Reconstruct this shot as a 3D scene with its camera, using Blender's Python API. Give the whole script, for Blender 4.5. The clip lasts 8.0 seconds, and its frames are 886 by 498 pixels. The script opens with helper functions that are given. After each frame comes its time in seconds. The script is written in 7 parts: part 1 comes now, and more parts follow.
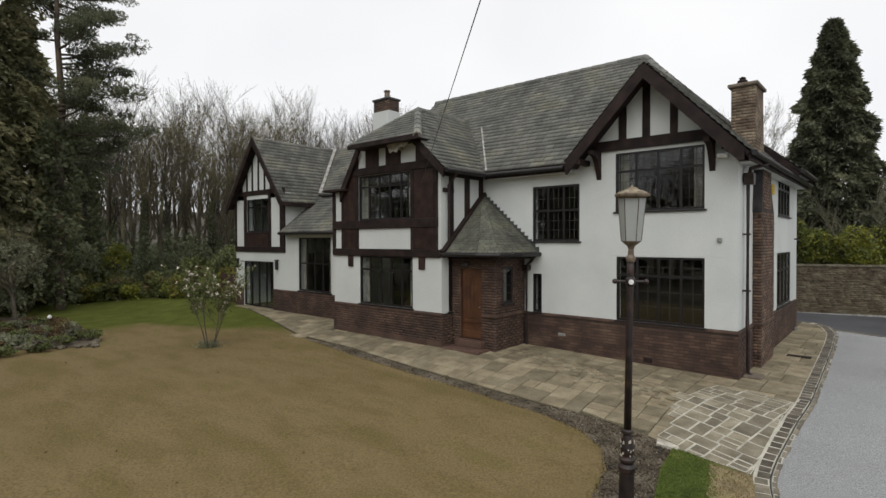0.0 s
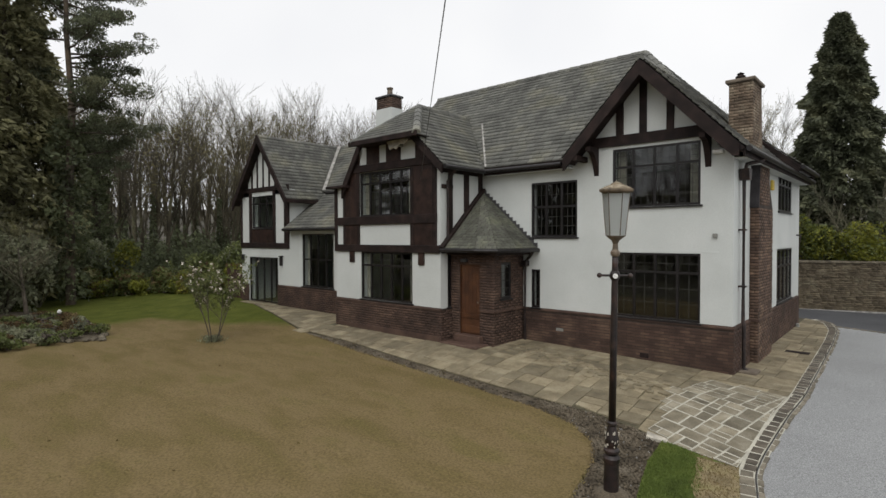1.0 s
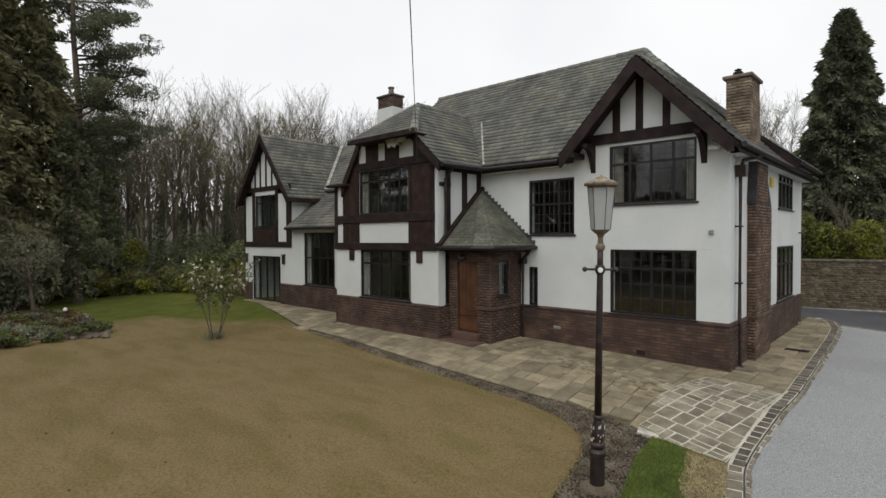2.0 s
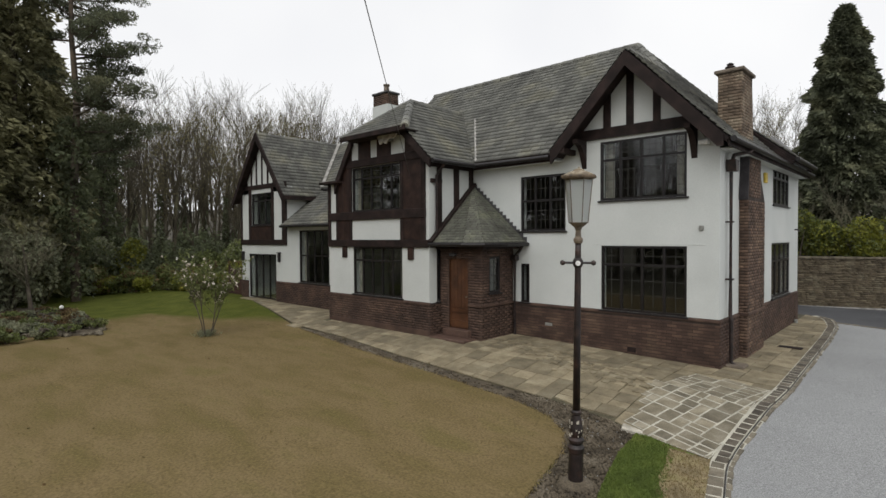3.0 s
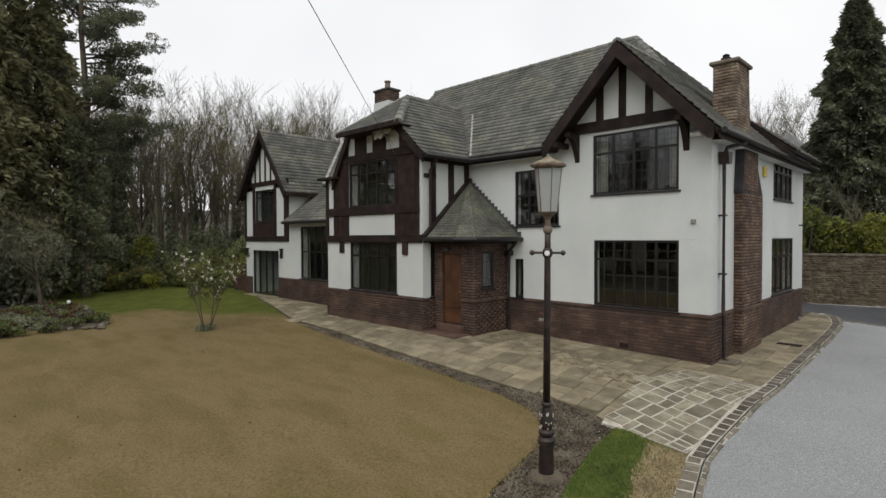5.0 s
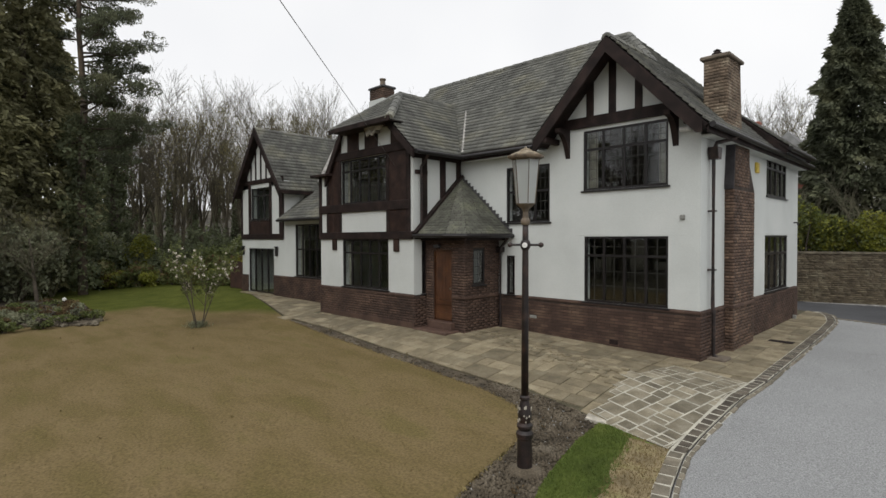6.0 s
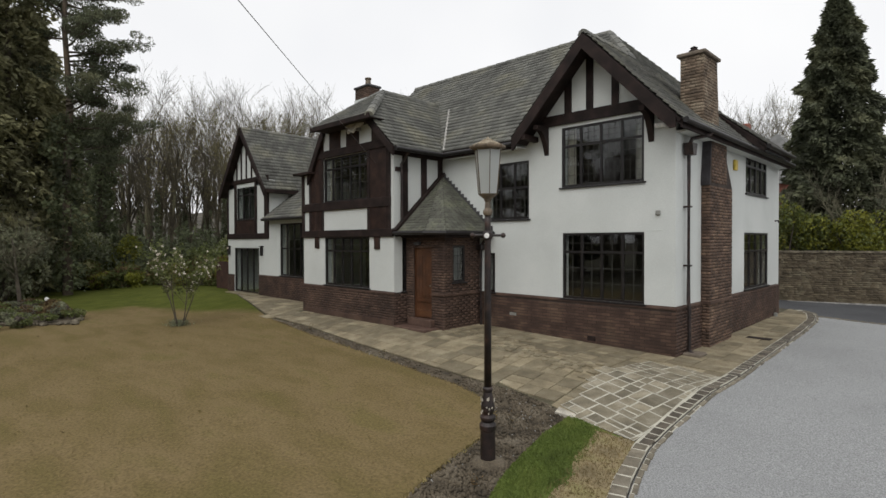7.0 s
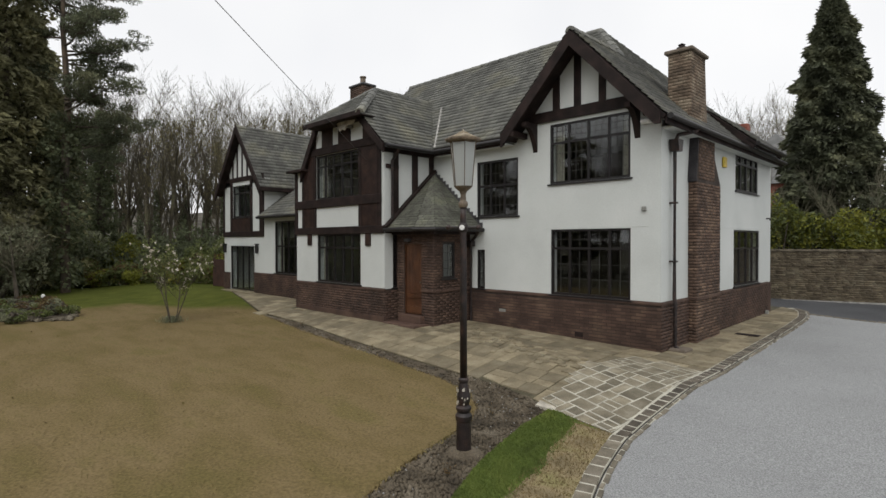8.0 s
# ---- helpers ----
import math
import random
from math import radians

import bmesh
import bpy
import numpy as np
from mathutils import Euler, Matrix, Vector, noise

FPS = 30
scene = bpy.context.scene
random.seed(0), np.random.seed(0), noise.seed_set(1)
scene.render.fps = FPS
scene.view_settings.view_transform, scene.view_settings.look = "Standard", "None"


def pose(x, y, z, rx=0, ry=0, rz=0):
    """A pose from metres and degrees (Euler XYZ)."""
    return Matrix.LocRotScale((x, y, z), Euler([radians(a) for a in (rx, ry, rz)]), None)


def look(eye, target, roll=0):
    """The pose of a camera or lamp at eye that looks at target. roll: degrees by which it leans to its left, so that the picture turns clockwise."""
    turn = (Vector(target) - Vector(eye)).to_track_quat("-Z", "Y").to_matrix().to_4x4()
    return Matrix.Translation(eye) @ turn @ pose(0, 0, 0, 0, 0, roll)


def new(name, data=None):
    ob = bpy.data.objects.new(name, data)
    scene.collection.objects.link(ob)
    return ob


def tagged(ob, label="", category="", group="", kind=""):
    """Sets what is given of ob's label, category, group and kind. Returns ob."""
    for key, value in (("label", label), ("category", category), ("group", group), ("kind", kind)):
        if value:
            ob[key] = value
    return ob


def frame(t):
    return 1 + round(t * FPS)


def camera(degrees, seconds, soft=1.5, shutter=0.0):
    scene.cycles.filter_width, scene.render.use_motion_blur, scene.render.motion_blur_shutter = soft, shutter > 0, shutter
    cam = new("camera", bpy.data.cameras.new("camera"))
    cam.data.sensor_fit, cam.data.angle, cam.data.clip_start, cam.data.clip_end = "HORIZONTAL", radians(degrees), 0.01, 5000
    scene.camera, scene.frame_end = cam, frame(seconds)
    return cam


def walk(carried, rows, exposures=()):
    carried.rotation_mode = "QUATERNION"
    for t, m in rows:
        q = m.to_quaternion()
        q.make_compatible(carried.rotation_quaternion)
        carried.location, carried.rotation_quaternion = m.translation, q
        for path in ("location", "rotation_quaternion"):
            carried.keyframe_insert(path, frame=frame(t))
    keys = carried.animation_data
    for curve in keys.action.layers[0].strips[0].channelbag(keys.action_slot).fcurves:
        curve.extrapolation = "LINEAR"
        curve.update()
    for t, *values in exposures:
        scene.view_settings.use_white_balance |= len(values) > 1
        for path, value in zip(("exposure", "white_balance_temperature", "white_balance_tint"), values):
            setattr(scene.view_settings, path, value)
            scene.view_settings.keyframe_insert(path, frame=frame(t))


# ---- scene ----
cam = camera(79.3, 8.0)
PATH = [
    (0, (2.775, -13.326, 3.164), (1.473, -11.809, 3.13), -0.2),
    (0.5, (2.949, -13.28, 3.141), (1.633, -11.775, 3.102), -0.2),
    (1, (3.095, -13.237, 3.131), (1.766, -11.743, 3.086), -0.2),
    (1.5, (3.234, -13.175, 3.083), (1.891, -11.694, 3.04), -0.2),
    (3, (3.59, -12.763, 2.951), (2.225, -11.301, 2.908), -0.3),
    (3.5, (3.717, -12.616, 2.894), (2.343, -11.164, 2.854), -0.2),
    (4, (3.816, -12.525, 2.892), (2.432, -11.082, 2.848), -0.3),
    (4.5, (3.919, -12.413, 2.86), (2.522, -10.982, 2.815), -0.3),
    (6, (4.226, -12.035, 2.701), (2.812, -10.622, 2.659), -0.2),
    (6.5, (4.367, -11.858, 2.617), (2.958, -10.439, 2.581), -0.1),
    (7, (4.521, -11.709, 2.534), (3.118, -10.285, 2.504), -0.2),
    (7.5, (4.657, -11.594, 2.466), (3.254, -10.169, 2.438), -0.1),
    (8, (4.814, -11.51, 2.416), (3.404, -10.092, 2.389), -0.1),
]
walk(cam, [(t, look(eye, target, roll)) for t, eye, target, roll in PATH])

# ---- light ----
world = bpy.data.worlds.new("overcast")
world.use_nodes = True
scene.world = world
wt = world.node_tree
wt.nodes.clear()
w_out = wt.nodes.new("ShaderNodeOutputWorld")
w_bg = wt.nodes.new("ShaderNodeBackground")
w_sky = wt.nodes.new("ShaderNodeTexSky")
w_sky.sky_type = "NISHITA"
w_sky.sun_disc = False
SUN_ELEV, SUN_ROT = radians(48), radians(150)
w_sky.sun_elevation, w_sky.sun_rotation = SUN_ELEV, SUN_ROT
w_sky.air_density, w_sky.dust_density, w_sky.ozone_density = 1.0, 4.0, 0.5
w_hsv = wt.nodes.new("ShaderNodeHueSaturation")
w_hsv.inputs["Saturation"].default_value = 0.10
w_hsv.inputs["Value"].default_value = 0.10
w_mix = wt.nodes.new("ShaderNodeMix")
w_mix.data_type = "RGBA"
w_mix.inputs[0].default_value = 0.75
w_noise = wt.nodes.new("ShaderNodeTexNoise")
w_noise.inputs["Scale"].default_value = 2.2
w_noise.inputs["Detail"].default_value = 3.0
w_ramp = wt.nodes.new("ShaderNodeValToRGB")
w_ramp.color_ramp.elements[0].position, w_ramp.color_ramp.elements[0].color = 0.3, (0.95, 0.96, 0.99, 1)
w_ramp.color_ramp.elements[1].position, w_ramp.color_ramp.elements[1].color = 0.7, (1.1, 1.1, 1.1, 1)
w_tc = wt.nodes.new("ShaderNodeTexCoord")
wt.links.new(w_tc.outputs["Generated"], w_noise.inputs["Vector"])
wt.links.new(w_noise.outputs["Fac"], w_ramp.inputs["Fac"])
wt.links.new(w_sky.outputs[0], w_hsv.inputs["Color"])
wt.links.new(w_hsv.outputs[0], w_mix.inputs[6])
wt.links.new(w_ramp.outputs[0], w_mix.inputs[7])
wt.links.new(w_mix.outputs[2], w_bg.inputs["Color"])
wt.links.new(w_bg.outputs[0], w_out.inputs[0])
w_bg.inputs["Strength"].default_value = 1.10
sun = new("sun", bpy.data.lights.new("sun", "SUN"))
sun.data.energy, sun.data.angle, sun.data.color = 1.0, radians(50), (1.0, 0.985, 0.96)
sun.matrix_world = look((6, -10, 13), (0, 0, 0))


# ---- materials ----
def node_mat(name, base, rough=0.8, spread=0.12, scale=6.0, fine=60.0, bump=0.15, hue=None, metal=0.0, per_piece=0.0, island=False, spec=0.4, bump_scale=None, distance=0.01, fine_spread=None, leaf=0.0):
    """A surface with two scales of variation, fine relief and, for loose pieces, a shade of its own each."""
    m = bpy.data.materials.new(name)
    m.use_nodes = True
    nt = m.node_tree
    p = nt.nodes["Principled BSDF"]
    p.inputs["Roughness"].default_value = rough
    p.inputs["Metallic"].default_value = metal
    p.inputs["Specular IOR Level"].default_value = spec
    tc = nt.nodes.new("ShaderNodeTexCoord")
    geo = nt.nodes.new("ShaderNodeNewGeometry")
    big = nt.nodes.new("ShaderNodeTexNoise")
    big.inputs["Scale"].default_value, big.inputs["Detail"].default_value = scale, 5.0
    small = nt.nodes.new("ShaderNodeTexNoise")
    small.inputs["Scale"].default_value, small.inputs["Detail"].default_value = fine, 3.0
    nt.links.new(geo.outputs["Position"], big.inputs["Vector"])
    nt.links.new(geo.outputs["Position"], small.inputs["Vector"])
    other = hue if hue else [min(1, c * (1 + 2.2 * spread)) for c in base]
    low = [c * (1 - 1.6 * spread) for c in base]
    ramp = nt.nodes.new("ShaderNodeValToRGB")
    ramp.color_ramp.elements[0].position, ramp.color_ramp.elements[1].position = 0.32, 0.70
    ramp.color_ramp.elements[0].color, ramp.color_ramp.elements[1].color = (*low, 1), (*other, 1)
    mid = ramp.color_ramp.elements.new(0.5)
    mid.color = (*base, 1)
    nt.links.new(big.outputs["Fac"], ramp.inputs["Fac"])
    hsv = nt.nodes.new("ShaderNodeHueSaturation")
    grain = nt.nodes.new("ShaderNodeMapRange")
    grain.inputs["From Min"].default_value, grain.inputs["From Max"].default_value = 0.3, 0.7
    grain.inputs["To Min"].default_value, grain.inputs["To Max"].default_value = 1 - (fine_spread or spread), 1 + (fine_spread or spread)
    nt.links.new(small.outputs["Fac"], grain.inputs["Value"])
    value = grain.outputs["Result"]
    if per_piece:
        rnd = nt.nodes.new("ShaderNodeMapRange")
        rnd.inputs["To Min"].default_value, rnd.inputs["To Max"].default_value = 1 - per_piece, 1 + per_piece
        if island:
            nt.links.new(geo.outputs["Random Per Island"], rnd.inputs["Value"])
        else:
            oi = nt.nodes.new("ShaderNodeObjectInfo")
            nt.links.new(oi.outputs["Random"], rnd.inputs["Value"])
        mul = nt.nodes.new("ShaderNodeMath")
        mul.operation = "MULTIPLY"
        nt.links.new(value, mul.inputs[0])
        nt.links.new(rnd.outputs["Result"], mul.inputs[1])
        value = mul.outputs[0]
    nt.links.new(value, hsv.inputs["Value"])
    nt.links.new(ramp.outputs["Color"], hsv.inputs["Color"])
    nt.links.new(hsv.outputs["Color"], p.inputs["Base Color"])
    if bump:
        bn = nt.nodes.new("ShaderNodeBump")
        bn.inputs["Strength"].default_value, bn.inputs["Distance"].default_value = bump, distance
        src = small
        if bump_scale:
            src = nt.nodes.new("ShaderNodeTexNoise")
            src.inputs["Scale"].default_value, src.inputs["Detail"].default_value = bump_scale, 4.0
            nt.links.new(geo.outputs["Position"], src.inputs["Vector"])
        nt.links.new(src.outputs["Fac"], bn.inputs["Height"])
        nt.links.new(bn.outputs["Normal"], p.inputs["Normal"])
    if leaf:
        tr = nt.nodes.new("ShaderNodeBsdfTranslucent")
        mx = nt.nodes.new("ShaderNodeMixShader")
        mx.inputs[0].default_value = leaf
        nt.links.new(hsv.outputs["Color"], tr.inputs["Color"])
        nt.links.new(p.outputs[0], mx.inputs[1])
        nt.links.new(tr.outputs[0], mx.inputs[2])
        nt.links.new(mx.outputs[0], nt.nodes["Material Output"].inputs["Surface"])
    return m


RENDER = node_mat("white_render", (0.545, 0.565, 0.545), 0.78, 0.045, 0.7, 40, 0.3, hue=(0.585, 0.60, 0.58))
TIMBER = node_mat("black_timber", (0.019, 0.012, 0.0105), 0.7, 0.3, 3, 45, 0.3, hue=(0.034, 0.021, 0.018), spec=0.22)
BROWNWOOD = node_mat("brown_boarding", (0.027, 0.015, 0.012), 0.55, 0.3, 4, 45, 0.3, hue=(0.044, 0.024, 0.018), spec=0.25)
BRICK = node_mat("dark_red_brick", (0.074, 0.044, 0.032), 0.85, 0.24, 1.8, 70, 0.4, hue=(0.112, 0.072, 0.050), per_piece=0.28)
BRICKJ = node_mat("joined_brick", (0.068, 0.040, 0.029), 0.85, 0.24, 1.8, 70, 0.4, hue=(0.104, 0.064, 0.045), per_piece=0.26, island=True)
BREASTBRICK = node_mat("breast_brick", (0.100, 0.062, 0.043), 0.85, 0.2, 2.5, 70, 0.4, hue=(0.16, 0.105, 0.07), per_piece=0.38, island=True)
STACKBRICK = node_mat("stack_brick", (0.165, 0.120, 0.084), 0.9, 0.30, 3.0, 40, 0.6, hue=(0.26, 0.215, 0.155), per_piece=0.22, island=True)
STACKJOINT = node_mat("stack_mortar", (0.150, 0.118, 0.086), 0.9, 0.15, 4, 60, 0.2)
BEDJOINT = node_mat("raked_joint", (0.040, 0.029, 0.023), 0.95, 0.2, 4, 60, 0.2)
CAME = node_mat("lead_came", (0.052, 0.050, 0.046), 0.55, 0.15, 4, 30, 0.1)
MORTAR = node_mat("mortar", (0.138, 0.112, 0.086), 0.9, 0.15, 4, 60, 0.2)
SLATE = node_mat("roof_slate", (0.130, 0.130, 0.115), 0.66, 0.24, 0.9, 24, 0.5, hue=(0.172, 0.166, 0.126), per_piece=0.24)
SLATEJ = node_mat("joined_slate", (0.130, 0.130, 0.115), 0.66, 0.24, 0.9, 24, 0.5, hue=(0.172, 0.166, 0.126), per_piece=0.24, island=True)
SLATEMOSS = node_mat("mossy_slate", (0.118, 0.119, 0.095), 0.7, 0.2, 1.6, 30, 0.5, hue=(0.148, 0.150, 0.102), per_piece=0.22, island=True)
CYPRESS = node_mat("cypress_foliage", (0.092, 0.102, 0.060), 0.75, 0.3, 0.7, 20, 0.0, hue=(0.145, 0.147, 0.082), per_piece=0.45, island=True, leaf=0.3)
BARKRED = node_mat("pine_bark", (0.070, 0.056, 0.042), 0.95, 0.3, 1.5, 20, 0.6, hue=(0.14, 0.105, 0.07))
WORN = node_mat("worn_turf", (0.27, 0.215, 0.12), 0.95, 0.22, 2.2, 70, 0.8, hue=(0.24, 0.22, 0.09), bump_scale=50, distance=0.03)
LEAD = node_mat("lead", (0.055, 0.053, 0.055), 0.5, 0.15, 4, 30, 0.1)
LEADDARK = node_mat("weathered_lead", (0.026, 0.023, 0.025), 0.75, 0.25, 4, 30, 0.1)
MORTARWHITE = node_mat("pale_mortar", (0.27, 0.26, 0.24), 0.9, 0.2, 5, 40, 0.3)
FRAME = node_mat("black_frame", (0.012, 0.010, 0.010), 0.4, 0.2, 8, 60, 0.1)
IRON = node_mat("black_iron", (0.020, 0.014, 0.013), 0.45, 0.35, 6, 80, 0.35, hue=(0.05, 0.028, 0.022))
DOORWOOD = node_mat("varnished_door", (0.080, 0.034, 0.017), 0.4, 0.25, 3, 60, 0.15, hue=(0.118, 0.053, 0.024))
STEPSTONE = node_mat("red_step_tile", (0.10, 0.06, 0.045), 0.6, 0.15, 4, 60, 0.2)
FLAG = node_mat("flagstone", (0.205, 0.170, 0.108), 0.85, 0.17, 3.2, 40, 0.6, hue=(0.265, 0.230, 0.155), per_piece=0.30)
FLAGGREY = node_mat("cleaned_flagstone", (0.190, 0.165, 0.115), 0.8, 0.2, 3.2, 50, 0.4, hue=(0.265, 0.238, 0.178), per_piece=0.3)
JOINTWHITE = node_mat("white_joint", (0.43, 0.41, 0.34), 0.9, 0.10, 5, 60, 0.3)
JOINTDARK = node_mat("old_joint", (0.085, 0.075, 0.045), 0.95, 0.25, 5, 50, 0.4)
SETT = node_mat("stone_sett", (0.155, 0.135, 0.100), 0.85, 0.2, 4, 60, 0.5, hue=(0.22, 0.195, 0.15), per_piece=0.3)
SETTDARK = node_mat("dark_sett", (0.088, 0.074, 0.056), 0.85, 0.22, 4, 60, 0.5, hue=(0.135, 0.115, 0.088), per_piece=0.35)
GRAVEL = node_mat("grey_gravel", (0.308, 0.313, 0.312), 0.95, 0.05, 0.5, 55, 1.0, hue=(0.325, 0.330, 0.33), bump_scale=60, distance=0.03, fine_spread=0.38)
TARMAC = node_mat("tarmac", (0.060, 0.061, 0.065), 0.9, 0.12, 0.6, 120, 0.5)
SOIL = node_mat("bare_soil", (0.100, 0.080, 0.054), 0.95, 0.35, 2.2, 40, 0.8, hue=(0.150, 0.126, 0.092), bump_scale=30, distance=0.02)
GRASS = node_mat("green_grass", (0.108, 0.150, 0.026), 0.9, 0.25, 1.2, 90, 0.8, hue=(0.155, 0.190, 0.038), bump_scale=70, distance=0.03)
STONEWALL = node_mat("dry_stone", (0.112, 0.090, 0.058), 0.9, 0.25, 3, 50, 0.6, hue=(0.15, 0.13, 0.088), per_piece=0.35, island=True)
BARK = node_mat("bark", (0.085, 0.070, 0.054), 0.95, 0.25, 2.5, 30, 0.5, hue=(0.13, 0.115, 0.085))
TWIG = node_mat("twigs", (0.082, 0.070, 0.047), 0.95, 0.28, 0.4, 20, 0.0, hue=(0.125, 0.110, 0.073))
WOODBARK = node_mat("mossy_bark", (0.076, 0.064, 0.042), 0.95, 0.3, 0.6, 12, 0.4, hue=(0.12, 0.118, 0.064))
SLOT = node_mat("kerb_slot", (0.040, 0.036, 0.030), 0.95, 0.2, 8, 40, 0.2)
GREYTWIG = node_mat("grey_green_twigs", (0.12, 0.112, 0.075), 0.9, 0.2, 0.6, 20, 0.0, hue=(0.18, 0.165, 0.11))
PALESTONE = node_mat("pale_stone", (0.40, 0.37, 0.31), 0.9, 0.2, 6, 50, 0.4)
IVY = node_mat("ivy_leaves", (0.112, 0.128, 0.068), 0.6, 0.3, 0.8, 20, 0.0, per_piece=0.4, island=True, leaf=0.5)
CONIFER = node_mat("conifer_foliage", (0.235, 0.230, 0.125), 0.75, 0.3, 0.7, 20, 0.0, hue=(0.34, 0.32, 0.17), per_piece=0.45, island=True, leaf=0.5)
PINE = node_mat("pine_needles", (0.120, 0.135, 0.082), 0.75, 0.3, 0.5, 20, 0.0, hue=(0.175, 0.175, 0.10), per_piece=0.45, island=True, leaf=0.5)
LEAF = node_mat("dark_shrub_leaf", (0.23, 0.245, 0.155), 0.5, 0.3, 0.7, 20, 0.0, hue=(0.32, 0.32, 0.21), per_piece=0.45, island=True, leaf=0.5)
LEAFY = node_mat("yellow_green_leaf", (0.21, 0.22, 0.035), 0.5, 0.3, 0.8, 20, 0.0, hue=(0.32, 0.30, 0.06), per_piece=0.4, island=True, leaf=0.5)
LEAFM = node_mat("mid_green_leaf", (0.145, 0.172, 0.058), 0.5, 0.3, 0.8, 20, 0.0, hue=(0.20, 0.215, 0.082), per_piece=0.45, island=True, leaf=0.5)
BUD = node_mat("spring_bud", (0.20, 0.18, 0.075), 0.8, 0.2, 0.8, 20, 0.0, hue=(0.26, 0.235, 0.10), per_piece=0.3, island=True, leaf=0.4)
LEAFDRY = node_mat("dry_leaf", (0.15, 0.10, 0.05), 0.8, 0.3, 0.8, 20, 0.0, hue=(0.2, 0.17, 0.07), per_piece=0.45, island=True, leaf=0.5)
BLOSSOM = node_mat("magnolia_petal", (0.60, 0.54, 0.46), 0.6, 0.1, 4, 20, 0.0, hue=(0.72, 0.67, 0.59), per_piece=0.25, island=True)
TURFBLADE = node_mat("turf_blade", (0.205, 0.155, 0.078), 0.95, 0.15, 1.1, 20, 0.0, hue=(0.18, 0.155, 0.062), per_piece=0.25, island=True, spec=0.1)
LAMPROOF = node_mat("weathered_copper_roof", (0.21, 0.165, 0.105), 0.75, 0.3, 14, 60, 0.4, hue=(0.34, 0.30, 0.23))
LAMPRIM = node_mat("tarnished_rim", (0.105, 0.075, 0.045), 0.6, 0.3, 12, 60, 0.3, hue=(0.17, 0.125, 0.08))
LAMPMETAL = node_mat("worn_lamp_neck", (0.13, 0.10, 0.07), 0.5, 0.25, 9, 60, 0.3)
WHITEPAINT = node_mat("white_paint", (0.72, 0.71, 0.68), 0.6, 0.1, 10, 60, 0.2)
GREYPLASTIC = node_mat("grey_plastic", (0.22, 0.22, 0.20), 0.6, 0.1, 10, 60, 0.1)
YELLOWBOX = node_mat("yellow_plastic", (0.55, 0.40, 0.06), 0.5, 0.1, 10, 60, 0.05)
FENCEWOOD = node_mat("brown_fence", (0.045, 0.022, 0.016), 0.8, 0.2, 3, 40, 0.3)
# room surfaces with the indoor shade put into their colour
ROOMWALL = node_mat("darkened_room", (0.045, 0.042, 0.038), 0.9, 0.1, 1, 30, 0.0)
CURTAIN = node_mat("curtain", (0.34, 0.32, 0.27), 0.9, 0.15, 5, 30, 0.0)
REDBRICKFAR = node_mat("neighbour_brick", (0.20, 0.07, 0.05), 0.9, 0.2, 3, 12, 0.1)
FARSLATE = node_mat("neighbour_slate", (0.13, 0.13, 0.126), 0.8, 0.12, 1.5, 8, 0.1)
ROCK = node_mat("rockery_stone", (0.115, 0.098, 0.070), 0.9, 0.25, 4, 40, 0.5, hue=(0.19, 0.165, 0.12))


def glass_mat():
    m = bpy.data.materials.new("window_glass")
    m.use_nodes = True
    nt = m.node_tree
    p = nt.nodes["Principled BSDF"]
    p.inputs["Base Color"].default_value = (0.80, 0.84, 0.83, 1)
    p.inputs["Roughness"].default_value = 0.02
    p.inputs["Transmission Weight"].default_value = 1.0
    p.inputs["IOR"].default_value = 1.62
    tcn = nt.nodes.new("ShaderNodeTexNoise")
    tcn.inputs["Scale"].default_value = 2.5
    bn = nt.nodes.new("ShaderNodeBump")
    bn.inputs["Strength"].default_value, bn.inputs["Distance"].default_value = 0.03, 0.02
    nt.links.new(tcn.outputs["Fac"], bn.inputs["Height"])
    nt.links.new(bn.outputs["Normal"], p.inputs["Normal"])
    return m


def frosted_mat():
    m = bpy.data.materials.new("lantern_glass")
    m.use_nodes = True
    p = m.node_tree.nodes["Principled BSDF"]
    p.inputs["Base Color"].default_value = (0.62, 0.64, 0.62, 1)
    p.inputs["Roughness"].default_value = 0.35
    p.inputs["Transmission Weight"].default_value = 0.55
    p.inputs["IOR"].default_value = 1.3
    return m


GLASS, FROST = glass_mat(), frosted_mat()


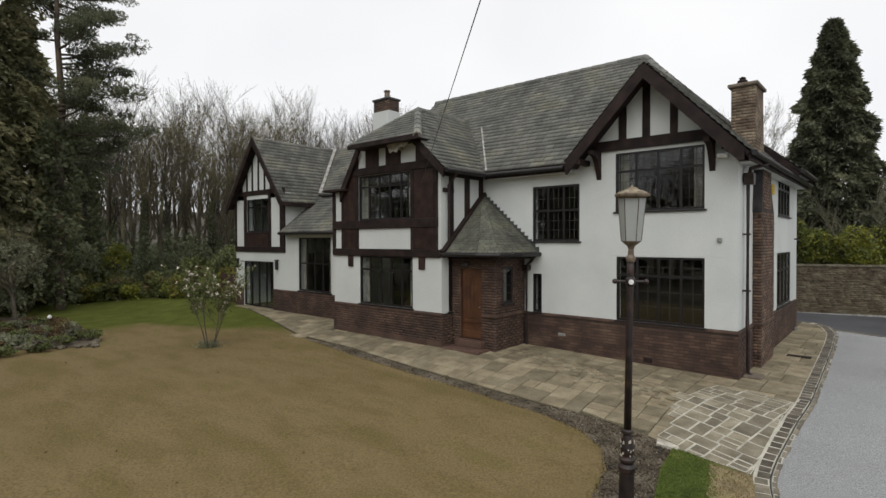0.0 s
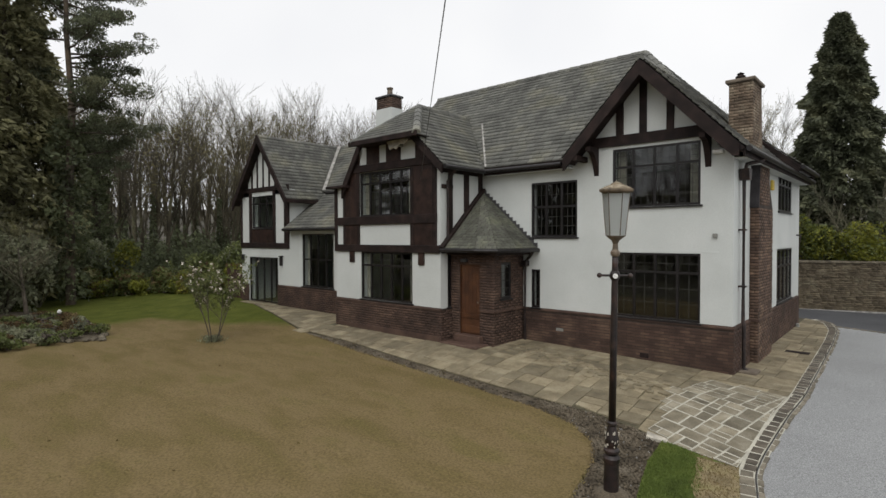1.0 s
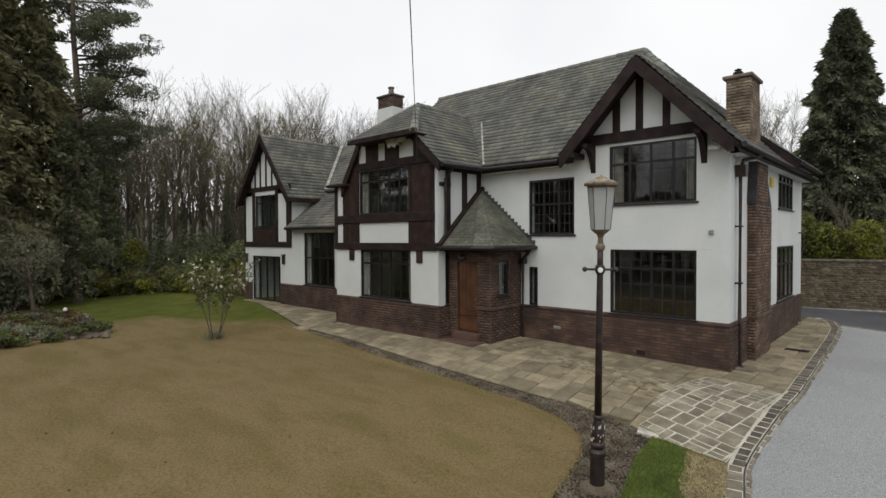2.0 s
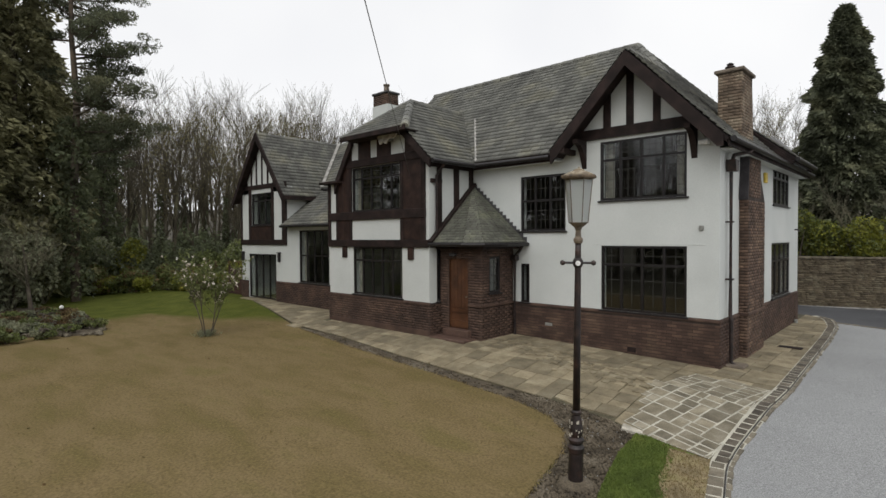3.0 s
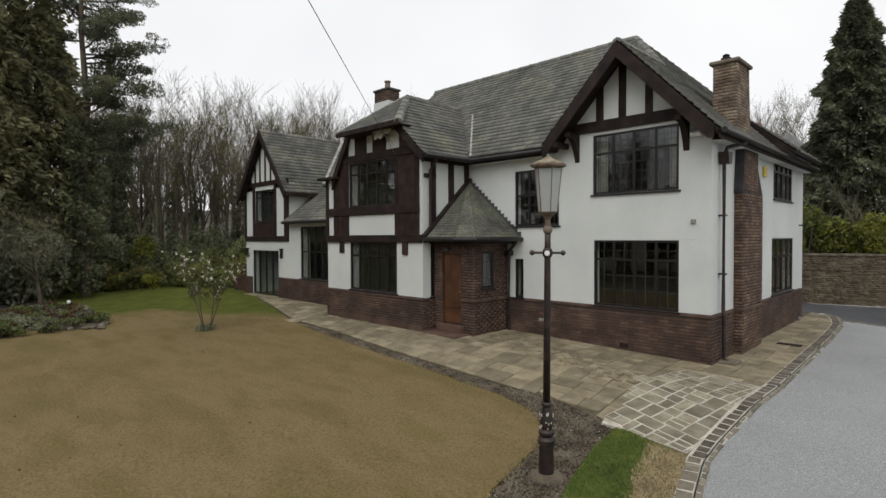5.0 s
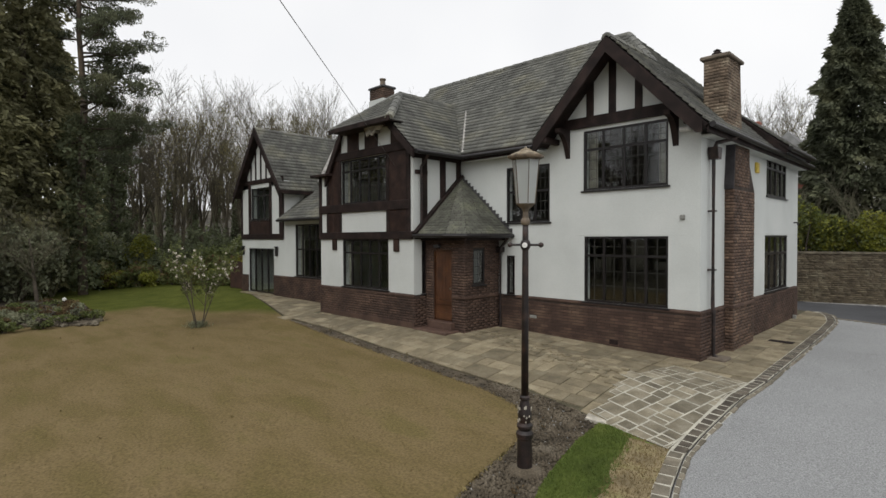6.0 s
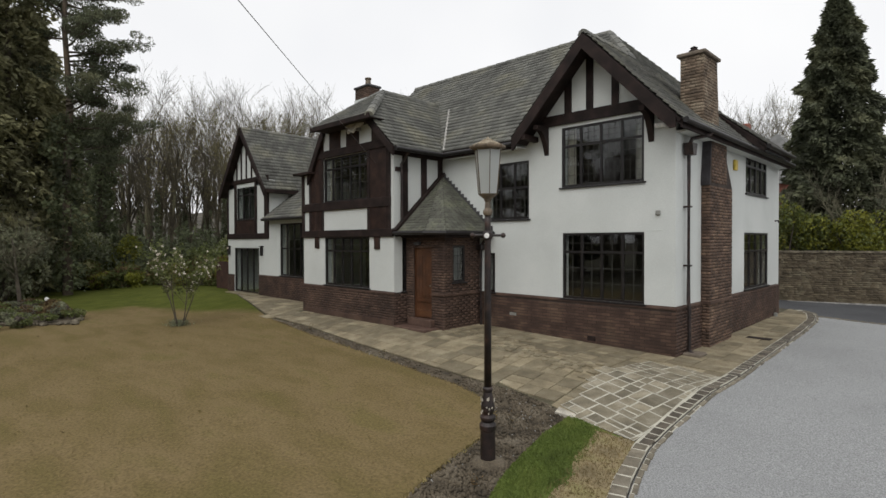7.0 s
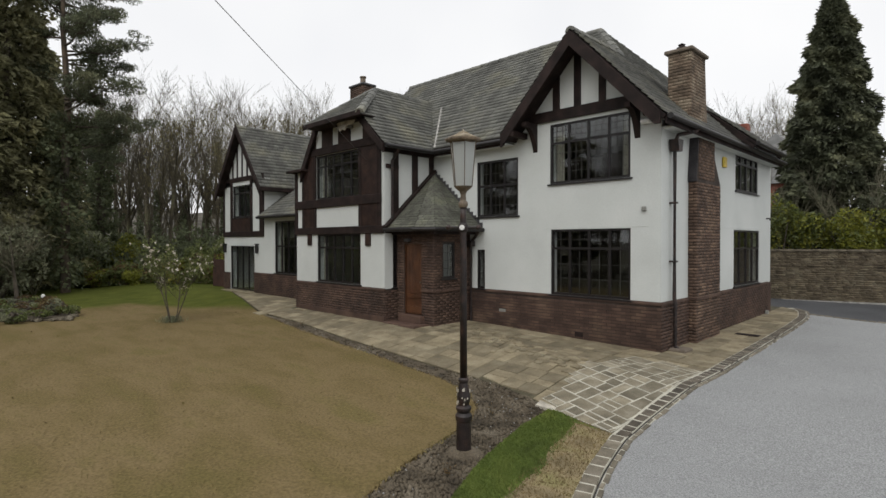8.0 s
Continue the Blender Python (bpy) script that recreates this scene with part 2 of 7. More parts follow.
def lawn_mat():
    """Brown scarified turf with green patches, greener towards the far end and along its edge."""
    m = bpy.data.materials.new("lawn_turf")
    m.use_nodes = True
    nt = m.node_tree
    p = nt.nodes["Principled BSDF"]
    p.inputs["Roughness"].default_value = 0.95
    p.inputs["Specular IOR Level"].default_value = 0.1
    geo = nt.nodes.new("ShaderNodeNewGeometry")

    def noise_node(scale, detail=4.0, stretch=None):
        n = nt.nodes.new("ShaderNodeTexNoise")
        n.inputs["Scale"].default_value, n.inputs["Detail"].default_value = scale, detail
        if stretch:
            mp = nt.nodes.new("ShaderNodeMapping")
            mp.inputs["Scale"].default_value = stretch
            mp.inputs["Rotation"].default_value = (0, 0, radians(35))
            nt.links.new(geo.outputs["Position"], mp.inputs["Vector"])
            nt.links.new(mp.outputs[0], n.inputs["Vector"])
        else:
            nt.links.new(geo.outputs["Position"], n.inputs["Vector"])
        return n

    def ramp_node(src, stops):
        r = nt.nodes.new("ShaderNodeValToRGB")
        r.color_ramp.elements[0].position, r.color_ramp.elements[0].color = stops[0][0], (*stops[0][1], 1)
        r.color_ramp.elements[1].position, r.color_ramp.elements[1].color = stops[-1][0], (*stops[-1][1], 1)
        for pos, col in stops[1:-1]:
            r.color_ramp.elements.new(pos).color = (*col, 1)
        nt.links.new(src, r.inputs["Fac"])
        return r

    patch_n = noise_node(1.1, 8.0, (0.55, 1.3, 1))
    brown = ramp_node(patch_n.outputs["Fac"], [(0.30, (0.128, 0.102, 0.040)), (0.45, (0.150, 0.113, 0.051)), (0.58, (0.172, 0.128, 0.063)), (0.72, (0.146, 0.116, 0.048))])
    green_n = noise_node(1.5, 5.0)
    green = ramp_node(green_n.outputs["Fac"], [(0.3, (0.058, 0.070, 0.012)), (0.7, (0.092, 0.102, 0.020))])
    sep = nt.nodes.new("ShaderNodeSeparateXYZ")
    nt.links.new(geo.outputs["Position"], sep.inputs[0])
    edge_n = noise_node(0.7, 4.0)
    # a slanting line marks the seam between treated and untreated turf
    def calc(op, a, b, c=None):
        n = nt.nodes.new("ShaderNodeMath")
        n.operation = op
        for k, q in enumerate((a, b, c)):
            if q is None:
                continue
            if isinstance(q, (int, float)):
                n.inputs[k].default_value = q
            else:
                nt.links.new(q, n.inputs[k])
        return n.outputs[0]

    beside_path = calc("ADD", calc("MULTIPLY_ADD", sep.outputs["X"], -0.34, sep.outputs["Y"]), -1.85)
    far_end = calc("MULTIPLY_ADD", sep.outputs["X"], -0.5, -10.0)
    reach = calc("MULTIPLY_ADD", edge_n.outputs["Fac"], 0.9, calc("MAXIMUM", beside_path, far_end))
    mr = nt.nodes.new("ShaderNodeMapRange")
    mr.inputs["From Min"].default_value, mr.inputs["From Max"].default_value = 0.85, 0.25
    nt.links.new(reach, mr.inputs["Value"])
    mix = nt.nodes.new("ShaderNodeMix")
    mix.data_type = "RGBA"
    nt.links.new(mr.outputs["Result"], mix.inputs[0])
    nt.links.new(green.outputs[0], mix.inputs[6])
    nt.links.new(brown.outputs[0], mix.inputs[7])
    fine = noise_node(26.0, 6.0)
    g = nt.nodes.new("ShaderNodeMapRange")
    g.inputs["From Min"].default_value, g.inputs["From Max"].default_value = 0.3, 0.7
    g.inputs["To Min"].default_value, g.inputs["To Max"].default_value = 0.74, 1.26
    nt.links.new(fine.outputs["Fac"], g.inputs["Value"])
    hsv = nt.nodes.new("ShaderNodeHueSaturation")
    nt.links.new(g.outputs["Result"], hsv.inputs["Value"])
    nt.links.new(mix.outputs[2], hsv.inputs["Color"])
    nt.links.new(hsv.outputs[0], p.inputs["Base Color"])
    bn = nt.nodes.new("ShaderNodeBump")
    bn.inputs["Strength"].default_value, bn.inputs["Distance"].default_value = 0.8, 0.02
    nt.links.new(fine.outputs["Fac"], bn.inputs["Height"])
    nt.links.new(bn.outputs[0], p.inputs["Normal"])
    return m


LAWN = lawn_mat()


# ---- building helpers ----
def finish(name, bm, material, parent=None, label="", smooth=False):
    """Links a bmesh as one mesh object."""
    bmesh.ops.recalc_face_normals(bm, faces=bm.faces)
    me = bpy.data.meshes.new(name)
    bm.to_mesh(me)
    bm.free()
    if smooth:
        for f in me.polygons:
            f.use_smooth = True
    me.materials.append(material)
    ob = new(name, me)
    if parent:
        ob.parent = parent
    if label:
        ob["label"] = label
    return ob


def part(name, bm, material, parent, label="", smooth=False):
    return finish(name, bm, material, parent, label, smooth)


def empty(name, at=(0, 0, 0)):
    ob = new(name)
    ob.location = at
    ob.empty_display_size = 0.2
    return ob


def raw_mesh(name, verts, faces, material, parent=None, sides=4):
    """A mesh from arrays of vertices and equal-sided faces."""
    verts, faces = np.asarray(verts, dtype=np.float32), np.asarray(faces, dtype=np.int32)
    me = bpy.data.meshes.new(name)
    me.vertices.add(len(verts))
    me.vertices.foreach_set("co", verts.ravel())
    me.loops.add(faces.size)
    me.loops.foreach_set("vertex_index", faces.ravel())
    me.polygons.add(len(faces))
    me.polygons.foreach_set("loop_start", np.arange(0, faces.size, sides, dtype=np.int32))
    me.polygons.foreach_set("loop_total", np.full(len(faces), sides, dtype=np.int32))
    me.update(calc_edges=True)
    me.validate()
    me.materials.append(material)
    ob = new(name, me)
    if parent:
        ob.parent = parent
    return ob


def box(bm, x0, x1, y0, y1, z0, z1, bevel=0.0):
    r = bmesh.ops.create_cube(bm, size=1.0)
    vs = r["verts"]
    for v in vs:
        v.co = Vector((x0 + (v.co.x + 0.5) * (x1 - x0), y0 + (v.co.y + 0.5) * (y1 - y0), z0 + (v.co.z + 0.5) * (z1 - z0)))
    if bevel:
        es = list({e for v in vs for e in v.link_edges})
        bmesh.ops.bevel(bm, geom=es, offset=bevel, segments=1, affect="EDGES")
    return bm


def bx(*a, bevel=0.0):
    return box(bmesh.new(), *a, bevel=bevel)


def prism(bm, pts, off):
    """A polygon of 3D points, thickened by the vector off."""
    off = Vector(off)
    a = [bm.verts.new(Vector(p)) for p in pts]
    b = [bm.verts.new(Vector(p) + off) for p in pts]
    bm.faces.new(a)
    bm.faces.new(b[::-1])
    n = len(a)
    for i in range(n):
        bm.faces.new((a[i], b[i], b[(i + 1) % n], a[(i + 1) % n]))
    return bm


def beam(bm, p, q, w, d, up=(0, 0, 1)):
    """A straight timber from p to q, w wide (across up) and d deep."""
    p, q = Vector(p), Vector(q)
    ax = (q - p).normalized()
    side = ax.cross(Vector(up))
    if side.length < 1e-4:
        side = ax.cross(Vector((0, 1, 0)))
    side.normalize()
    top = side.cross(ax).normalized()
    corners = [(-w / 2, -d / 2), (w / 2, -d / 2), (w / 2, d / 2), (-w / 2, d / 2)]
    prism(bm, [p + side * a + top * b for a, b in corners], q - p)
    return bm


def lathe(bm, profile, sides=16, at=(0, 0, 0)):
    """A turned body from (radius, height) pairs."""
    rings = []
    for r, h in profile:
        rings.append([bm.verts.new((at[0] + r * math.cos(2 * math.pi * i / sides), at[1] + r * math.sin(2 * math.pi * i / sides), at[2] + h)) for i in range(sides)])
    for a, b in zip(rings, rings[1:]):
        for i in range(sides):
            bm.faces.new((a[i], a[(i + 1) % sides], b[(i + 1) % sides], b[i]))
    bm.faces.new(rings[0][::-1])
    bm.faces.new(rings[-1])
    return bm


def pipe(bm, pts, r, sides=10):
    """A round pipe along points."""
    pts = [Vector(p) for p in pts]
    rings = []
    for i, p in enumerate(pts):
        d = (pts[min(i + 1, len(pts) - 1)] - pts[max(i - 1, 0)]).normalized()
        s = d.cross(Vector((0, 0, 1)))
        if s.length < 1e-3:
            s = Vector((1, 0, 0))
        s.normalize()
        u = s.cross(d).normalized()
        rings.append([bm.verts.new(p + r * (math.cos(2 * math.pi * k / sides) * s + math.sin(2 * math.pi * k / sides) * u)) for k in range(sides)])
    for a, b in zip(rings, rings[1:]):
        for k in range(sides):
            bm.faces.new((a[k], a[(k + 1) % sides], b[(k + 1) % sides], b[k]))
    bm.faces.new(rings[0][::-1])
    bm.faces.new(rings[-1])
    return bm


def panel(bm, origin, along, depth, w, z0, z1, holes=()):
    """A wall of width w along a horizontal direction, thick by the vector depth, with rectangular openings (u0, u1, z0, z1)."""
    o, a, d = Vector(origin), Vector(along).normalized(), Vector(depth)
    us = sorted({0.0, w, *[h[0] for h in holes], *[h[1] for h in holes]})
    zs = sorted({z0, z1, *[h[2] for h in holes], *[h[3] for h in holes]})

    def solid(i, j):
        if not (0 <= i < len(us) - 1 and 0 <= j < len(zs) - 1):
            return False
        u, z = (us[i] + us[i + 1]) / 2, (zs[j] + zs[j + 1]) / 2
        return not any(h[0] < u < h[1] and h[2] < z < h[3] for h in holes)

    def at(i, j, k):
        return o + a * us[i] + Vector((0, 0, zs[j])) + d * k

    def quad(*ps):
        bm.faces.new([bm.verts.new(p) for p in ps])

    for i in range(len(us) - 1):
        for j in range(len(zs) - 1):
            if not solid(i, j):
                continue
            quad(at(i, j, 0), at(i + 1, j, 0), at(i + 1, j + 1, 0), at(i, j + 1, 0))
            quad(at(i, j, 1), at(i, j + 1, 1), at(i + 1, j + 1, 1), at(i + 1, j, 1))
            if not solid(i - 1, j):
                quad(at(i, j, 0), at(i, j + 1, 0), at(i, j + 1, 1), at(i, j, 1))
            if not solid(i + 1, j):
                quad(at(i + 1, j, 0), at(i + 1, j, 1), at(i + 1, j + 1, 1), at(i + 1, j + 1, 0))
            if not solid(i, j - 1):
                quad(at(i, j, 0), at(i, j, 1), at(i + 1, j, 1), at(i + 1, j, 0))
            if not solid(i, j + 1):
                quad(at(i, j + 1, 0), at(i + 1, j + 1, 0), at(i + 1, j + 1, 1), at(i, j + 1, 1))
    bmesh.ops.remove_doubles(bm, verts=bm.verts, dist=0.0005)
    return bm


def gz(x, y):
    """The height of the ground: level along the house, falling to the lawn."""
    return float(np.interp(x, [-40, -17, -7, 0, 10, 30], [0.22, 0.20, 0.17, 0.0, -0.20, -0.30]) + np.interp(y, [-30, -12, -6, -4, -3, -2, 0, 16], [-0.50, -0.45, -0.40, -0.34, -0.18, -0.03, 0.0, 0.16]))


def patch(name, outline, material, lift, thick=0.0, step=1.0, parent=None):
    """A piece of ground with a given outline, laid on the slope."""
    bm = bmesh.new()
    bm.faces.new([bm.verts.new((x, y, 0)) for x, y in outline])
    xs, ys = [p[0] for p in outline], [p[1] for p in outline]
    for lo, hi, axis in ((min(xs), max(xs), 0), (min(ys), max(ys), 1)):
        k = math.ceil(lo / step)
        cuts = [c * step for c in range(k, int(hi / step) + 1)]
        for c in cuts:
            co, no = [0, 0, 0], [0, 0, 0]
            co[axis], no[axis] = c, 1
            bmesh.ops.bisect_plane(bm, geom=bm.verts[:] + bm.edges[:] + bm.faces[:], plane_co=co, plane_no=no)
    for v in bm.verts:
        v.co.z = gz(v.co.x, v.co.y) + lift
    if thick:
        r = bmesh.ops.extrude_face_region(bm, geom=bm.faces[:])
        for v in r["geom"]:
            if isinstance(v, bmesh.types.BMVert):
                v.co.z -= thick
    return finish(name, bm, material, parent)


# ---- ground ----
bm = bmesh.new()
gx = [-2000, -600, -250, -120, -70, -40, -30, -24, -17, -12, -7, -3, 0, 3, 6, 10, 20, 30, 60, 120, 250, 600, 2000]
gy = [-2000, -600, -250, -120, -60, -30, -20, -12, -9, -6, -4, -3, -2, 0, 4, 8, 12, 16, 22, 30, 45, 70, 120, 250, 600, 2000]
grid = [[bm.verts.new((x, y, gz(x, y) - 0.12)) for y in gy] for x in gx]
for i in range(len(gx) - 1):
    for j in range(len(gy) - 1):
        bm.faces.new((grid[i][j], grid[i + 1][j], grid[i + 1][j + 1], grid[i][j + 1]))
ground = tagged(finish("ground", bm, node_mat("woodland_floor", (0.060, 0.052, 0.026), 0.95, 0.3, 0.3, 12, 0.6, hue=(0.09, 0.085, 0.035), bump_scale=8, distance=0.05)), "leaf-littered rough woodland ground around the garden", "ground", kind="structure")

PATH_EDGE = [(-26.0, 0.75), (-24.4, 0.31), (-21.6, -0.26), (-17.27, -1.63), (-12.54, -2.93), (-9.8, -3.08), (-6.8, -3.44), (-4.6, -3.56), (-2.84, -3.65), (-1.37, -3.70), (-0.36, -3.92), (1.13, -4.34)]
KERB = [(4.3, -12.5), (2.95, -9.5), (2.12, -7.4), (1.66, -6.28), (1.43, -5.6), (1.13, -4.34), (1.11, -3.77), (1.14, -3.2), (1.22, -1.8), (1.25, -0.67), (1.18, 2.2), (1.09, 5.6), (0.97, 8.04), (0.64, 9.6), (-0.05, 10.25), (-1.2, 10.5)]
LAWN_EDGE = [(-12.1, -3.12), (-8.8, -3.60), (-6.2, -3.84), (-4.2, -3.96), (-2.6, -4.11), (-1.63, -4.40), (-1.0, -4.89), (-0.66, -5.6), (-0.42, -6.62), (-0.28, -7.15), (0.04, -7.98), (0.5, -9.5), (1.0, -12.5), (1.2, -16.0)]
BED_RIGHT = [(-0.1, -4.07), (0.0, -5.0), (0.24, -5.98), (0.40, -6.5), (0.73, -7.27), (1.35, -9.0), (2.3, -12.5), (2.6, -16)]

lawn = tagged(patch("lawn", LAWN_EDGE + [(-33, -16), (-36, -6.0), (-30.8, -3.6), (-27, -1.5), (-24.4, 0.25), (-21.6, -0.32), (-17.3, -1.68), (-12.56, -3.0)], LAWN, 0.0, 0.07, 0.5), "brown scarified lawn turning green at the far end", "lawn", kind="structure")
soil = tagged(patch("flower_bed", [(-12.56, -2.98)] + LAWN_EDGE + [(2.6, -16)] + BED_RIGHT[::-1][1:] + PATH_EDGE[5:11][::-1], SOIL, -0.035, 0.04, 0.5), "bare brown soil bed between lawn and paving", "flower bed", kind="structure")
strip = tagged(patch("grass_strip", BED_RIGHT + [(6.0, -16)] + KERB[:6] + [(1.12, -4.37)], GRASS, 0.012, 0.08, 0.5), "green grass strip with a worn brown edge beside the kerb", "grass", kind="structure")
drive = tagged(patch("driveway", KERB[:13] + [(1.0, 8.95), (2.4, 8.66), (6, 8.4), (12, 9.5), (30, 12), (40, -16), (6, -16)], GRAVEL, -0.012, 0.0, 0.5), "pale grey gravel driveway", "driveway", kind="structure")
road = tagged(patch("road", [(-1.2, 10.5), (-0.05, 10.25), (0.64, 9.6), (0.85, 8.98), (1.0, 8.95), (2.4, 8.66), (6, 8.4), (12, 9.5), (30, 12), (40, 26), (-12, 10.9), (-12, 10.5)], TARMAC, -0.05, 0.0, 2.0), "dark grey tarmac drive in front of a stone wall", "road", kind="structure")
pave_base = tagged(patch("pavement", PATH_EDGE + KERB[6:] + [(-3, 10.6), (-3, 2), (-12, 1), (-24, 1.9)], JOINTDARK, -0.014, 0.05, 0.5), "weathered buff stone flag paving round the house", "paving", kind="structure")

# ---- the house ----
house = tagged(empty("house", (0, 0, 0)), "white rendered half-timbered house with grey slate roofs and brick plinth", "house")
FY, SX, PL = 0.03, 0.0, 1.07          # front wall face, side wall face, plinth top
BY, BX0, BX1 = -1.91, -11.91, -7.08    # projecting bay: front face, sides
WY, WX0, WX1 = -0.68, -20.78, -16.75   # far wing: front face, sides
EZ = 5.2                               # eaves


def wall_part(origin, along, depth, w, z0, z1, holes=(), name="wall", mat=None, label=""):
    return part(name, panel(bmesh.new(), origin, along, depth, w, z0, z1, holes), mat or RENDER, house, label)


T = 0.28
# front wall, main block: u runs from the bay's return to the corner
MAIN_HOLES = [(-2.80, -0.69, 1.09, 2.72), (-2.83, -0.70, 3.87, 5.36), (-5.28, -3.83, 3.12, 4.67), (-5.28, -4.99, 1.09, 2.19)]
wall_part((-0.35, FY, 0), (1, 0, 0), (0, T, 0), 0.35 + SX, PL, 5.20)
wall_part((BX1, FY, 0), (1, 0, 0), (0, T, 0), -BX1 - 0.35, PL, 5.45, [(a - BX1, b - BX1, c, d) for a, b, c, d in MAIN_HOLES])
SIDE_HOLES = [(4.95, 7.46, 1.13, 2.74), (5.07, 7.27, 3.86, 5.05)]
wall_part((SX, FY + T, 0), (0, 1, 0), (-T, 0, 0), 8.48 - FY - T, PL, 5.08, [(a - FY - T, b - FY - T, c, d) for a, b, c, d in SIDE_HOLES])
wall_part((SX, 8.48, 0), (-1, 0, 0), (0, T, 0), 17.0, PL, 5.3)
wall_part((SX + 0.02, 8.485, 0), (-1, 0, 0), (0, T, 0), 17.0, -0.3, PL - 0.004, name="plinth", mat=BRICKJ)
# bay front and sides
wall_part((BX0 + 0.02, BY, 0), (1, 0, 0), (0, T, 0), -11.1 - BX0 - 0.02, PL, 4.78)
wall_part((-11.1, BY, 0), (1, 0, 0), (0, T, 0), BX1 + 11.1, PL, 5.25, [(a + 11.1, b + 11.1, c, d) for a, b, c, d in [(-10.58, -8.21, 1.13, 2.66), (-10.62, -8.23, 3.80, 5.22)]])
wall_part((BX1, BY + T, 0), (0, 1, 0), (-T, 0, 0), FY - BY - T, PL, 5.3, [(0.03, 0.20, 1.10, 2.64)])
wall_part((BX0, BY + 0.05, 0), (0, 1, 0), (T, 0, 0), 2.4, 0.0, 4.78)
# link and wing
wall_part((WX1, WY, 0), (1, 0, 0), (0, T, 0), BX0 - WX1, PL, 3.62, [(-15.80 - WX1, -13.70 - WX1, 1.14, 3.27)])
wall_part((WX1 - 0.9, WY, 0), (1, 0, 0), (0, T, 0), 0.9, PL, 2.62)
wall_part((WX0, WY, 0), (1, 0, 0), (0, T, 0), WX1 - 0.9 - WX0, 0.18, 2.62, [(0.70, 3.12, 0.18, 2.25)])
wall_part((WX0, WY, 0), (1, 0, 0), (0, T, 0), WX1 - WX0, 2.62, 5.0, [(0.98, 2.80, 3.55, 5.18)])
wall_part((WX1, WY + T, 0), (0, 1, 0), (-T, 0, 0), 6.5, 2.62, 5.0)
wall_part((WX0, WY + T, 0), (0, 1, 0), (T, 0, 0), 6.5, 0.0, 5.0)
wall_part((WX0, WY + T + 6.5, 0), (1, 0, 0), (0, T, 0), 4.2, 0.0, 5.0)
wall_part((WX1 + 0.1, 1.25, 0), (1, 0, 0), (0, T, 0), 4.7, 3.0, 5.1)
# gable triangles above the walls
part("gable_wall", prism(bmesh.new(), [(-3.58, FY, 5.45), (-0.35, FY, 5.45), (-0.35, FY, 5.62), (-1.90, FY, 7.25), (-3.58, FY, 5.48)], (0, T, 0)), RENDER, house)
part("gable_wall", prism(bmesh.new(), [(-11.08, BY, 5.25), (-7.08, BY, 5.25), (-8.15, BY, 6.2), (-10.5, BY, 6.2)], (0, T, 0)), RENDER, house)
part("gable_wall", prism(bmesh.new(), [(WX0, WY, 5.0), (WX1, WY, 5.0), (-18.72, WY, 7.35)], (0, T, 0)), RENDER, house)


# ---- roofs ----
def slope(poly, eave_dir, up_dir, name="roof", row=0.195, wid=0.27, mat=None):
    """One pitch of slating: a boarded sheet and overlapping courses of slates cut to its outline."""
    e, u = Vector(eave_dir).normalized(), Vector(up_dir).normalized()
    n = e.cross(u).normalized()
    if n.z < 0:
        n = -n
    o = Vector(poly[0])
    pts = [((Vector(p) - o).dot(e), (Vector(p) - o).dot(u)) for p in poly]
    sheet = part(name, prism(bmesh.new(), [Vector(p) - n * 0.015 for p in poly], -n * 0.07), TIMBER, house)
    v0, v1 = min(p[1] for p in pts), max(p[1] for p in pts)

    def span(v):
        hits = []
        for (a, b), (c, d) in zip(pts, pts[1:] + pts[:1]):
            if abs(d - b) > 1e-9 and min(b, d) - 1e-6 <= v <= max(b, d) + 1e-6:
                hits.append(a + (v - b) / (d - b) * (c - a))
        return (min(hits), max(hits)) if len(hits) >= 2 else None

    verts, faces = [], []
    rng = random.Random(int(abs(o.x * 31 + o.y * 17 + o.z) * 10))
    v, k = v0, 0
    while v < v1 - 0.03:
        top = min(v + row, v1)
        s0, s1 = span(v + 1e-4), span(top - 1e-4)
        if s0 and s1:
            lo, hi = min(s0[0], s1[0]), max(s0[1], s1[1])
            x = lo - (wid / 2 if k % 2 else 0) - rng.random() * 0.04
            while x < hi:
                w = wid * rng.uniform(0.9, 1.1)
                q = [max(min(x + 0.006, s0[1]), s0[0]), max(min(x + w - 0.006, s0[1]), s0[0]), max(min(x + w - 0.004, s1[1]), s1[0]), max(min(x + 0.004, s1[1]), s1[0])]
                if q[1] - q[0] > 0.01 or q[2] - q[3] > 0.01:
                    lift, dip = 0.031 + rng.random() * 0.008, rng.uniform(-0.008, 0.008)
                    base = len(verts)
                    low, high = v + dip, top + 0.02
                    verts += [o + e * q[0] + u * low + n * lift, o + e * q[1] + u * low + n * lift, o + e * q[2] + u * high + n * 0.004, o + e * q[3] + u * high + n * 0.004,
                              o + e * q[0] + u * low - n * 0.005, o + e * q[1] + u * low - n * 0.005]
                    faces += [(base, base + 1, base + 2, base + 3), (base + 4, base + 5, base + 1, base)]
                x += w
        v += row
        k += 1
    tagged(raw_mesh("slate_covering", [tuple(p) for p in verts], faces, mat or SLATEJ, sheet), kind="stuff")
    return sheet


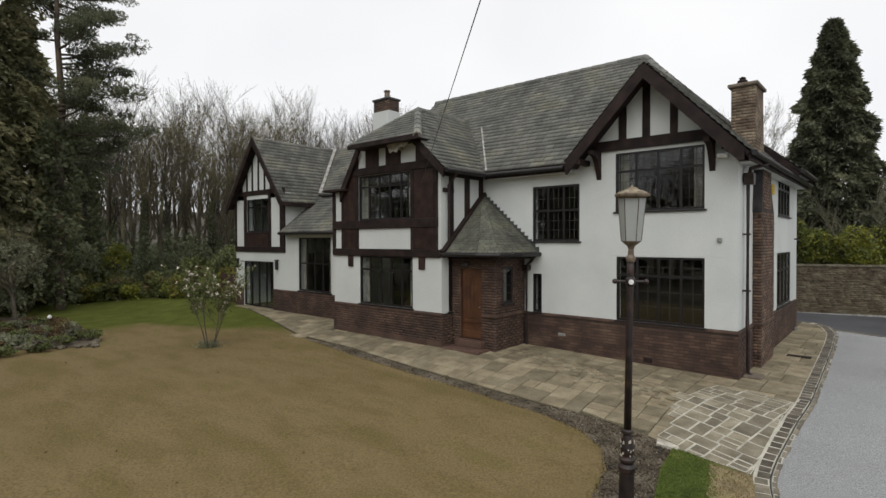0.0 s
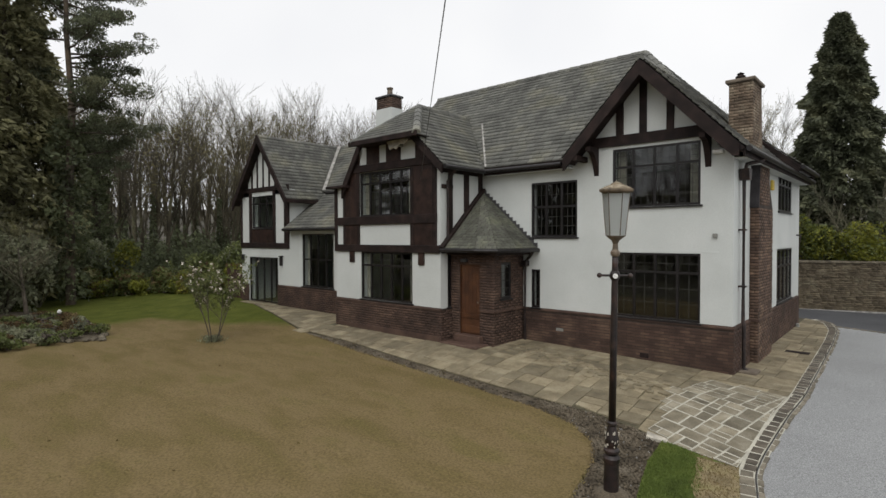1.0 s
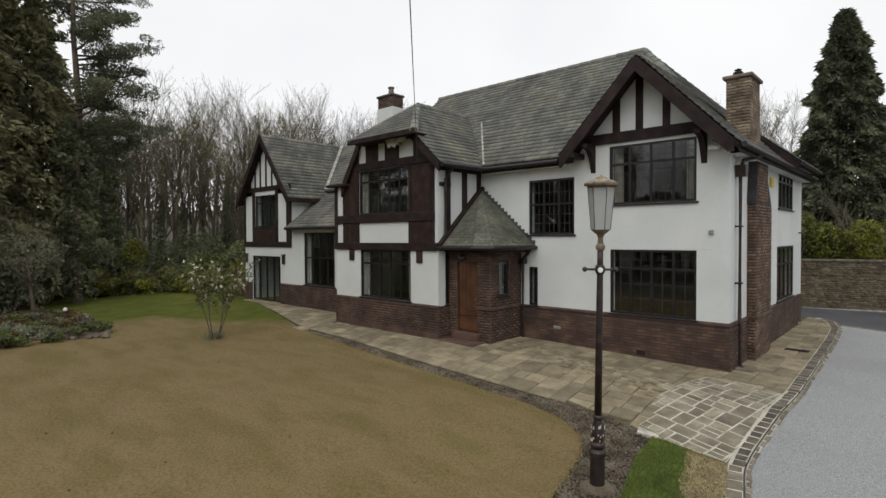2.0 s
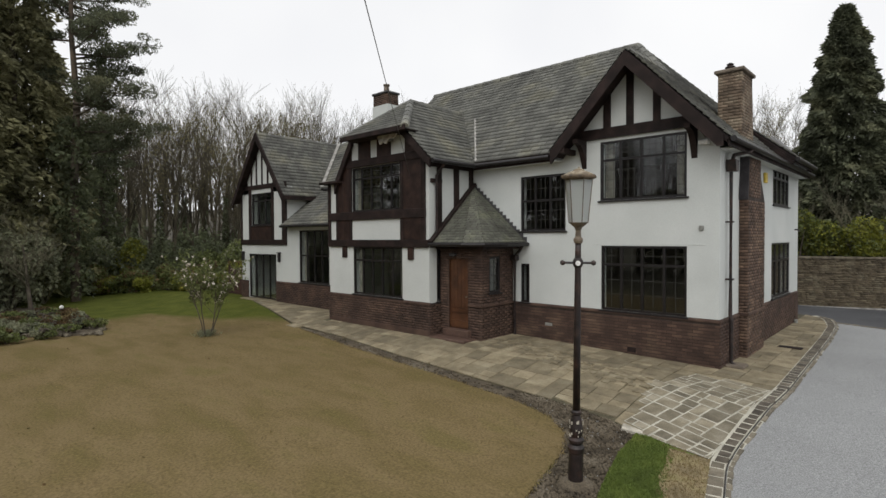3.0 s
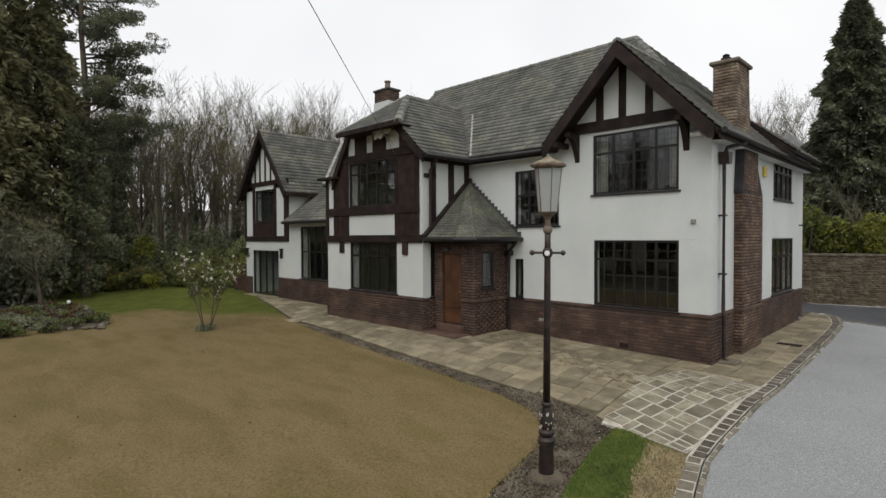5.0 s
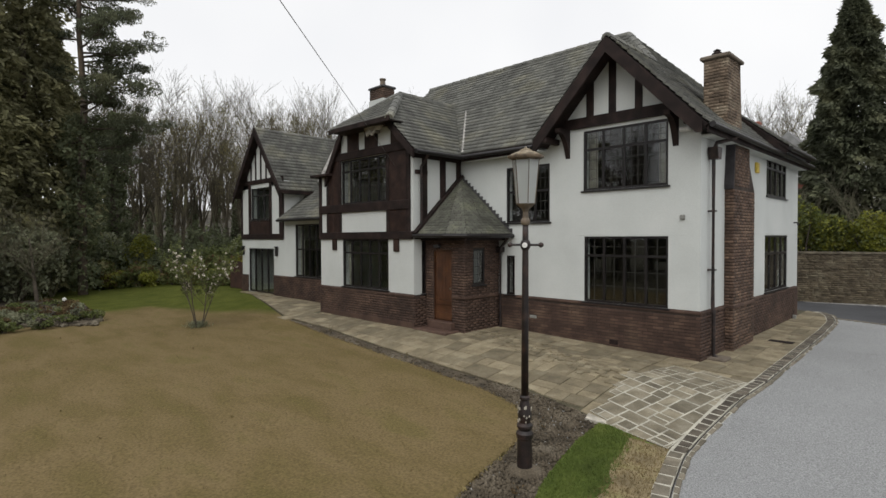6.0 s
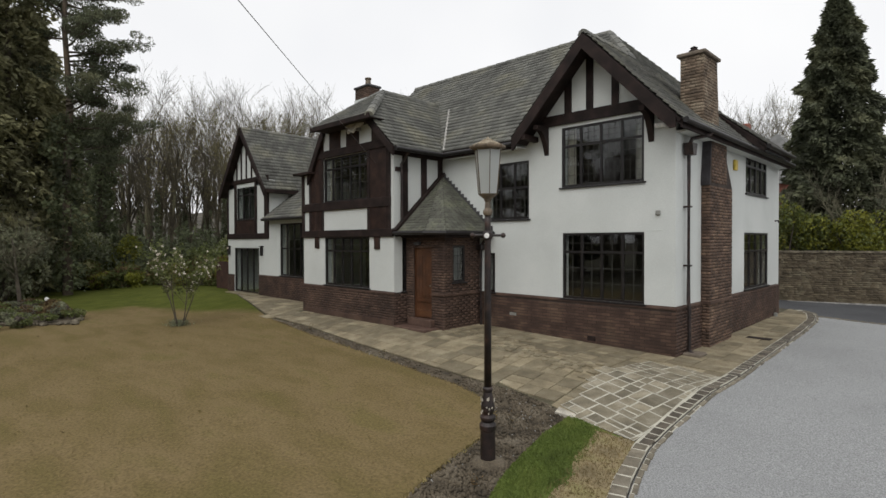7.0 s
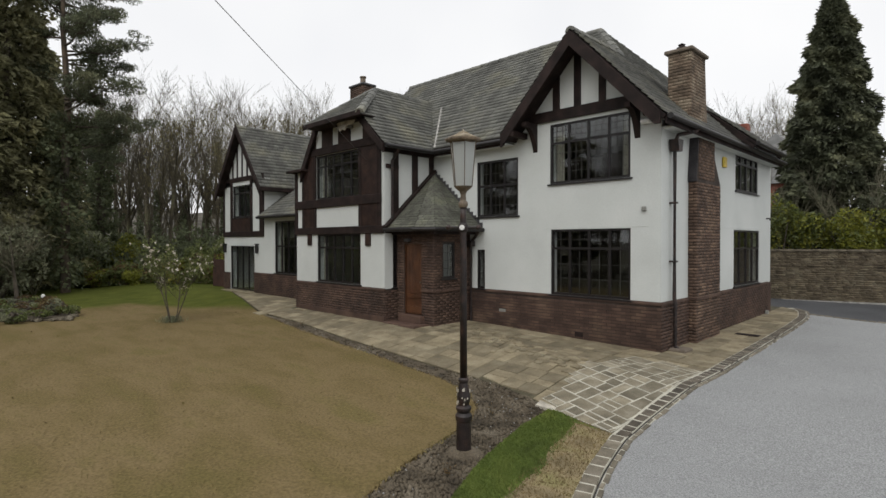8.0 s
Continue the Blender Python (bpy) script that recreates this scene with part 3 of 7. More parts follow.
RX, RY, RZ = -3.33, 3.52, 8.89         # right end of the main ridge
LX = -12.0                             # left end of the main ridge
GX, GZ = -1.90, 7.38                  # ridge of the front gable
BRX, BRZ = -9.2, 7.44                  # ridge of the bay
SEZ = 5.01                             # eaves of the side pitch
s_main = (0, 3.82, 3.69)
slope([(LX, -0.3, EZ), (-3.966, -0.3, EZ), (GX, 1.957, GZ), (RX, RY, RZ), (LX, RY, RZ)], (1, 0, 0), s_main)
slope([(0.35, -0.57, SEZ), (0.35, 8.75, SEZ), (RX, RY, RZ), (GX, 1.957, GZ), (GX, -0.57, GZ)], (0, 1, 0), (-3.68, 0, RZ - SEZ))
slope([(-3.966, -0.57, EZ), (-3.966, -0.3, EZ), (GX, 1.957, GZ), (GX, -0.57, GZ)], (0, 1, 0), (2.066, 0, GZ - EZ))
slope([(0.35, 8.75, SEZ), (LX, 8.75, SEZ), (LX, RY, RZ), (RX, RY, RZ)], (1, 0, 0), (0, -5.23, RZ - SEZ), row=0.4, wid=0.5)
part("gable_wall", prism(bmesh.new(), [(LX + 0.05, -0.2, EZ), (LX + 0.05, 8.6, EZ), (LX + 0.05, RY, RZ - 0.1)], (0.2, 0, 0)), RENDER, house)
slope([(-16.7, 1.0, 5.15), (-11.6, 1.0, 5.15), (-11.6, 3.5, 7.65), (-18.7, 3.5, 7.65)], (1, 0, 0), (0, 2.5, 2.5))
slope([(-18.7, 6.0, 5.15), (-11.6, 6.0, 5.15), (-11.6, 3.5, 7.65), (-18.7, 3.5, 7.65)], (1, 0, 0), (0, -2.5, 2.5), row=0.3, wid=0.4)
# bay: two pitches and the clipped front
b_up = (BRZ - 5.15) / 2.48
slope([(-6.72, -2.22, 5.15), (-6.72, 0.0, 5.15), (BRX, 2.2, BRZ), (BRX, -0.6, BRZ), (-7.99, -2.22, 5.15 + 1.27 * b_up)], (0, 1, 0), (-2.48, 0, BRZ - 5.15))
slope([(-11.40, -2.02, 4.82), (-11.40, 0.6, 4.82), (-10.57, 1.2, 6.12), (-10.57, -2.02, 6.12)], (0, 1, 0), (0.83, 0, 1.30))
slope([(-10.57, -2.02, 6.12), (-10.57, 1.2, 6.12), (BRX, 2.2, BRZ), (BRX, -0.6, BRZ)], (0, 1, 0), (1.37, 0, BRZ - 6.12))
slope([(-7.45, -2.5, 6.12), (-10.40, -2.5, 6.12), (BRX, -0.6, BRZ)], (1, 0, 0), (0, 1.9, BRZ - 6.12))
# wing and link
WRX, WRZ = -18.70, 7.62
slope([(-16.45, -1.0, 4.75), (-16.45, 6.0, 4.75), (WRX, 6.0, WRZ), (WRX, -1.0, WRZ)], (0, 1, 0), (-2.25, 0, WRZ - 4.75))
slope([(-20.95, -1.0, 4.75), (-20.95, 6.0, 4.75), (WRX, 6.0, WRZ), (WRX, -1.0, WRZ)], (0, 1, 0), (2.25, 0, WRZ - 4.75), row=0.3, wid=0.4)
slope([(-16.72, -0.98, 3.50), (-11.95, -0.98, 3.50), (-11.95, 1.1, 5.105), (-16.72, 1.1, 5.105)], (1, 0, 0), (0, 2.08, 1.605))
# porch: three faces of a pyramid in the corner between bay and main wall
PA = (-7.04, 0.0, 4.52)
PE = [(-7.05, -1.88, 2.80), (-5.85, -1.86, 2.80), (-5.32, -1.62, 2.80), (-5.12, -0.95, 2.80), (-5.09, 0.03, 2.80)]
for a, b in zip(PE, PE[1:]):
    mid = (Vector(a) + Vector(b)) / 2
    ed = (Vector(b) - Vector(a)).normalized()
    upv = Vector(PA) - mid
    slope([a, b, PA], ed, upv - ed * upv.dot(ed), row=0.112, wid=0.16, mat=SLATEMOSS)


def ridge_tiles(p, q, name="ridge_tile", mat=None):
    """A line of half-round ridge tiles."""
    p, q = Vector(p), Vector(q)
    L = (q - p).length
    n = max(1, int(L / 0.42))
    for i in range(n):
        a, b = p.lerp(q, i / n), p.lerp(q, (i + 0.97) / n)
        bmr = bmesh.new()
        d = (b - a).normalized()
        s = d.cross(Vector((0, 0, 1))).normalized()
        t = s.cross(d).normalized()
        prof = [(-0.13, -0.07), (-0.09, 0.02), (0, 0.055), (0.09, 0.02), (0.13, -0.07)]
        ra = [bmr.verts.new(a + s * x + t * (z + 0.002)) for x, z in prof]
        rb = [bmr.verts.new(b + s * x + t * (z - 0.012)) for x, z in prof]
        for k in range(4):
            bmr.faces.new((ra[k], ra[k + 1], rb[k + 1], rb[k]))
        bmr.faces.new(ra)
        bmr.faces.new(rb[::-1])
        part(name, bmr, mat or SLATE, house)


ridge_tiles((LX, RY, RZ), (RX, RY, RZ))
ridge_tiles((GX, -0.57, GZ), (GX, 1.957, GZ))
ridge_tiles((GX, 1.957, GZ), (RX, RY, RZ))
ridge_tiles((BRX, -0.6, BRZ), (BRX, 2.2, BRZ))
ridge_tiles((WRX, -1.0, WRZ), (WRX, 6.0, WRZ))
ridge_tiles((-7.45, -2.5, 6.12), (BRX, -0.6, BRZ))
ridge_tiles((-10.40, -2.5, 6.12), (BRX, -0.6, BRZ))
ridge_tiles((LX, 3.5, 7.65), (-18.6, 3.5, 7.65))


# ---- bare trunks, foliage ----
def tubes(segs, sides=5):
    """Tapered tubes from an array of (x0 y0 z0 r0 x1 y1 z1 r1)."""
    s = np.asarray(segs, dtype=np.float64)
    p, q, r0, r1 = s[:, 0:3], s[:, 4:7], s[:, 3], s[:, 7]
    d = q - p
    d /= np.linalg.norm(d, axis=1, keepdims=True) + 1e-9
    ref = np.where(np.abs(d[:, 2:3]) > 0.9, np.array([[1.0, 0, 0]]), np.array([[0, 0, 1.0]]))
    a = np.cross(d, ref)
    a /= np.linalg.norm(a, axis=1, keepdims=True) + 1e-9
    b = np.cross(d, a)
    ang = np.arange(sides) * 2 * np.pi / sides
    ring = np.cos(ang)[None, :, None] * a[:, None, :] + np.sin(ang)[None, :, None] * b[:, None, :]
    v = np.concatenate([p[:, None] + ring * r0[:, None, None], q[:, None] + ring * r1[:, None, None]], 1).reshape(-1, 3)
    base = (np.arange(len(s)) * 2 * sides)[:, None, None]
    k = np.arange(sides)
    f = np.stack([k, (k + 1) % sides, (k + 1) % sides + sides, k + sides], -1)[None] + base
    return v, f.reshape(-1, 4)


def bare_tree_segs(rng, height=15.0, radius=0.2, levels=4, spread=0.5, fork=0.35, kids=(5, 7), twig=0.006):
    """Trunk and branch segments of a leafless tree."""
    trunk, crown = [], []

    def grow(p, d, length, r, level):
        n = 5 if level == 0 else 3
        tips = []
        for i in range(n):
            d = (d + Vector((rng.uniform(-1, 1), rng.uniform(-1, 1), rng.uniform(-0.3, 0.8))) * (0.06 if level == 0 else 0.16)).normalized()
            q = p + d * (length / n)
            ra, rb = r * (1 - 0.75 * i / n), r * (1 - 0.75 * (i + 1) / n)
            (trunk if level == 0 else crown).append((*p, max(ra, twig), *q, max(rb, twig)))
            tips.append((q.copy(), d.copy(), rb, (i + 1) / n))
            p = q
        if level >= levels:
            return
        count = rng.randint(*kids) + (4 if level == 0 else 0)
        for c in range(count):
            t = rng.uniform(fork if level == 0 else 0.25, 1.0)
            q, dd, rr, _ = tips[min(n - 1, int(t * n))]
            az = rng.uniform(0, 2 * math.pi)
            side = Vector((math.cos(az), math.sin(az), 0))
            nd = (dd * rng.uniform(0.6, 1.0) + side * rng.uniform(0.5, 1.0) * spread * 1.5 + Vector((0, 0, 0.25))).normalized()
            grow(q - dd * rng.uniform(0, length / n * 0.8), nd, length * rng.uniform(0.34, 0.55), max(rr * 0.62, twig), level + 1)

    grow(Vector((0, 0, -0.2)), Vector((0, 0, 1)), height * 0.75, radius, 0)
    return np.array(trunk), np.array(crown)


def leaf_quads(points, size, rng, up=0.4, aspect=0.5, jitter=0.5):
    """A small folded leaf at every point: two faces with a keel."""
    pts = np.asarray(points, dtype=np.float64)
    n = len(pts)
    d = rng.normal(size=(n, 3))
    d[:, 2] += up
    d /= np.linalg.norm(d, axis=1, keepdims=True)
    s = np.cross(d, rng.normal(size=(n, 3)))
    s /= np.linalg.norm(s, axis=1, keepdims=True) + 1e-9
    sz = (size * (1 + jitter * rng.uniform(-1, 1, n)))[:, None]
    v = np.stack([pts - d * sz * 0.5, pts + s * sz * aspect * 0.5, pts + d * sz * 0.5, pts - s * sz * aspect * 0.5], 1).reshape(-1, 3)
    f = np.arange(n * 4).reshape(-1, 4)
    return v, f


def blob_points(rng, n, centre, radii, shell=0.55, lumps=7):
    """Points in an uneven clump: several overlapping lobes, denser towards their skin."""
    c, r = np.array(centre, float), np.array(radii, float)
    dirs = rng.normal(size=(lumps, 3))
    dirs /= np.linalg.norm(dirs, axis=1, keepdims=True)
    cores = c + dirs * r * rng.uniform(0.3, 0.75, (lumps, 1))
    sizes = rng.uniform(0.35, 0.62, lumps)
    which = rng.integers(0, lumps, n)
    p = rng.normal(size=(n, 3))
    p /= np.linalg.norm(p, axis=1, keepdims=True)
    rad = shell + (1 - shell) * rng.uniform(0, 1, (n, 1)) ** 0.5
    return cores[which] + p * rad * r * sizes[which][:, None]


# ---- brickwork ----
BRICK_MESHES = []
for n_len in (0.231, 0.230, 0.228):
    bmb = bx(0, n_len, -0.014, 0.03, 0, 0.061, bevel=0.003)
    meb = bpy.data.meshes.new("brick")
    bmb.to_mesh(meb)
    bmb.free()
    meb.materials.append(BRICK)
    BRICK_MESHES.append(meb)


def loose_bricks(parent, origin, along, length, z0, z1):
    """Courses of single bricks on a face: objects of their own that share their mesh."""
    o, a = Vector(origin), Vector(along).normalized()
    rot = math.atan2(a.y, a.x)
    rng = random.Random(5)
    k, z = 0, z0
    while z < z1 - 0.05:
        u = -0.118 if k % 2 else 0.0
        while u < length - 0.02:
            uu, w = max(u, 0), min(u + 0.236, length) - max(u, 0)
            ob = new("brick", rng.choice(BRICK_MESHES))
            ob.parent = parent
            p = o + a * uu
            ob.matrix_basis = Matrix.LocRotScale((p.x, p.y, z), Euler((0, 0, rot)), (w / 0.236, rng.uniform(0.7, 1.3), 1))
            u += 0.236
        z += 0.075
        k += 1


def brick_field(parent, origin, along, normal, length, z0, z1, holes=(), mat=None, proud=0.010):
    """Joined courses of bricks on a face."""
    o, a, n = Vector(origin), Vector(along).normalized(), Vector(normal).normalized()
    rng = random.Random(int(abs(o.x * 13 + o.y * 7) * 10))
    verts, faces = [], []
    k, z = 0, z0
    while z < z1 - 0.03:
        zt = min(z + 0.061, z1)
        u = -0.118 if k % 2 else 0.0
        while u < length - 0.01:
            u0, u1 = max(u, 0), min(u + 0.231, length)
            for h in holes:
                # bricks stop at the sides of an opening
                if h[2] - 0.02 < z + 0.03 < h[3] + 0.02:
                    if u0 < h[0] < u1:
                        u1 = h[0]
                    elif u0 < h[1] < u1:
                        u0 = h[1]
            um, zm = (u0 + u1) / 2, (z + zt) / 2
            if u1 - u0 > 0.02 and not any(h[0] < um < h[1] and h[2] - 0.02 < zm < h[3] + 0.02 for h in holes):
                h_ = proud * rng.uniform(0.7, 1.3)
                b = len(verts)
                back = [o + a * x + Vector((0, 0, y)) for x, y in ((u0, z), (u1, z), (u1, zt), (u0, zt))]
                front = [o + a * x + Vector((0, 0, y)) + n * h_ for x, y in ((u0 + 0.003, z + 0.003), (u1 - 0.003, z + 0.003), (u1 - 0.003, zt - 0.003), (u0 + 0.003, zt - 0.003))]
                verts += [tuple(p) for p in back + front]
                faces += [(b + 4, b + 5, b + 6, b + 7), (b, b + 1, b + 5, b + 4), (b + 1, b + 2, b + 6, b + 5), (b + 2, b + 3, b + 7, b + 6), (b + 3, b, b + 4, b + 7)]
            u += 0.236
        z += 0.075
        k += 1
    ob = raw_mesh("brickwork", verts, faces, mat or BRICKJ, parent)
    return tagged(ob, kind="stuff")


pl_main = part("plinth", panel(bmesh.new(), (-5.55, 0.010, -0.5), (1, 0, 0), (0, 0.25, 0), 5.55 + 0.020, 0, 0.5 + PL), BEDJOINT, house)
pl_side = part("plinth", panel(bmesh.new(), (0.020, 0.262, -0.5), (0, 1, 0), (-0.25, 0, 0), 8.22, 0, 0.5 + PL), BEDJOINT, house)
pl_bay = part("plinth", panel(bmesh.new(), (BX0, BY - 0.03, -0.5), (1, 0, 0), (0, 0.25, 0), BX1 - BX0 + 0.03, 0, 0.5 + PL), BEDJOINT, house)
pl_ret = part("plinth", panel(bmesh.new(), (BX1 + 0.03, BY + 0.222, -0.5), (0, 1, 0), (-0.25, 0, 0), 0.5, 0, 0.5 + PL), BEDJOINT, house)
pl_link = part("plinth", panel(bmesh.new(), (-17.65, WY - 0.03, -0.5), (1, 0, 0), (0, 0.25, 0), 5.76, 0, 0.5 + PL), BEDJOINT, house)
pl_pier = part("plinth", panel(bmesh.new(), (-20.80, WY - 0.03, -0.5), (1, 0, 0), (0, 0.25, 0), 0.68, 0, 0.5 + 1.0), BEDJOINT, house)
brick_field(pl_side, (0.020, 0.0, 0), (0, 1, 0), (1, 0, 0), 8.46, 0.0, PL - 0.05)
brick_field(pl_bay, (BX0, BY - 0.03, 0), (1, 0, 0), (0, -1, 0), BX1 - BX0 + 0.03, 0.075, PL - 0.05)
brick_field(pl_ret, (BX1 + 0.03, BY - 0.02, 0), (0, 1, 0), (1, 0, 0), 0.7, 0.075, PL - 0.05)
brick_field(pl_link, (-17.65, WY - 0.03, 0), (1, 0, 0), (0, -1, 0), 5.76, 0.15, PL - 0.05)
brick_field(pl_pier, (-20.80, WY - 0.03, 0), (1, 0, 0), (0, -1, 0), 0.68, 0.15, 0.95)
# splayed cap course of the plinths
for args in ((-5.55, 0.045, -0.012, 0.03), (BX0, BX1 + 0.045, BY - 0.052, BY), (-17.65, BX0, WY - 0.052, WY)):
    bmc = bmesh.new()
    prism(bmc, [(args[0], args[2], PL - 0.055), (args[0], args[2], PL - 0.02), (args[0], args[3], PL + 0.02), (args[0], args[3], PL - 0.055)], (args[1] - args[0], 0, 0))
    part("plinth_cap", bmc, BRICKJ, house, "dark splayed brick course")
bmc = bmesh.new()
prism(bmc, [(0.042, 0.0, PL - 0.055), (0.042, 0.0, PL - 0.02), (0.0, 0.0, PL + 0.02), (0.0, 0.0, PL - 0.055)], (0, 8.48, 0))
part("plinth_cap", bmc, BRICKJ, house, "dark splayed brick course")
# footing course that steps out below the bay
part("plinth_footing", bx(BX0 + 0.2, BX1 + 0.07, BY - 0.085, BY - 0.03, -0.3, 0.30, bevel=0.01), BRICKJ, house)
# air bricks
for x in (-4.34, -1.98):
    part("air_brick", bx(x - 0.11, x + 0.11, -0.014, 0.02, 0.50 if x < -4 else 0.10, 0.58 if x < -4 else 0.22, bevel=0.004), GREYPLASTIC if x < -4 else TIMBER, house)


# ---- windows ----
def window(origin, along, inward, w, z0, z1, lights=4, transom=0.30, lead=(2, 3), sill=True, curtain=0.0, name="window"):
    """A black metal casement window: frame, mullions, transom, panes, lead lines and sill, set into its opening."""
    o, a, n = Vector(origin), Vector(along).normalized(), Vector(inward).normalized()
    h = z1 - z0

    def bar(bm_, u0, u1, v0, v1, d0, d1):
        prism(bm_, [o + a * u + Vector((0, 0, v)) + n * d0 for u, v in ((u0, v0), (u1, v0), (u1, v1), (u0, v1))], n * (d1 - d0))
        return bm_

    f = 0.055
    bmf = bmesh.new()
    bar(bmf, 0, w, z1 - f, z1, 0.015, 0.085)
    bar(bmf, 0, w, z0, z0 + f, 0.015, 0.085)
    bar(bmf, 0, f, z0 + f, z1 - f, 0.015, 0.085)
    bar(bmf, w - f, w, z0 + f, z1 - f, 0.015, 0.085)
    win = part(name, bmf, FRAME, house, "black framed leaded casement window")
    cell = w / lights
    for i in range(1, lights):
        part("mullion", bar(bmesh.new(), i * cell - 0.03, i * cell + 0.03, z0 + f, z1 - f, 0.018, 0.08), FRAME, win)
    rows = [(z0 + f, z1 - f)]
    if transom:
        zt = z1 - h * transom
        part("transom", bar(bmesh.new(), f, w - f, zt - 0.028, zt + 0.028, 0.012, 0.075), FRAME, win)
        rows = [(z0 + f, zt - 0.028), (zt + 0.028, z1 - f)]
    bml = bmesh.new()
    for i in range(lights):
        u0, u1 = i * cell + 0.03, (i + 1) * cell - 0.03
        for r, (v0, v1) in enumerate(rows):
            pane = part("pane", bar(bmesh.new(), u0 - 0.01, u1 + 0.01, v0 - 0.01, v1 + 0.01, 0.044, 0.050), GLASS, win)
            pane.visible_shadow = False
            nx, ny = lead[0], (lead[1] if r == 0 else max(2, lead[1] - 1))
            for k in range(1, nx):
                x = u0 + (u1 - u0) * k / nx
                bar(bml, x - 0.004, x + 0.004, v0, v1, 0.036, 0.044)
            for k in range(1, ny):
                y = v0 + (v1 - v0) * k / ny
                bar(bml, u0, u1, y - 0.0045, y + 0.0045, 0.035, 0.043)
    tagged(part("lead_tracery", bml, CAME, win), kind="stuff")
    if sill:
        bms = bmesh.new()
        prism(bms, [o + a * -0.05 + Vector((0, 0, z0 - 0.045)) - n * 0.05, o + a * -0.05 + Vector((0, 0, z0 - 0.01)) - n * 0.05, o + a * -0.05 + Vector((0, 0, z0 + 0.004)) + n * 0.03, o + a * -0.05 + Vector((0, 0, z0 - 0.045)) + n * 0.03], a * (w + 0.10))
        part("sill", bms, FRAME, win)
    if curtain:
        for side in (0, 1):
            bmc_ = bmesh.new()
            c0 = 0.05 if side == 0 else w - 0.05 - curtain
            folds = 14
            top = [bmc_.verts.new(o + a * (c0 + curtain * i / folds) + Vector((0, 0, z1)) + n * (0.22 + 0.03 * (i % 2))) for i in range(folds + 1)]
            bot = [bmc_.verts.new(o + a * (c0 + curtain * i / folds) + Vector((0, 0, z0 - 0.1)) + n * (0.22 + 0.03 * (i % 2))) for i in range(folds + 1)]
            for i in range(folds):
                bmc_.faces.new((top[i], top[i + 1], bot[i + 1], bot[i]))
            part("curtain", bmc_, CURTAIN, win, "pale drawn-back curtain")
    return win


X, Y = (1, 0, 0), (0, 1, 0)
window((-2.80, FY, 0), X, Y, 2.11, 1.09, 2.72, 4, 0.29, (2, 3))
window((-2.83, FY, 0), X, Y, 2.13, 3.87, 5.36, 4, 0.32, (3, 4), curtain=0.24)
window((-5.28, FY, 0), X, Y, 1.45, 3.12, 4.67, 3, 0.45, (3, 3))
window((-5.28, FY, 0), X, Y, 0.29, 1.09, 2.19, 1, 0, (2, 5))
window((SX, 4.95, 0), Y, (-1, 0, 0), 2.51, 1.13, 2.74, 4, 0.33, (1, 1))
window((SX, 5.07, 0), Y, (-1, 0, 0), 2.20, 3.86, 5.05, 4, 0.33, (1, 1), curtain=0.25)
window((-10.58, BY, 0), X, Y, 2.37, 1.13, 2.66, 5, 0.28, (1, 1), curtain=0.25)
window((-10.62, BY, 0), X, Y, 2.39, 3.80, 5.22, 5, 0.26, (2, 4), curtain=0.28)
window((BX1, BY + T + 0.03, 0), Y, (-1, 0, 0), 0.17, 1.10, 2.64, 1, 0.3, (1, 1))
window((-15.80, WY, 0), X, Y, 2.10, 1.14, 3.27, 4, 0.48, (1, 1), curtain=0.3)
window((WX0 + 0.98, WY, 0), X, Y, 1.82, 3.55, 5.18, 3, 0.33, (1, 1))
window((WX0 + 0.70, WY, 0), X, Y, 2.42, 0.25, 2.25, 4, 0, (1, 1), sill=False, name="french_door")
part("door_sill", bx(WX0 + 0.6, WX0 + 3.2, WY - 0.45, WY - 0.0, 0.10, 0.22, bevel=0.015), FLAG, house, "pale stone step")
# rooms behind the glass, coloured near black to stand in for indoor shade
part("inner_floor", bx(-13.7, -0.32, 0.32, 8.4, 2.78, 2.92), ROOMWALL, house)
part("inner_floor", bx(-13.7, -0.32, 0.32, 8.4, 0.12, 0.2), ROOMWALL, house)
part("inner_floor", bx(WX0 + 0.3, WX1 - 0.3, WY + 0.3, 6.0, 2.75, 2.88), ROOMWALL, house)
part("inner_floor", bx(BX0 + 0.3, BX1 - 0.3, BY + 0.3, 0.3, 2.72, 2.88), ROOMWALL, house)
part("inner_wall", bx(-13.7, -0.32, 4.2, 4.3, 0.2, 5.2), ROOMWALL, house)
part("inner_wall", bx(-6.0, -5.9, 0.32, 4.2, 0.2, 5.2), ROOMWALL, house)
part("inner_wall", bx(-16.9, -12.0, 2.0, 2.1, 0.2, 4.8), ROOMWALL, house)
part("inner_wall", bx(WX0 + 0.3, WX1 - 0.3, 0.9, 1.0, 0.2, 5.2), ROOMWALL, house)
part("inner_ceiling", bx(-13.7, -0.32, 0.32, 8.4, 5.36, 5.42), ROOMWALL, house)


# ---- timber framing ----
def stud(x0, x1, z0, z1, y, mat=TIMBER, name="timber_post", d=0.045):
    return part(name, bx(x0, x1, y - d, y + 0.01, z0, z1, bevel=0.008), mat, house)


def gable_stud(x0, x1, z0, roof, y):
    bmg = bmesh.new()
    prism(bmg, [(x0, y - 0.04, z0), (x1, y - 0.04, z0), (x1, y - 0.04, roof(x1)), (x0, y - 0.04, roof(x0))], (0, 0.05, 0))
    return part("timber_post", bmg, TIMBER, house)


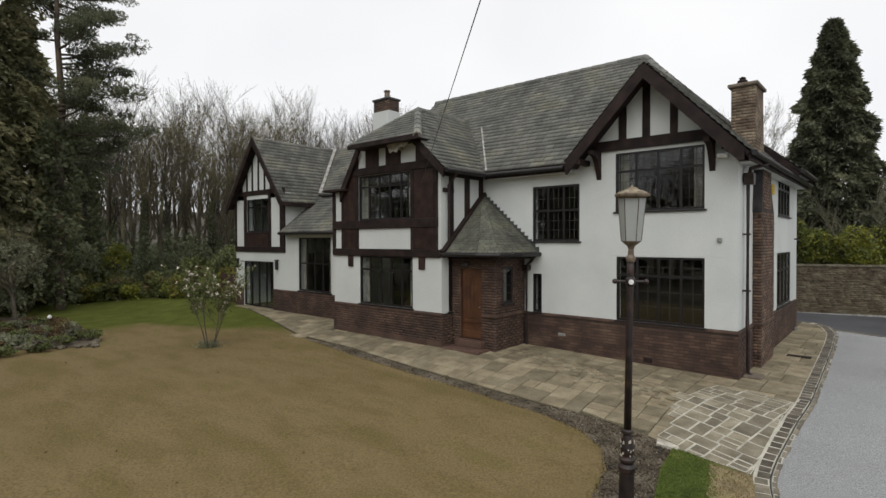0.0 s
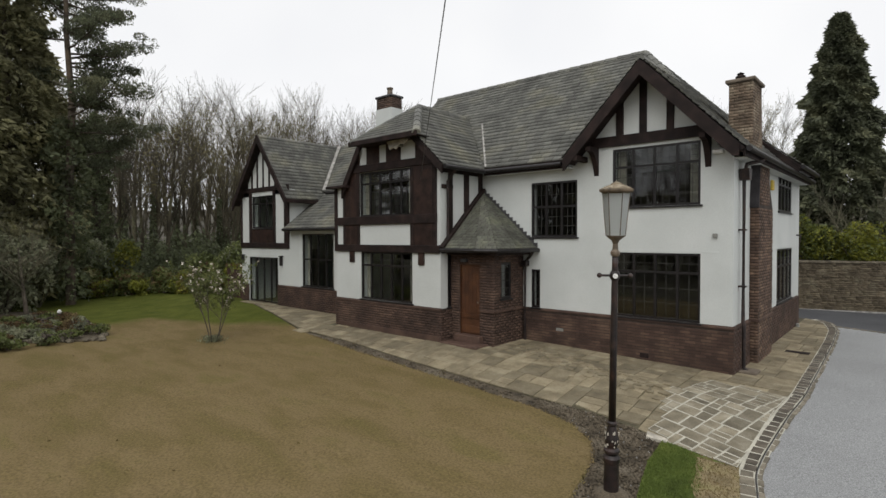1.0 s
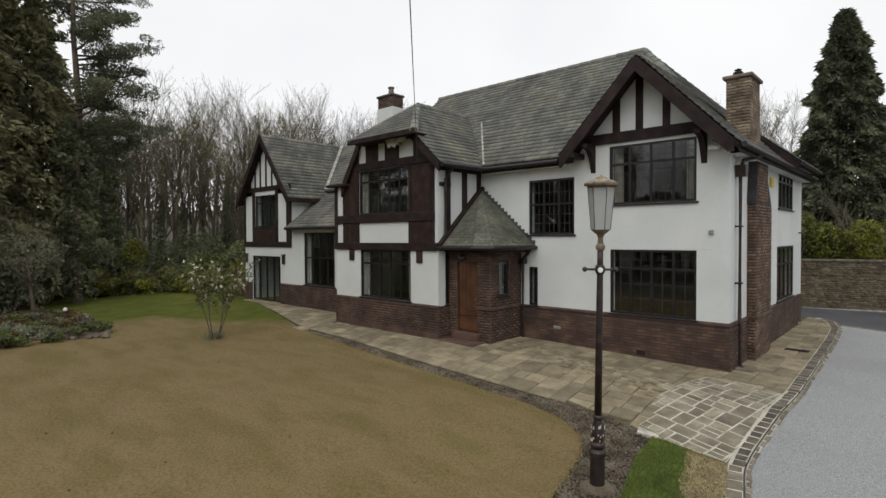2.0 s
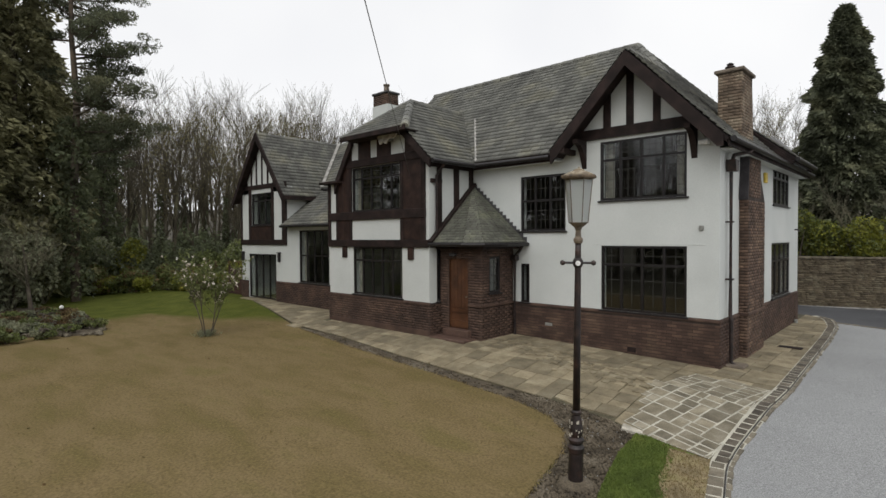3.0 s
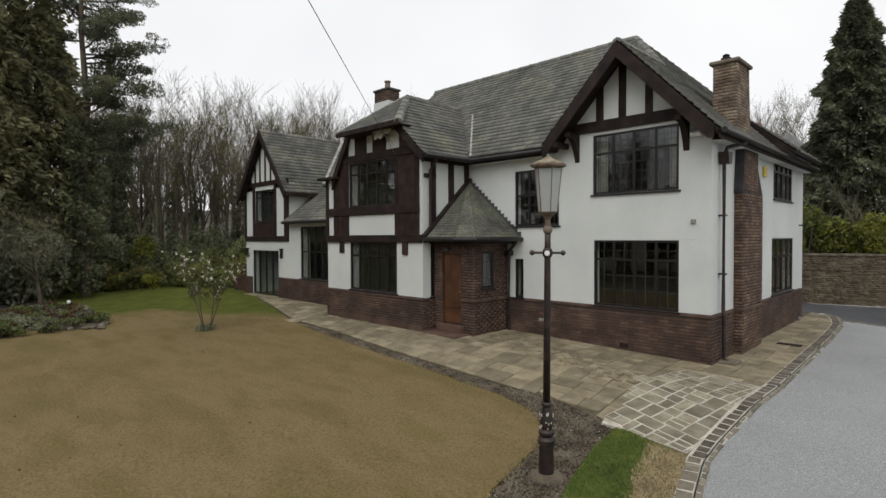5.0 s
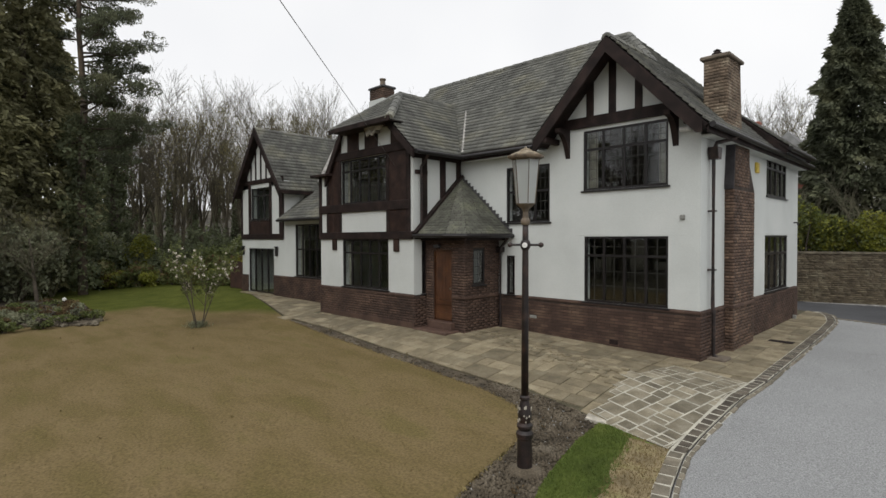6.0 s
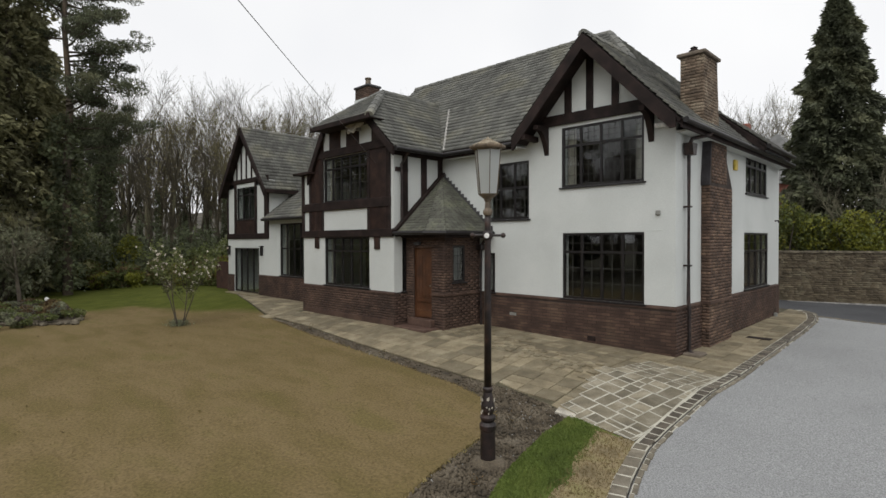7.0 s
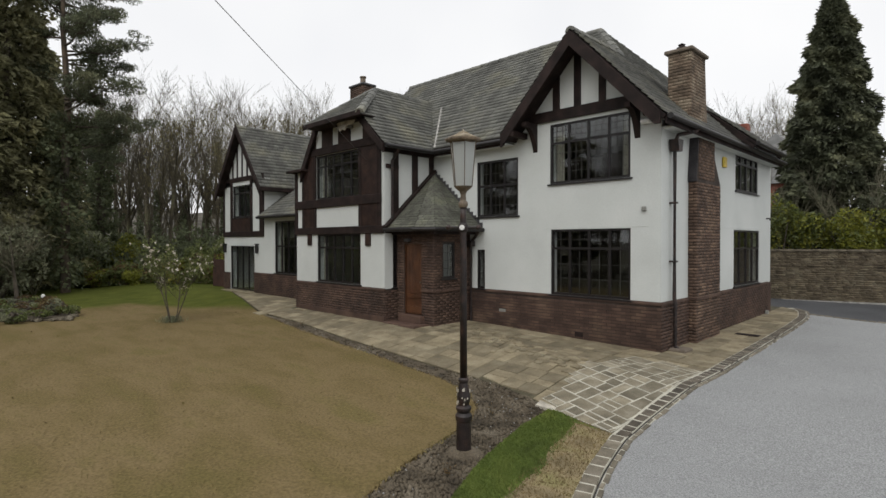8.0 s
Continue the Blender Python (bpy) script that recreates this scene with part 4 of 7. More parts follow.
def barge(p, q, y, depth=0.36, thick=0.06, foot=None):
    """A bargeboard, its foot cut level where a height is given."""
    low = [(p[0], p[1] - depth)]
    if foot:
        t = (foot - p[1] + depth) / (q[1] - p[1])
        low = [(p[0] + (q[0] - p[0]) * t, foot), (p[0], foot)]
    bmg = bmesh.new()
    prism(bmg, [(a, y, b) for a, b in [p, q, (q[0], q[1] - depth)] + low], (0, thick, 0))
    part("bargeboard", bmg, TIMBER, house)


def soffit(p, q, y0, y1, drop=0.12):
    bmg = bmesh.new()
    prism(bmg, [(p[0], y0, p[1] - drop), (q[0], y0, q[1] - drop), (q[0], y1, q[1] - drop), (p[0], y1, p[1] - drop)], (0, 0, -0.03))
    part("soffit", bmg, TIMBER, house)


def bracket(x, w, y0, y1, z0, z1):
    """A curved timber bracket under an overhang."""
    prof = [(y0, z1), (y1, z1), (y1, z1 - 0.10)]
    for i in range(1, 6):
        t = i / 6
        prof.append((y1 + (y0 - y1) * t ** 0.6, z1 - 0.10 - (z1 - 0.10 - z0) * t ** 1.6))
    prof.append((y0, z0))
    bmg = bmesh.new()
    prism(bmg, [(x, a, b) for a, b in prof], (w, 0, 0))
    part("timber_bracket", bmg, TIMBER, house)


def g_roof(x):
    return GZ - 0.12 - abs(x - GX) * 1.055


part("tie_beam", prism(bmesh.new(), [(-3.64, FY - 0.07, 5.44), (-0.155, FY - 0.07, 5.44), (-0.40, FY - 0.07, 5.70), (-3.40, FY - 0.07, 5.70)], (0, 0.08, 0)), TIMBER, house)
for a, b in ((-2.73, -2.54), (-2.13, -1.95), (-1.47, -1.30)):
    gable_stud(a, b, 5.70, g_roof, FY)
barge((-3.92, 5.19), (GX, GZ - 0.05), -0.62, 0.36, foot=4.86)
barge((0.24, 5.07), (GX, GZ - 0.05), -0.622, 0.36, foot=4.84)
soffit((-3.90, 5.20), (GX, GZ), -0.56, FY)
soffit((0.30, 5.05), (GX, GZ), -0.56, FY)
bracket(-3.34, 0.13, FY, -0.48, 4.72, 5.44)
bracket(-0.60, 0.13, FY, -0.48, 4.72, 5.44)
part("purlin_end", bx(-3.66, -3.52, -0.60, FY, 5.10, 5.24, bevel=0.01), TIMBER, house)
part("purlin_end", bx(-0.14, 0.0, -0.60, FY, 5.06, 5.20, bevel=0.01), TIMBER, house)
# raised plaster band over the lower windows
part("plaster_band", bx(-3.05, SX - 0.30, FY - 0.006, FY + 0.01, 2.745, 2.765, bevel=0.002), RENDER, house)
part("plaster_band", bx(-0.01, 0.006, 3.9, 8.4, 2.78, 2.80, bevel=0.002), RENDER, house)

# bay
YB_ = BY
for x0, x1, z0, z1, m in ((-11.08, -10.66, 2.89, 5.24, BROWNWOOD), (-11.34, -11.085, 2.89, 4.86, BROWNWOOD), (-8.21, -7.22, 2.89, 5.24, BROWNWOOD), (-11.93, -11.80, 2.66, 4.77, TIMBER), (-11.46, -11.32, 2.89, 4.77, TIMBER), (-10.74, -10.62, 2.89, 5.24, TIMBER), (-8.25, -8.12, 2.89, 5.24, TIMBER), (-7.36, -7.20, 2.66, 5.24, TIMBER)):
    stud(x0, x1, z0, z1, YB_, m, d=0.035 if m is BROWNWOOD else 0.055)
for z0, z1 in ((2.66, 2.89), (3.53, 3.80), (5.23, 5.47)):
    part("timber_beam", bx(-11.92 if z0 < 5 else -11.02, -7.19 if z0 > 3 else -7.08, YB_ - 0.07, YB_ + 0.01, z0, z1, bevel=0.012), TIMBER, house)
for x in (-11.14, -7.94):
    part("beam_pendant", bx(x, x + 0.24, YB_ - 0.05, YB_ + 0.01, 2.30, 2.66, bevel=0.012), BROWNWOOD, house)
for x0, x1 in ((-10.26, -9.65), (-9.33, -8.68)):
    stud(x0, x1, 5.46, 6.15, YB_, BROWNWOOD, d=0.03)


def b_roof(x):
    return min(5.15 + (2.48 - abs(x - BRX)) * b_up if x > BRX else 4.82 + (x + 11.40) * 1.566, 6.35) - 0.1


for x0, x1 in ((-11.04, -10.62), (-8.04, -7.08)):
    bmg = bmesh.new()
    prism(bmg, [(x0, YB_ - 0.037, 5.26), (x1, YB_ - 0.037, 5.26), (x1, YB_ - 0.035, b_roof(x1)), (x0, YB_ - 0.035, b_roof(x0))], (0, 0.04, 0))
    part("timber_panel", bmg, BROWNWOOD, house)
part("timber_beam", bx(-10.45, -7.95, YB_ - 0.06, YB_ + 0.01, 6.05, 6.25, bevel=0.012), TIMBER, house)
barge((-6.72, 5.12), (-8.02, 6.32), -2.26, 0.24)
barge((-11.42, 4.79), (-10.48, 6.26), -2.06, 0.36)
part("timber_panel", prism(bmesh.new(), [(-11.36, YB_, 4.78), (-11.08, YB_, 4.78), (-11.08, YB_, 5.24)], (0, 0.05, 0)), BROWNWOOD, house)
soffit((-6.72, 5.15), (-7.99, 6.30), -2.2, BY)
soffit((-11.40, 4.82), (-10.50, 6.20), -2.02, BY)
part("fascia", bx(-10.43, -7.42, -2.54, -2.48, 5.98, 6.13, bevel=0.01), TIMBER, house)
part("soffit", bx(-10.36, -7.50, -2.48, BY, 6.02, 6.05), TIMBER, house)
part("eave_board", bx(-12.12, -11.10, BY - 0.28, 0.2, 4.78, 4.86, bevel=0.01), TIMBER, house)
# return of the bay
for y0, y1 in ((-1.58, -1.40), (-0.86, -0.64), (-0.16, 0.02)):
    part("timber_post", bx(BX1 - 0.01, BX1 + 0.045, y0, y1, 2.66, 5.0, bevel=0.008), TIMBER, house)
part("timber_beam", bx(BX1 - 0.01, BX1 + 0.06, BY, 0.02, 4.98, 5.2, bevel=0.01), TIMBER, house)
part("timber_beam", bx(BX1 - 0.01, BX1 + 0.06, BY + 0.05, -1.40, 4.52, 4.64, bevel=0.01), TIMBER, house)
part("timber_beam", bx(BX1 - 0.01, BX1 + 0.06, BY + 0.02, -1.0, 2.66, 2.80, bevel=0.01), TIMBER, house)
part("timber_panel", bx(BX1 - 0.01, BX1 + 0.03, -1.43, -1.25, PL, 2.66), BROWNWOOD, house)

# wing
part("timber_beam", bx(WX0 - 0.02, WX1 + 0.02, WY - 0.06, WY + 0.01, 2.66, 2.90, bevel=0.012), TIMBER, house)
part("timber_beam", bx(WX0, WX1, WY - 0.055, WY + 0.01, 5.18, 5.38, bevel=0.012), TIMBER, house)
for x0, x1, m in ((WX0 - 0.02, WX0 + 0.10, TIMBER), (-20.02, -19.80, TIMBER), (-17.99, -17.80, TIMBER), (-17.10, WX1 + 0.02, TIMBER)):
    stud(x0, x1, 2.90, 5.18, WY, m)
stud(-19.80, -17.99, 2.90, 3.50, WY, BROWNWOOD, "timber_panel", 0.03)
for x in (-20.2, -19.75, -19.28, -18.78, -18.28, -17.80, -17.35):
    gable_stud(x - 0.045, x + 0.045, 5.38, lambda q: max(5.4, WRZ - 0.2 - abs(q - WRX) * 1.276), WY)
barge((-16.42, 4.72), (WRX, WRZ + 0.03), -1.06, 0.34)
barge((-20.98, 4.72), (WRX, WRZ + 0.03), -1.06, 0.34)
soffit((-16.45, 4.75), (WRX, WRZ), -1.0, WY)
soffit((-20.95, 4.75), (WRX, WRZ), -1.0, WY)
part("fascia", bx(-16.5, -16.40, -1.0, 6.0, 4.58, 4.74, bevel=0.01), TIMBER, house)
part("soffit", bx(WX1, -16.42, -0.9, 6.0, 4.60, 4.63), TIMBER, house)


# ---- porch ----
porch_l = part("porch_wall", panel(bmesh.new(), (BX1, -1.45, -0.4), (1, 0, 0), (0, 0.22, 0), 1.53, 0, 3.2, [(0.33, 1.05, 0.0, 2.75)]), BEDJOINT, house)
brick_field(porch_l, (BX1, -1.45, 0), (1, 0, 0), (0, -1, 0), 1.53, 0.1, 2.78, [(0.33, 1.05, 0.0, 2.36)])
porch_r = part("porch_wall", panel(bmesh.new(), (-5.55, -1.23, -0.4), (0, 1, 0), (-0.22, 0, 0), 1.25, 0, 3.2, [(0.12, 0.62, 1.80, 2.80)]), BEDJOINT, house)
brick_field(porch_r, (-5.55, -1.45, 0), (0, 1, 0), (1, 0, 0), 1.46, 0.1, 2.78, [(0.34, 0.84, 1.40, 2.40)])
part("plinth_cap", bx(-6.0, -5.505, -1.50, -1.40, PL - 0.04, PL + 0.03, bevel=0.01), BRICKJ, house)
part("plinth_cap", bx(-5.56, -5.505, -1.40, 0.0, PL - 0.04, PL + 0.03, bevel=0.01), BRICKJ, house)
window((-5.55, -1.11, 0), Y, (-1, 0, 0), 0.50, 1.40, 2.40, 1, 0, (2, 4))
part("porch_beam", bx(BX1, -5.30, -1.66, -1.50, 2.62, 2.78, bevel=0.012), TIMBER, house)
part("porch_beam", bx(-5.46, -5.30, -1.50, 0.0, 2.62, 2.78, bevel=0.012), TIMBER, house)
part("soffit", bx(BX1, -5.34, -1.60, 0.0, 2.775, 2.80), TIMBER, house)
part("gutter", pipe(bmesh.new(), [(BX1 + 0.02, -1.93, 2.76), (-5.83, -1.92, 2.755), (-5.27, -1.66, 2.75), (-5.06, -0.96, 2.75), (-5.03, 0.0, 2.75)], 0.06), FRAME, house, "black half-round gutter")
bmg = bmesh.new()
beam(bmg, (BX1 + 0.05, -1.95, 2.82), (BX1 + 0.05, 0.03, 4.60), 0.07, 0.20, (1, 0, 0))
part("bargeboard", bmg, TIMBER, house)
# stepped lead soakers where the porch roof meets the front wall
for i in range(16):
    t0 = i / 16
    xs, zs = PE[-1][0] + (PA[0] - PE[-1][0]) * t0, PE[-1][2] + (PA[2] - PE[-1][2]) * t0
    part("lead_flashing", bx(xs - 0.12, xs + 0.02, FY - 0.03, FY + 0.01, zs + 0.02, zs + 0.16, bevel=0.004), LEAD, house)
door = part("door", bx(-6.74, -6.04, -1.38, -1.33, 0.37, 2.33, bevel=0.006), DOORWOOD, house, "varnished oak panelled front door, closed")
for i in range(5):
    part("door_board", bx(-6.72 + i * 0.135, -6.60 + i * 0.135, -1.395, -1.379, 0.95, 2.28, bevel=0.005), DOORWOOD, door)
part("door_rail", bx(-6.72, -6.06, -1.402, -1.379, 0.40, 0.60, bevel=0.006), DOORWOOD, door)
part("door_rail", bx(-6.72, -6.06, -1.402, -1.379, 0.82, 0.94, bevel=0.006), DOORWOOD, door)
part("door_knob", lathe(bmesh.new(), [(0.012, 0), (0.03, 0.02), (0.03, 0.04), (0.012, 0.06)], 10, (-6.12, -1.41, 1.25)), LAMPMETAL, door, "brass knob")
part("door_frame", panel(bmesh.new(), (-6.81, -1.42, 0.2), (1, 0, 0), (0, 0.1, 0), 0.84, 0, 2.22, [(0.07, 0.77, 0.0, 2.13)]), DOORWOOD, house)
part("step", bx(-7.02, -5.72, -2.02, -1.45, -0.1, 0.17, bevel=0.015), STEPSTONE, house, "red tiled front step")
part("step", bx(-6.85, -5.92, -1.62, -1.32, 0.17, 0.36, bevel=0.012), STEPSTONE, house, "red tiled door sill")
part("porch_light", bx(-6.62, -6.42, -1.60, -1.47, 2.42, 2.51, bevel=0.02), LEAD, house)

# ---- chimneys ----
def chimney_stack(x0, x1, y0, y1, z0, z1, cap, base_white=0.0, flare=0.0):
    body = part("chimney", bx(x0, x1, y0, y1, z0, z1), MORTAR if base_white else STACKJOINT, house, "brick chimney stack with stone cap and clay pot")
    for o_, al, nn, L in (((x0, y0, 0), (1, 0, 0), (0, -1, 0), x1 - x0), ((x1, y0, 0), (0, 1, 0), (1, 0, 0), y1 - y0)):
        brick_field(body, o_, al, nn, L, z0 + base_white, z1 - 0.02, mat=BRICKJ if base_white else STACKBRICK)
    if flare:
        # the weathered back of the stack leans out towards the roof
        part("chimney_haunch", prism(bmesh.new(), [(x0 + 0.01, y1 - 0.02, z0), (x0 + 0.01, y1 + flare + 0.12, z0), (x0 + 0.01, y1 + flare, z0 + 0.5), (x0 + 0.01, y1 - 0.02, z1)], (x1 - x0, 0, 0)), STACKBRICK, body)
    part("chimney_cap", bx(x0 - cap, x1 + cap, y0 - cap, y1 + cap, z1, z1 + 0.09, bevel=0.02), LEAD if base_white else MORTAR, body)
    return body


stack = chimney_stack(-0.50, 0.03, 1.60, 2.53, 4.9, 6.93, 0.075, flare=0.13)
part("chimney_pot", lathe(bmesh.new(), [(0.11, 0), (0.10, 0.10), (0.12, 0.12), (0.12, 0.15), (0.06, 0.2), (0.09, 0.22), (0.02, 0.26)], 12, (-0.33, 2.0, 7.02)), TIMBER, stack)
bmg = bmesh.new()
prism(bmg, [(-0.02, 1.57, -0.4), (-0.02, 3.20, -0.4), (-0.02, 3.20, 3.85), (-0.02, 2.80, 4.45), (-0.02, 2.70, 5.1), (-0.02, 1.72, 5.1), (-0.02, 1.70, 4.9), (-0.02, 1.57, 3.9)], (0.21, 0, 0))
breast = part("chimney_breast", bmg, BEDJOINT, house, "brick chimney breast on the side wall")
brick_field(breast, (0.19, 1.57, 0), (0, 1, 0), (1, 0, 0), 1.63, 0.0, 3.85, mat=BREASTBRICK)
brick_field(breast, (0.19, 1.70, 0), (0, 1, 0), (1, 0, 0), 1.06, 3.9, 5.0, mat=BREASTBRICK)
brick_field(breast, (0.0, 1.57, 0), (1, 0, 0), (0, -1, 0), 0.19, 0.0, 3.85, mat=BREASTBRICK)
part("plinth_cap", bx(0.0, 0.225, 1.54, 3.23, PL - 0.05, PL + 0.03, bevel=0.01), BRICKJ, house)
bmg = bmesh.new()
prism(bmg, [(0.0, 1.55, 3.82), (0.205, 1.55, 3.82), (0.205, 1.55, 3.95), (0.205, 1.68, 4.95), (0.0, 1.68, 4.95), (0.0, 1.55, 3.95)], (0, -0.03, 0))
part("lead_shoulder", bmg, LEADDARK, breast, "dark lead sheet over the shoulder")
bmg = bmesh.new()
beam(bmg, (0.1, 3.24, 3.83), (0.1, 2.78, 4.5), 0.24, 0.03, (1, 0, 0))
part("lead_shoulder", bmg, LEADDARK, breast)
rear = chimney_stack(-14.2, -13.3, 2.0, 2.6, 6.0, 8.98, 0.06, 2.55)
part("chimney_base", bx(-14.23, -13.27, 1.97, 2.63, 6.0, 8.52), RENDER, rear, "white rendered base of the stack")
part("chimney_pot", lathe(bmesh.new(), [(0.13, 0), (0.11, 0.3), (0.14, 0.33), (0.14, 0.38)], 12, (-13.7, 2.3, 9.06)), LAMPMETAL, rear)

# ---- gutters, pipes, small fittings ----
part("gutter", pipe(bmesh.new(), [(-6.70, -0.36, 5.09), (-4.10, -0.36, 5.08)], 0.062), FRAME, house, "black half-round gutter")
part("gutter", pipe(bmesh.new(), [(0.42, -0.54, 4.98), (0.42, 8.75, 4.94)], 0.062), FRAME, house)
part("gutter", pipe(bmesh.new(), [(-6.65, -2.2, 5.08), (-6.65, -0.3, 5.08)], 0.062), FRAME, house)
part("gutter", pipe(bmesh.new(), [(-16.7, -1.03, 3.45), (-11.95, -1.03, 3.44)], 0.06), FRAME, house)
part("gutter", pipe(bmesh.new(), [(-16.4, 0.94, 5.08), (-12.0, 0.94, 5.08)], 0.06), FRAME, house)
part("fascia", bx(-6.75, -4.05, -0.30, -0.27, 4.97, 5.19), TIMBER, house)
part("fascia", bx(0.30, 0.34, -0.52, 8.72, 4.84, 5.00), TIMBER, house)
part("soffit", bx(-6.75, -3.95, -0.28, FY, 4.98, 5.01), RENDER, house)
part("soffit", bx(0.0, 0.31, FY, 8.7, 4.86, 4.89), RENDER, house)
# eaves that lift out over the upper side window
slope([(0.60, 4.75, 5.14), (0.60, 7.55, 5.14), (-0.75, 7.55, 6.26), (-0.75, 4.75, 6.26)], (0, 1, 0), (-1.35, 0, 1.12))
part("fascia", bx(0.555, 0.59, 4.75, 7.55, 4.97, 5.11, bevel=0.005), TIMBER, house)
part("soffit", bx(0.0, 0.555, 4.78, 7.52, 5.03, 5.05), RENDER, house)
part("gutter", pipe(bmesh.new(), [(0.655, 4.72, 5.07), (0.655, 7.6, 5.05)], 0.06), FRAME, house, "black half-round gutter")
for y in (4.75, 7.49):
    part("dormer_cheek", prism(bmesh.new(), [(0.55, y, 4.92), (0.55, y, 5.05), (-0.70, y, 6.16), (-0.70, y, 6.0)], (0, 0.06, 0)), TIMBER, house)
part("hopper_head", prism(bmesh.new(), [(0.03, 0.42, 4.40), (0.03, 0.60, 4.40), (0.03, 0.66, 4.66), (0.03, 0.36, 4.66)], (0.2, 0, 0)), IRON, house, "black cast hopper head")
part("downpipe", pipe(bmesh.new(), [(0.10, 0.51, 4.45), (0.10, 0.51, 1.15), (0.12, 0.51, 1.05), (0.12, 0.51, 0.10), (0.22, 0.48, 0.02)], 0.042), IRON, house, "black cast iron downpipe")
part("downpipe", pipe(bmesh.new(), [(0.13, 0.51, 4.66), (0.13, 0.62, 4.78), (0.38, 0.98, 4.88), (0.42, 1.02, 4.95)], 0.045), IRON, house)
for z in (3.25, 1.95):
    part("pipe_bracket", bx(0.0, 0.16, 0.45, 0.57, z, z + 0.04, bevel=0.005), IRON, house)
part("gully", bx(0.05, 0.42, 0.30, 0.75, -0.05, 0.06, bevel=0.02), MORTAR, house)
part("downpipe", pipe(bmesh.new(), [(-5.18, -0.02, 2.72), (-5.30, -0.04, 2.55), (-5.44, -0.06, 2.40), (-5.44, -0.06, 0.05)], 0.042), IRON, house)
part("hopper_head", bx(-5.55, -5.33, -0.16, 0.02, 2.28, 2.44, bevel=0.02), IRON, house)
part("downpipe", pipe(bmesh.new(), [(-6.66, -1.70, 5.05), (-6.85, -1.70, 4.85), (-6.98, -1.70, 4.72), (-6.98, -1.70, 2.85)], 0.04), IRON, house)
part("downpipe", pipe(bmesh.new(), [(-12.05, -1.05, 3.42), (-12.0, -1.2, 3.25), (-11.98, -1.6, 3.1)], 0.04), IRON, house)
part("wall_sensor", bx(-0.42, -0.32, FY - 0.06, FY, 3.09, 3.19, bevel=0.012), GREYPLASTIC, house, "small grey wall sensor")
part("flood_light", bx(-0.42, -0.20, FY - 0.14, FY, 5.00, 5.09, bevel=0.02), WHITEPAINT, house, "white floodlight under the eaves")
part("alarm_box", bx(0.0, 0.07, 3.92, 4.14, 4.40, 4.68, bevel=0.02), YELLOWBOX, house, "yellow alarm bell box")
part("side_tap", pipe(bmesh.new(), [(0.0, 8.25, 3.15), (0.10, 8.25, 3.15), (0.12, 8.25, 3.08)], 0.025), IRON, house)
for x in (-20.55, -17.30):
    wl = part("wall_light", bx(x - 0.06, x + 0.06, WY - 0.14, WY - 0.02, 1.92, 2.30, bevel=0.03), FRAME, house, "black outdoor wall lantern")
    part("lamp_cap", bx(x - 0.08, x + 0.08, WY - 0.16, WY - 0.0, 2.30, 2.35, bevel=0.015), FRAME, wl)
# pale sheet carving in the bay's gable
sheet_c = bmesh.new()
cx, cz = -8.62, 5.93
prof = [(-0.42, 0.10), (-0.30, 0.17), (-0.12, 0.13), (0.0, 0.20), (0.14, 0.13), (0.36, 0.18), (0.46, 0.08), (0.36, -0.05), (0.20, -0.03), (0.06, -0.18), (-0.06, -0.12), (-0.22, -0.17), (-0.30, -0.02)]
prism(sheet_c, [(cx + a, BY - 0.24 - 0.10 * math.cos(a * 3), cz + b) for a, b in prof], (0, 0.05, 0))
part("gable_carving", sheet_c, PALESTONE, house, "grey scalloped ornament fixed in the gable")
part("gable_bracket", bx(-8.68, -8.56, BY - 0.22, BY, 5.86, 5.96, bevel=0.01), GREYPLASTIC, house)
# pale mortar fillets in the valleys
for p, q in (((-6.70, -0.28, 5.24), (-8.25, 1.58, 7.04)), ((-16.6, 0.98, 5.22), (-18.62, 3.4, 7.68))):
    bmg = bmesh.new()
    beam(bmg, p, q, 0.06 if p[0] > -10 else 0.14, 0.04)
    part("valley_fillet", bmg, MORTARWHITE, house)


# ---- street lamp ----
lamp = tagged(empty("street_lamp", (-0.04, -6.24, gz(0, -6.2) - 0.03)), "old black iron street lamp with frosted lantern in soil", "lamp")
lamp.rotation_euler = (radians(1.9), radians(1.7), 0)
part("base", lathe(bmesh.new(), [(0.118, -0.10), (0.118, 0.04), (0.102, 0.06), (0.098, 0.45), (0.110, 0.47), (0.114, 0.53), (0.082, 0.57)], 20), IRON, lamp, smooth=False)
part("cast_collar", lathe(bmesh.new(), [(0.082, 0.57), (0.105, 0.61), (0.105, 0.64), (0.070, 0.67), (0.090, 0.73), (0.092, 0.79), (0.070, 0.90), (0.054, 0.97), (0.068, 0.99), (0.068, 1.02), (0.050, 1.04)], 20), IRON, lamp, "ornate iron collar with flaking white paint")
rng_l = random.Random(3)
bmg = bmesh.new()
for i in range(26):
    an, hz = rng_l.uniform(0, 6.28), rng_l.uniform(0.68, 0.90)
    r = 0.088
    c = Vector((r * math.cos(an), r * math.sin(an), hz))
    nrm = Vector((math.cos(an), math.sin(an), 0))
    tan = Vector((-math.sin(an), math.cos(an), 0))
    w_, h_ = rng_l.uniform(0.005, 0.015), rng_l.uniform(0.008, 0.028)
    prism(bmg, [c - tan * w_ - Vector((0, 0, h_)), c + tan * w_ - Vector((0, 0, h_ * 0.6)), c + tan * w_ * 0.7 + Vector((0, 0, h_)), c - tan * w_ * 0.8 + Vector((0, 0, h_ * 0.7))], nrm * 0.006)
tagged(part("paint_flake", bmg, PALESTONE, lamp, "patches of old white paint"), kind="stuff")
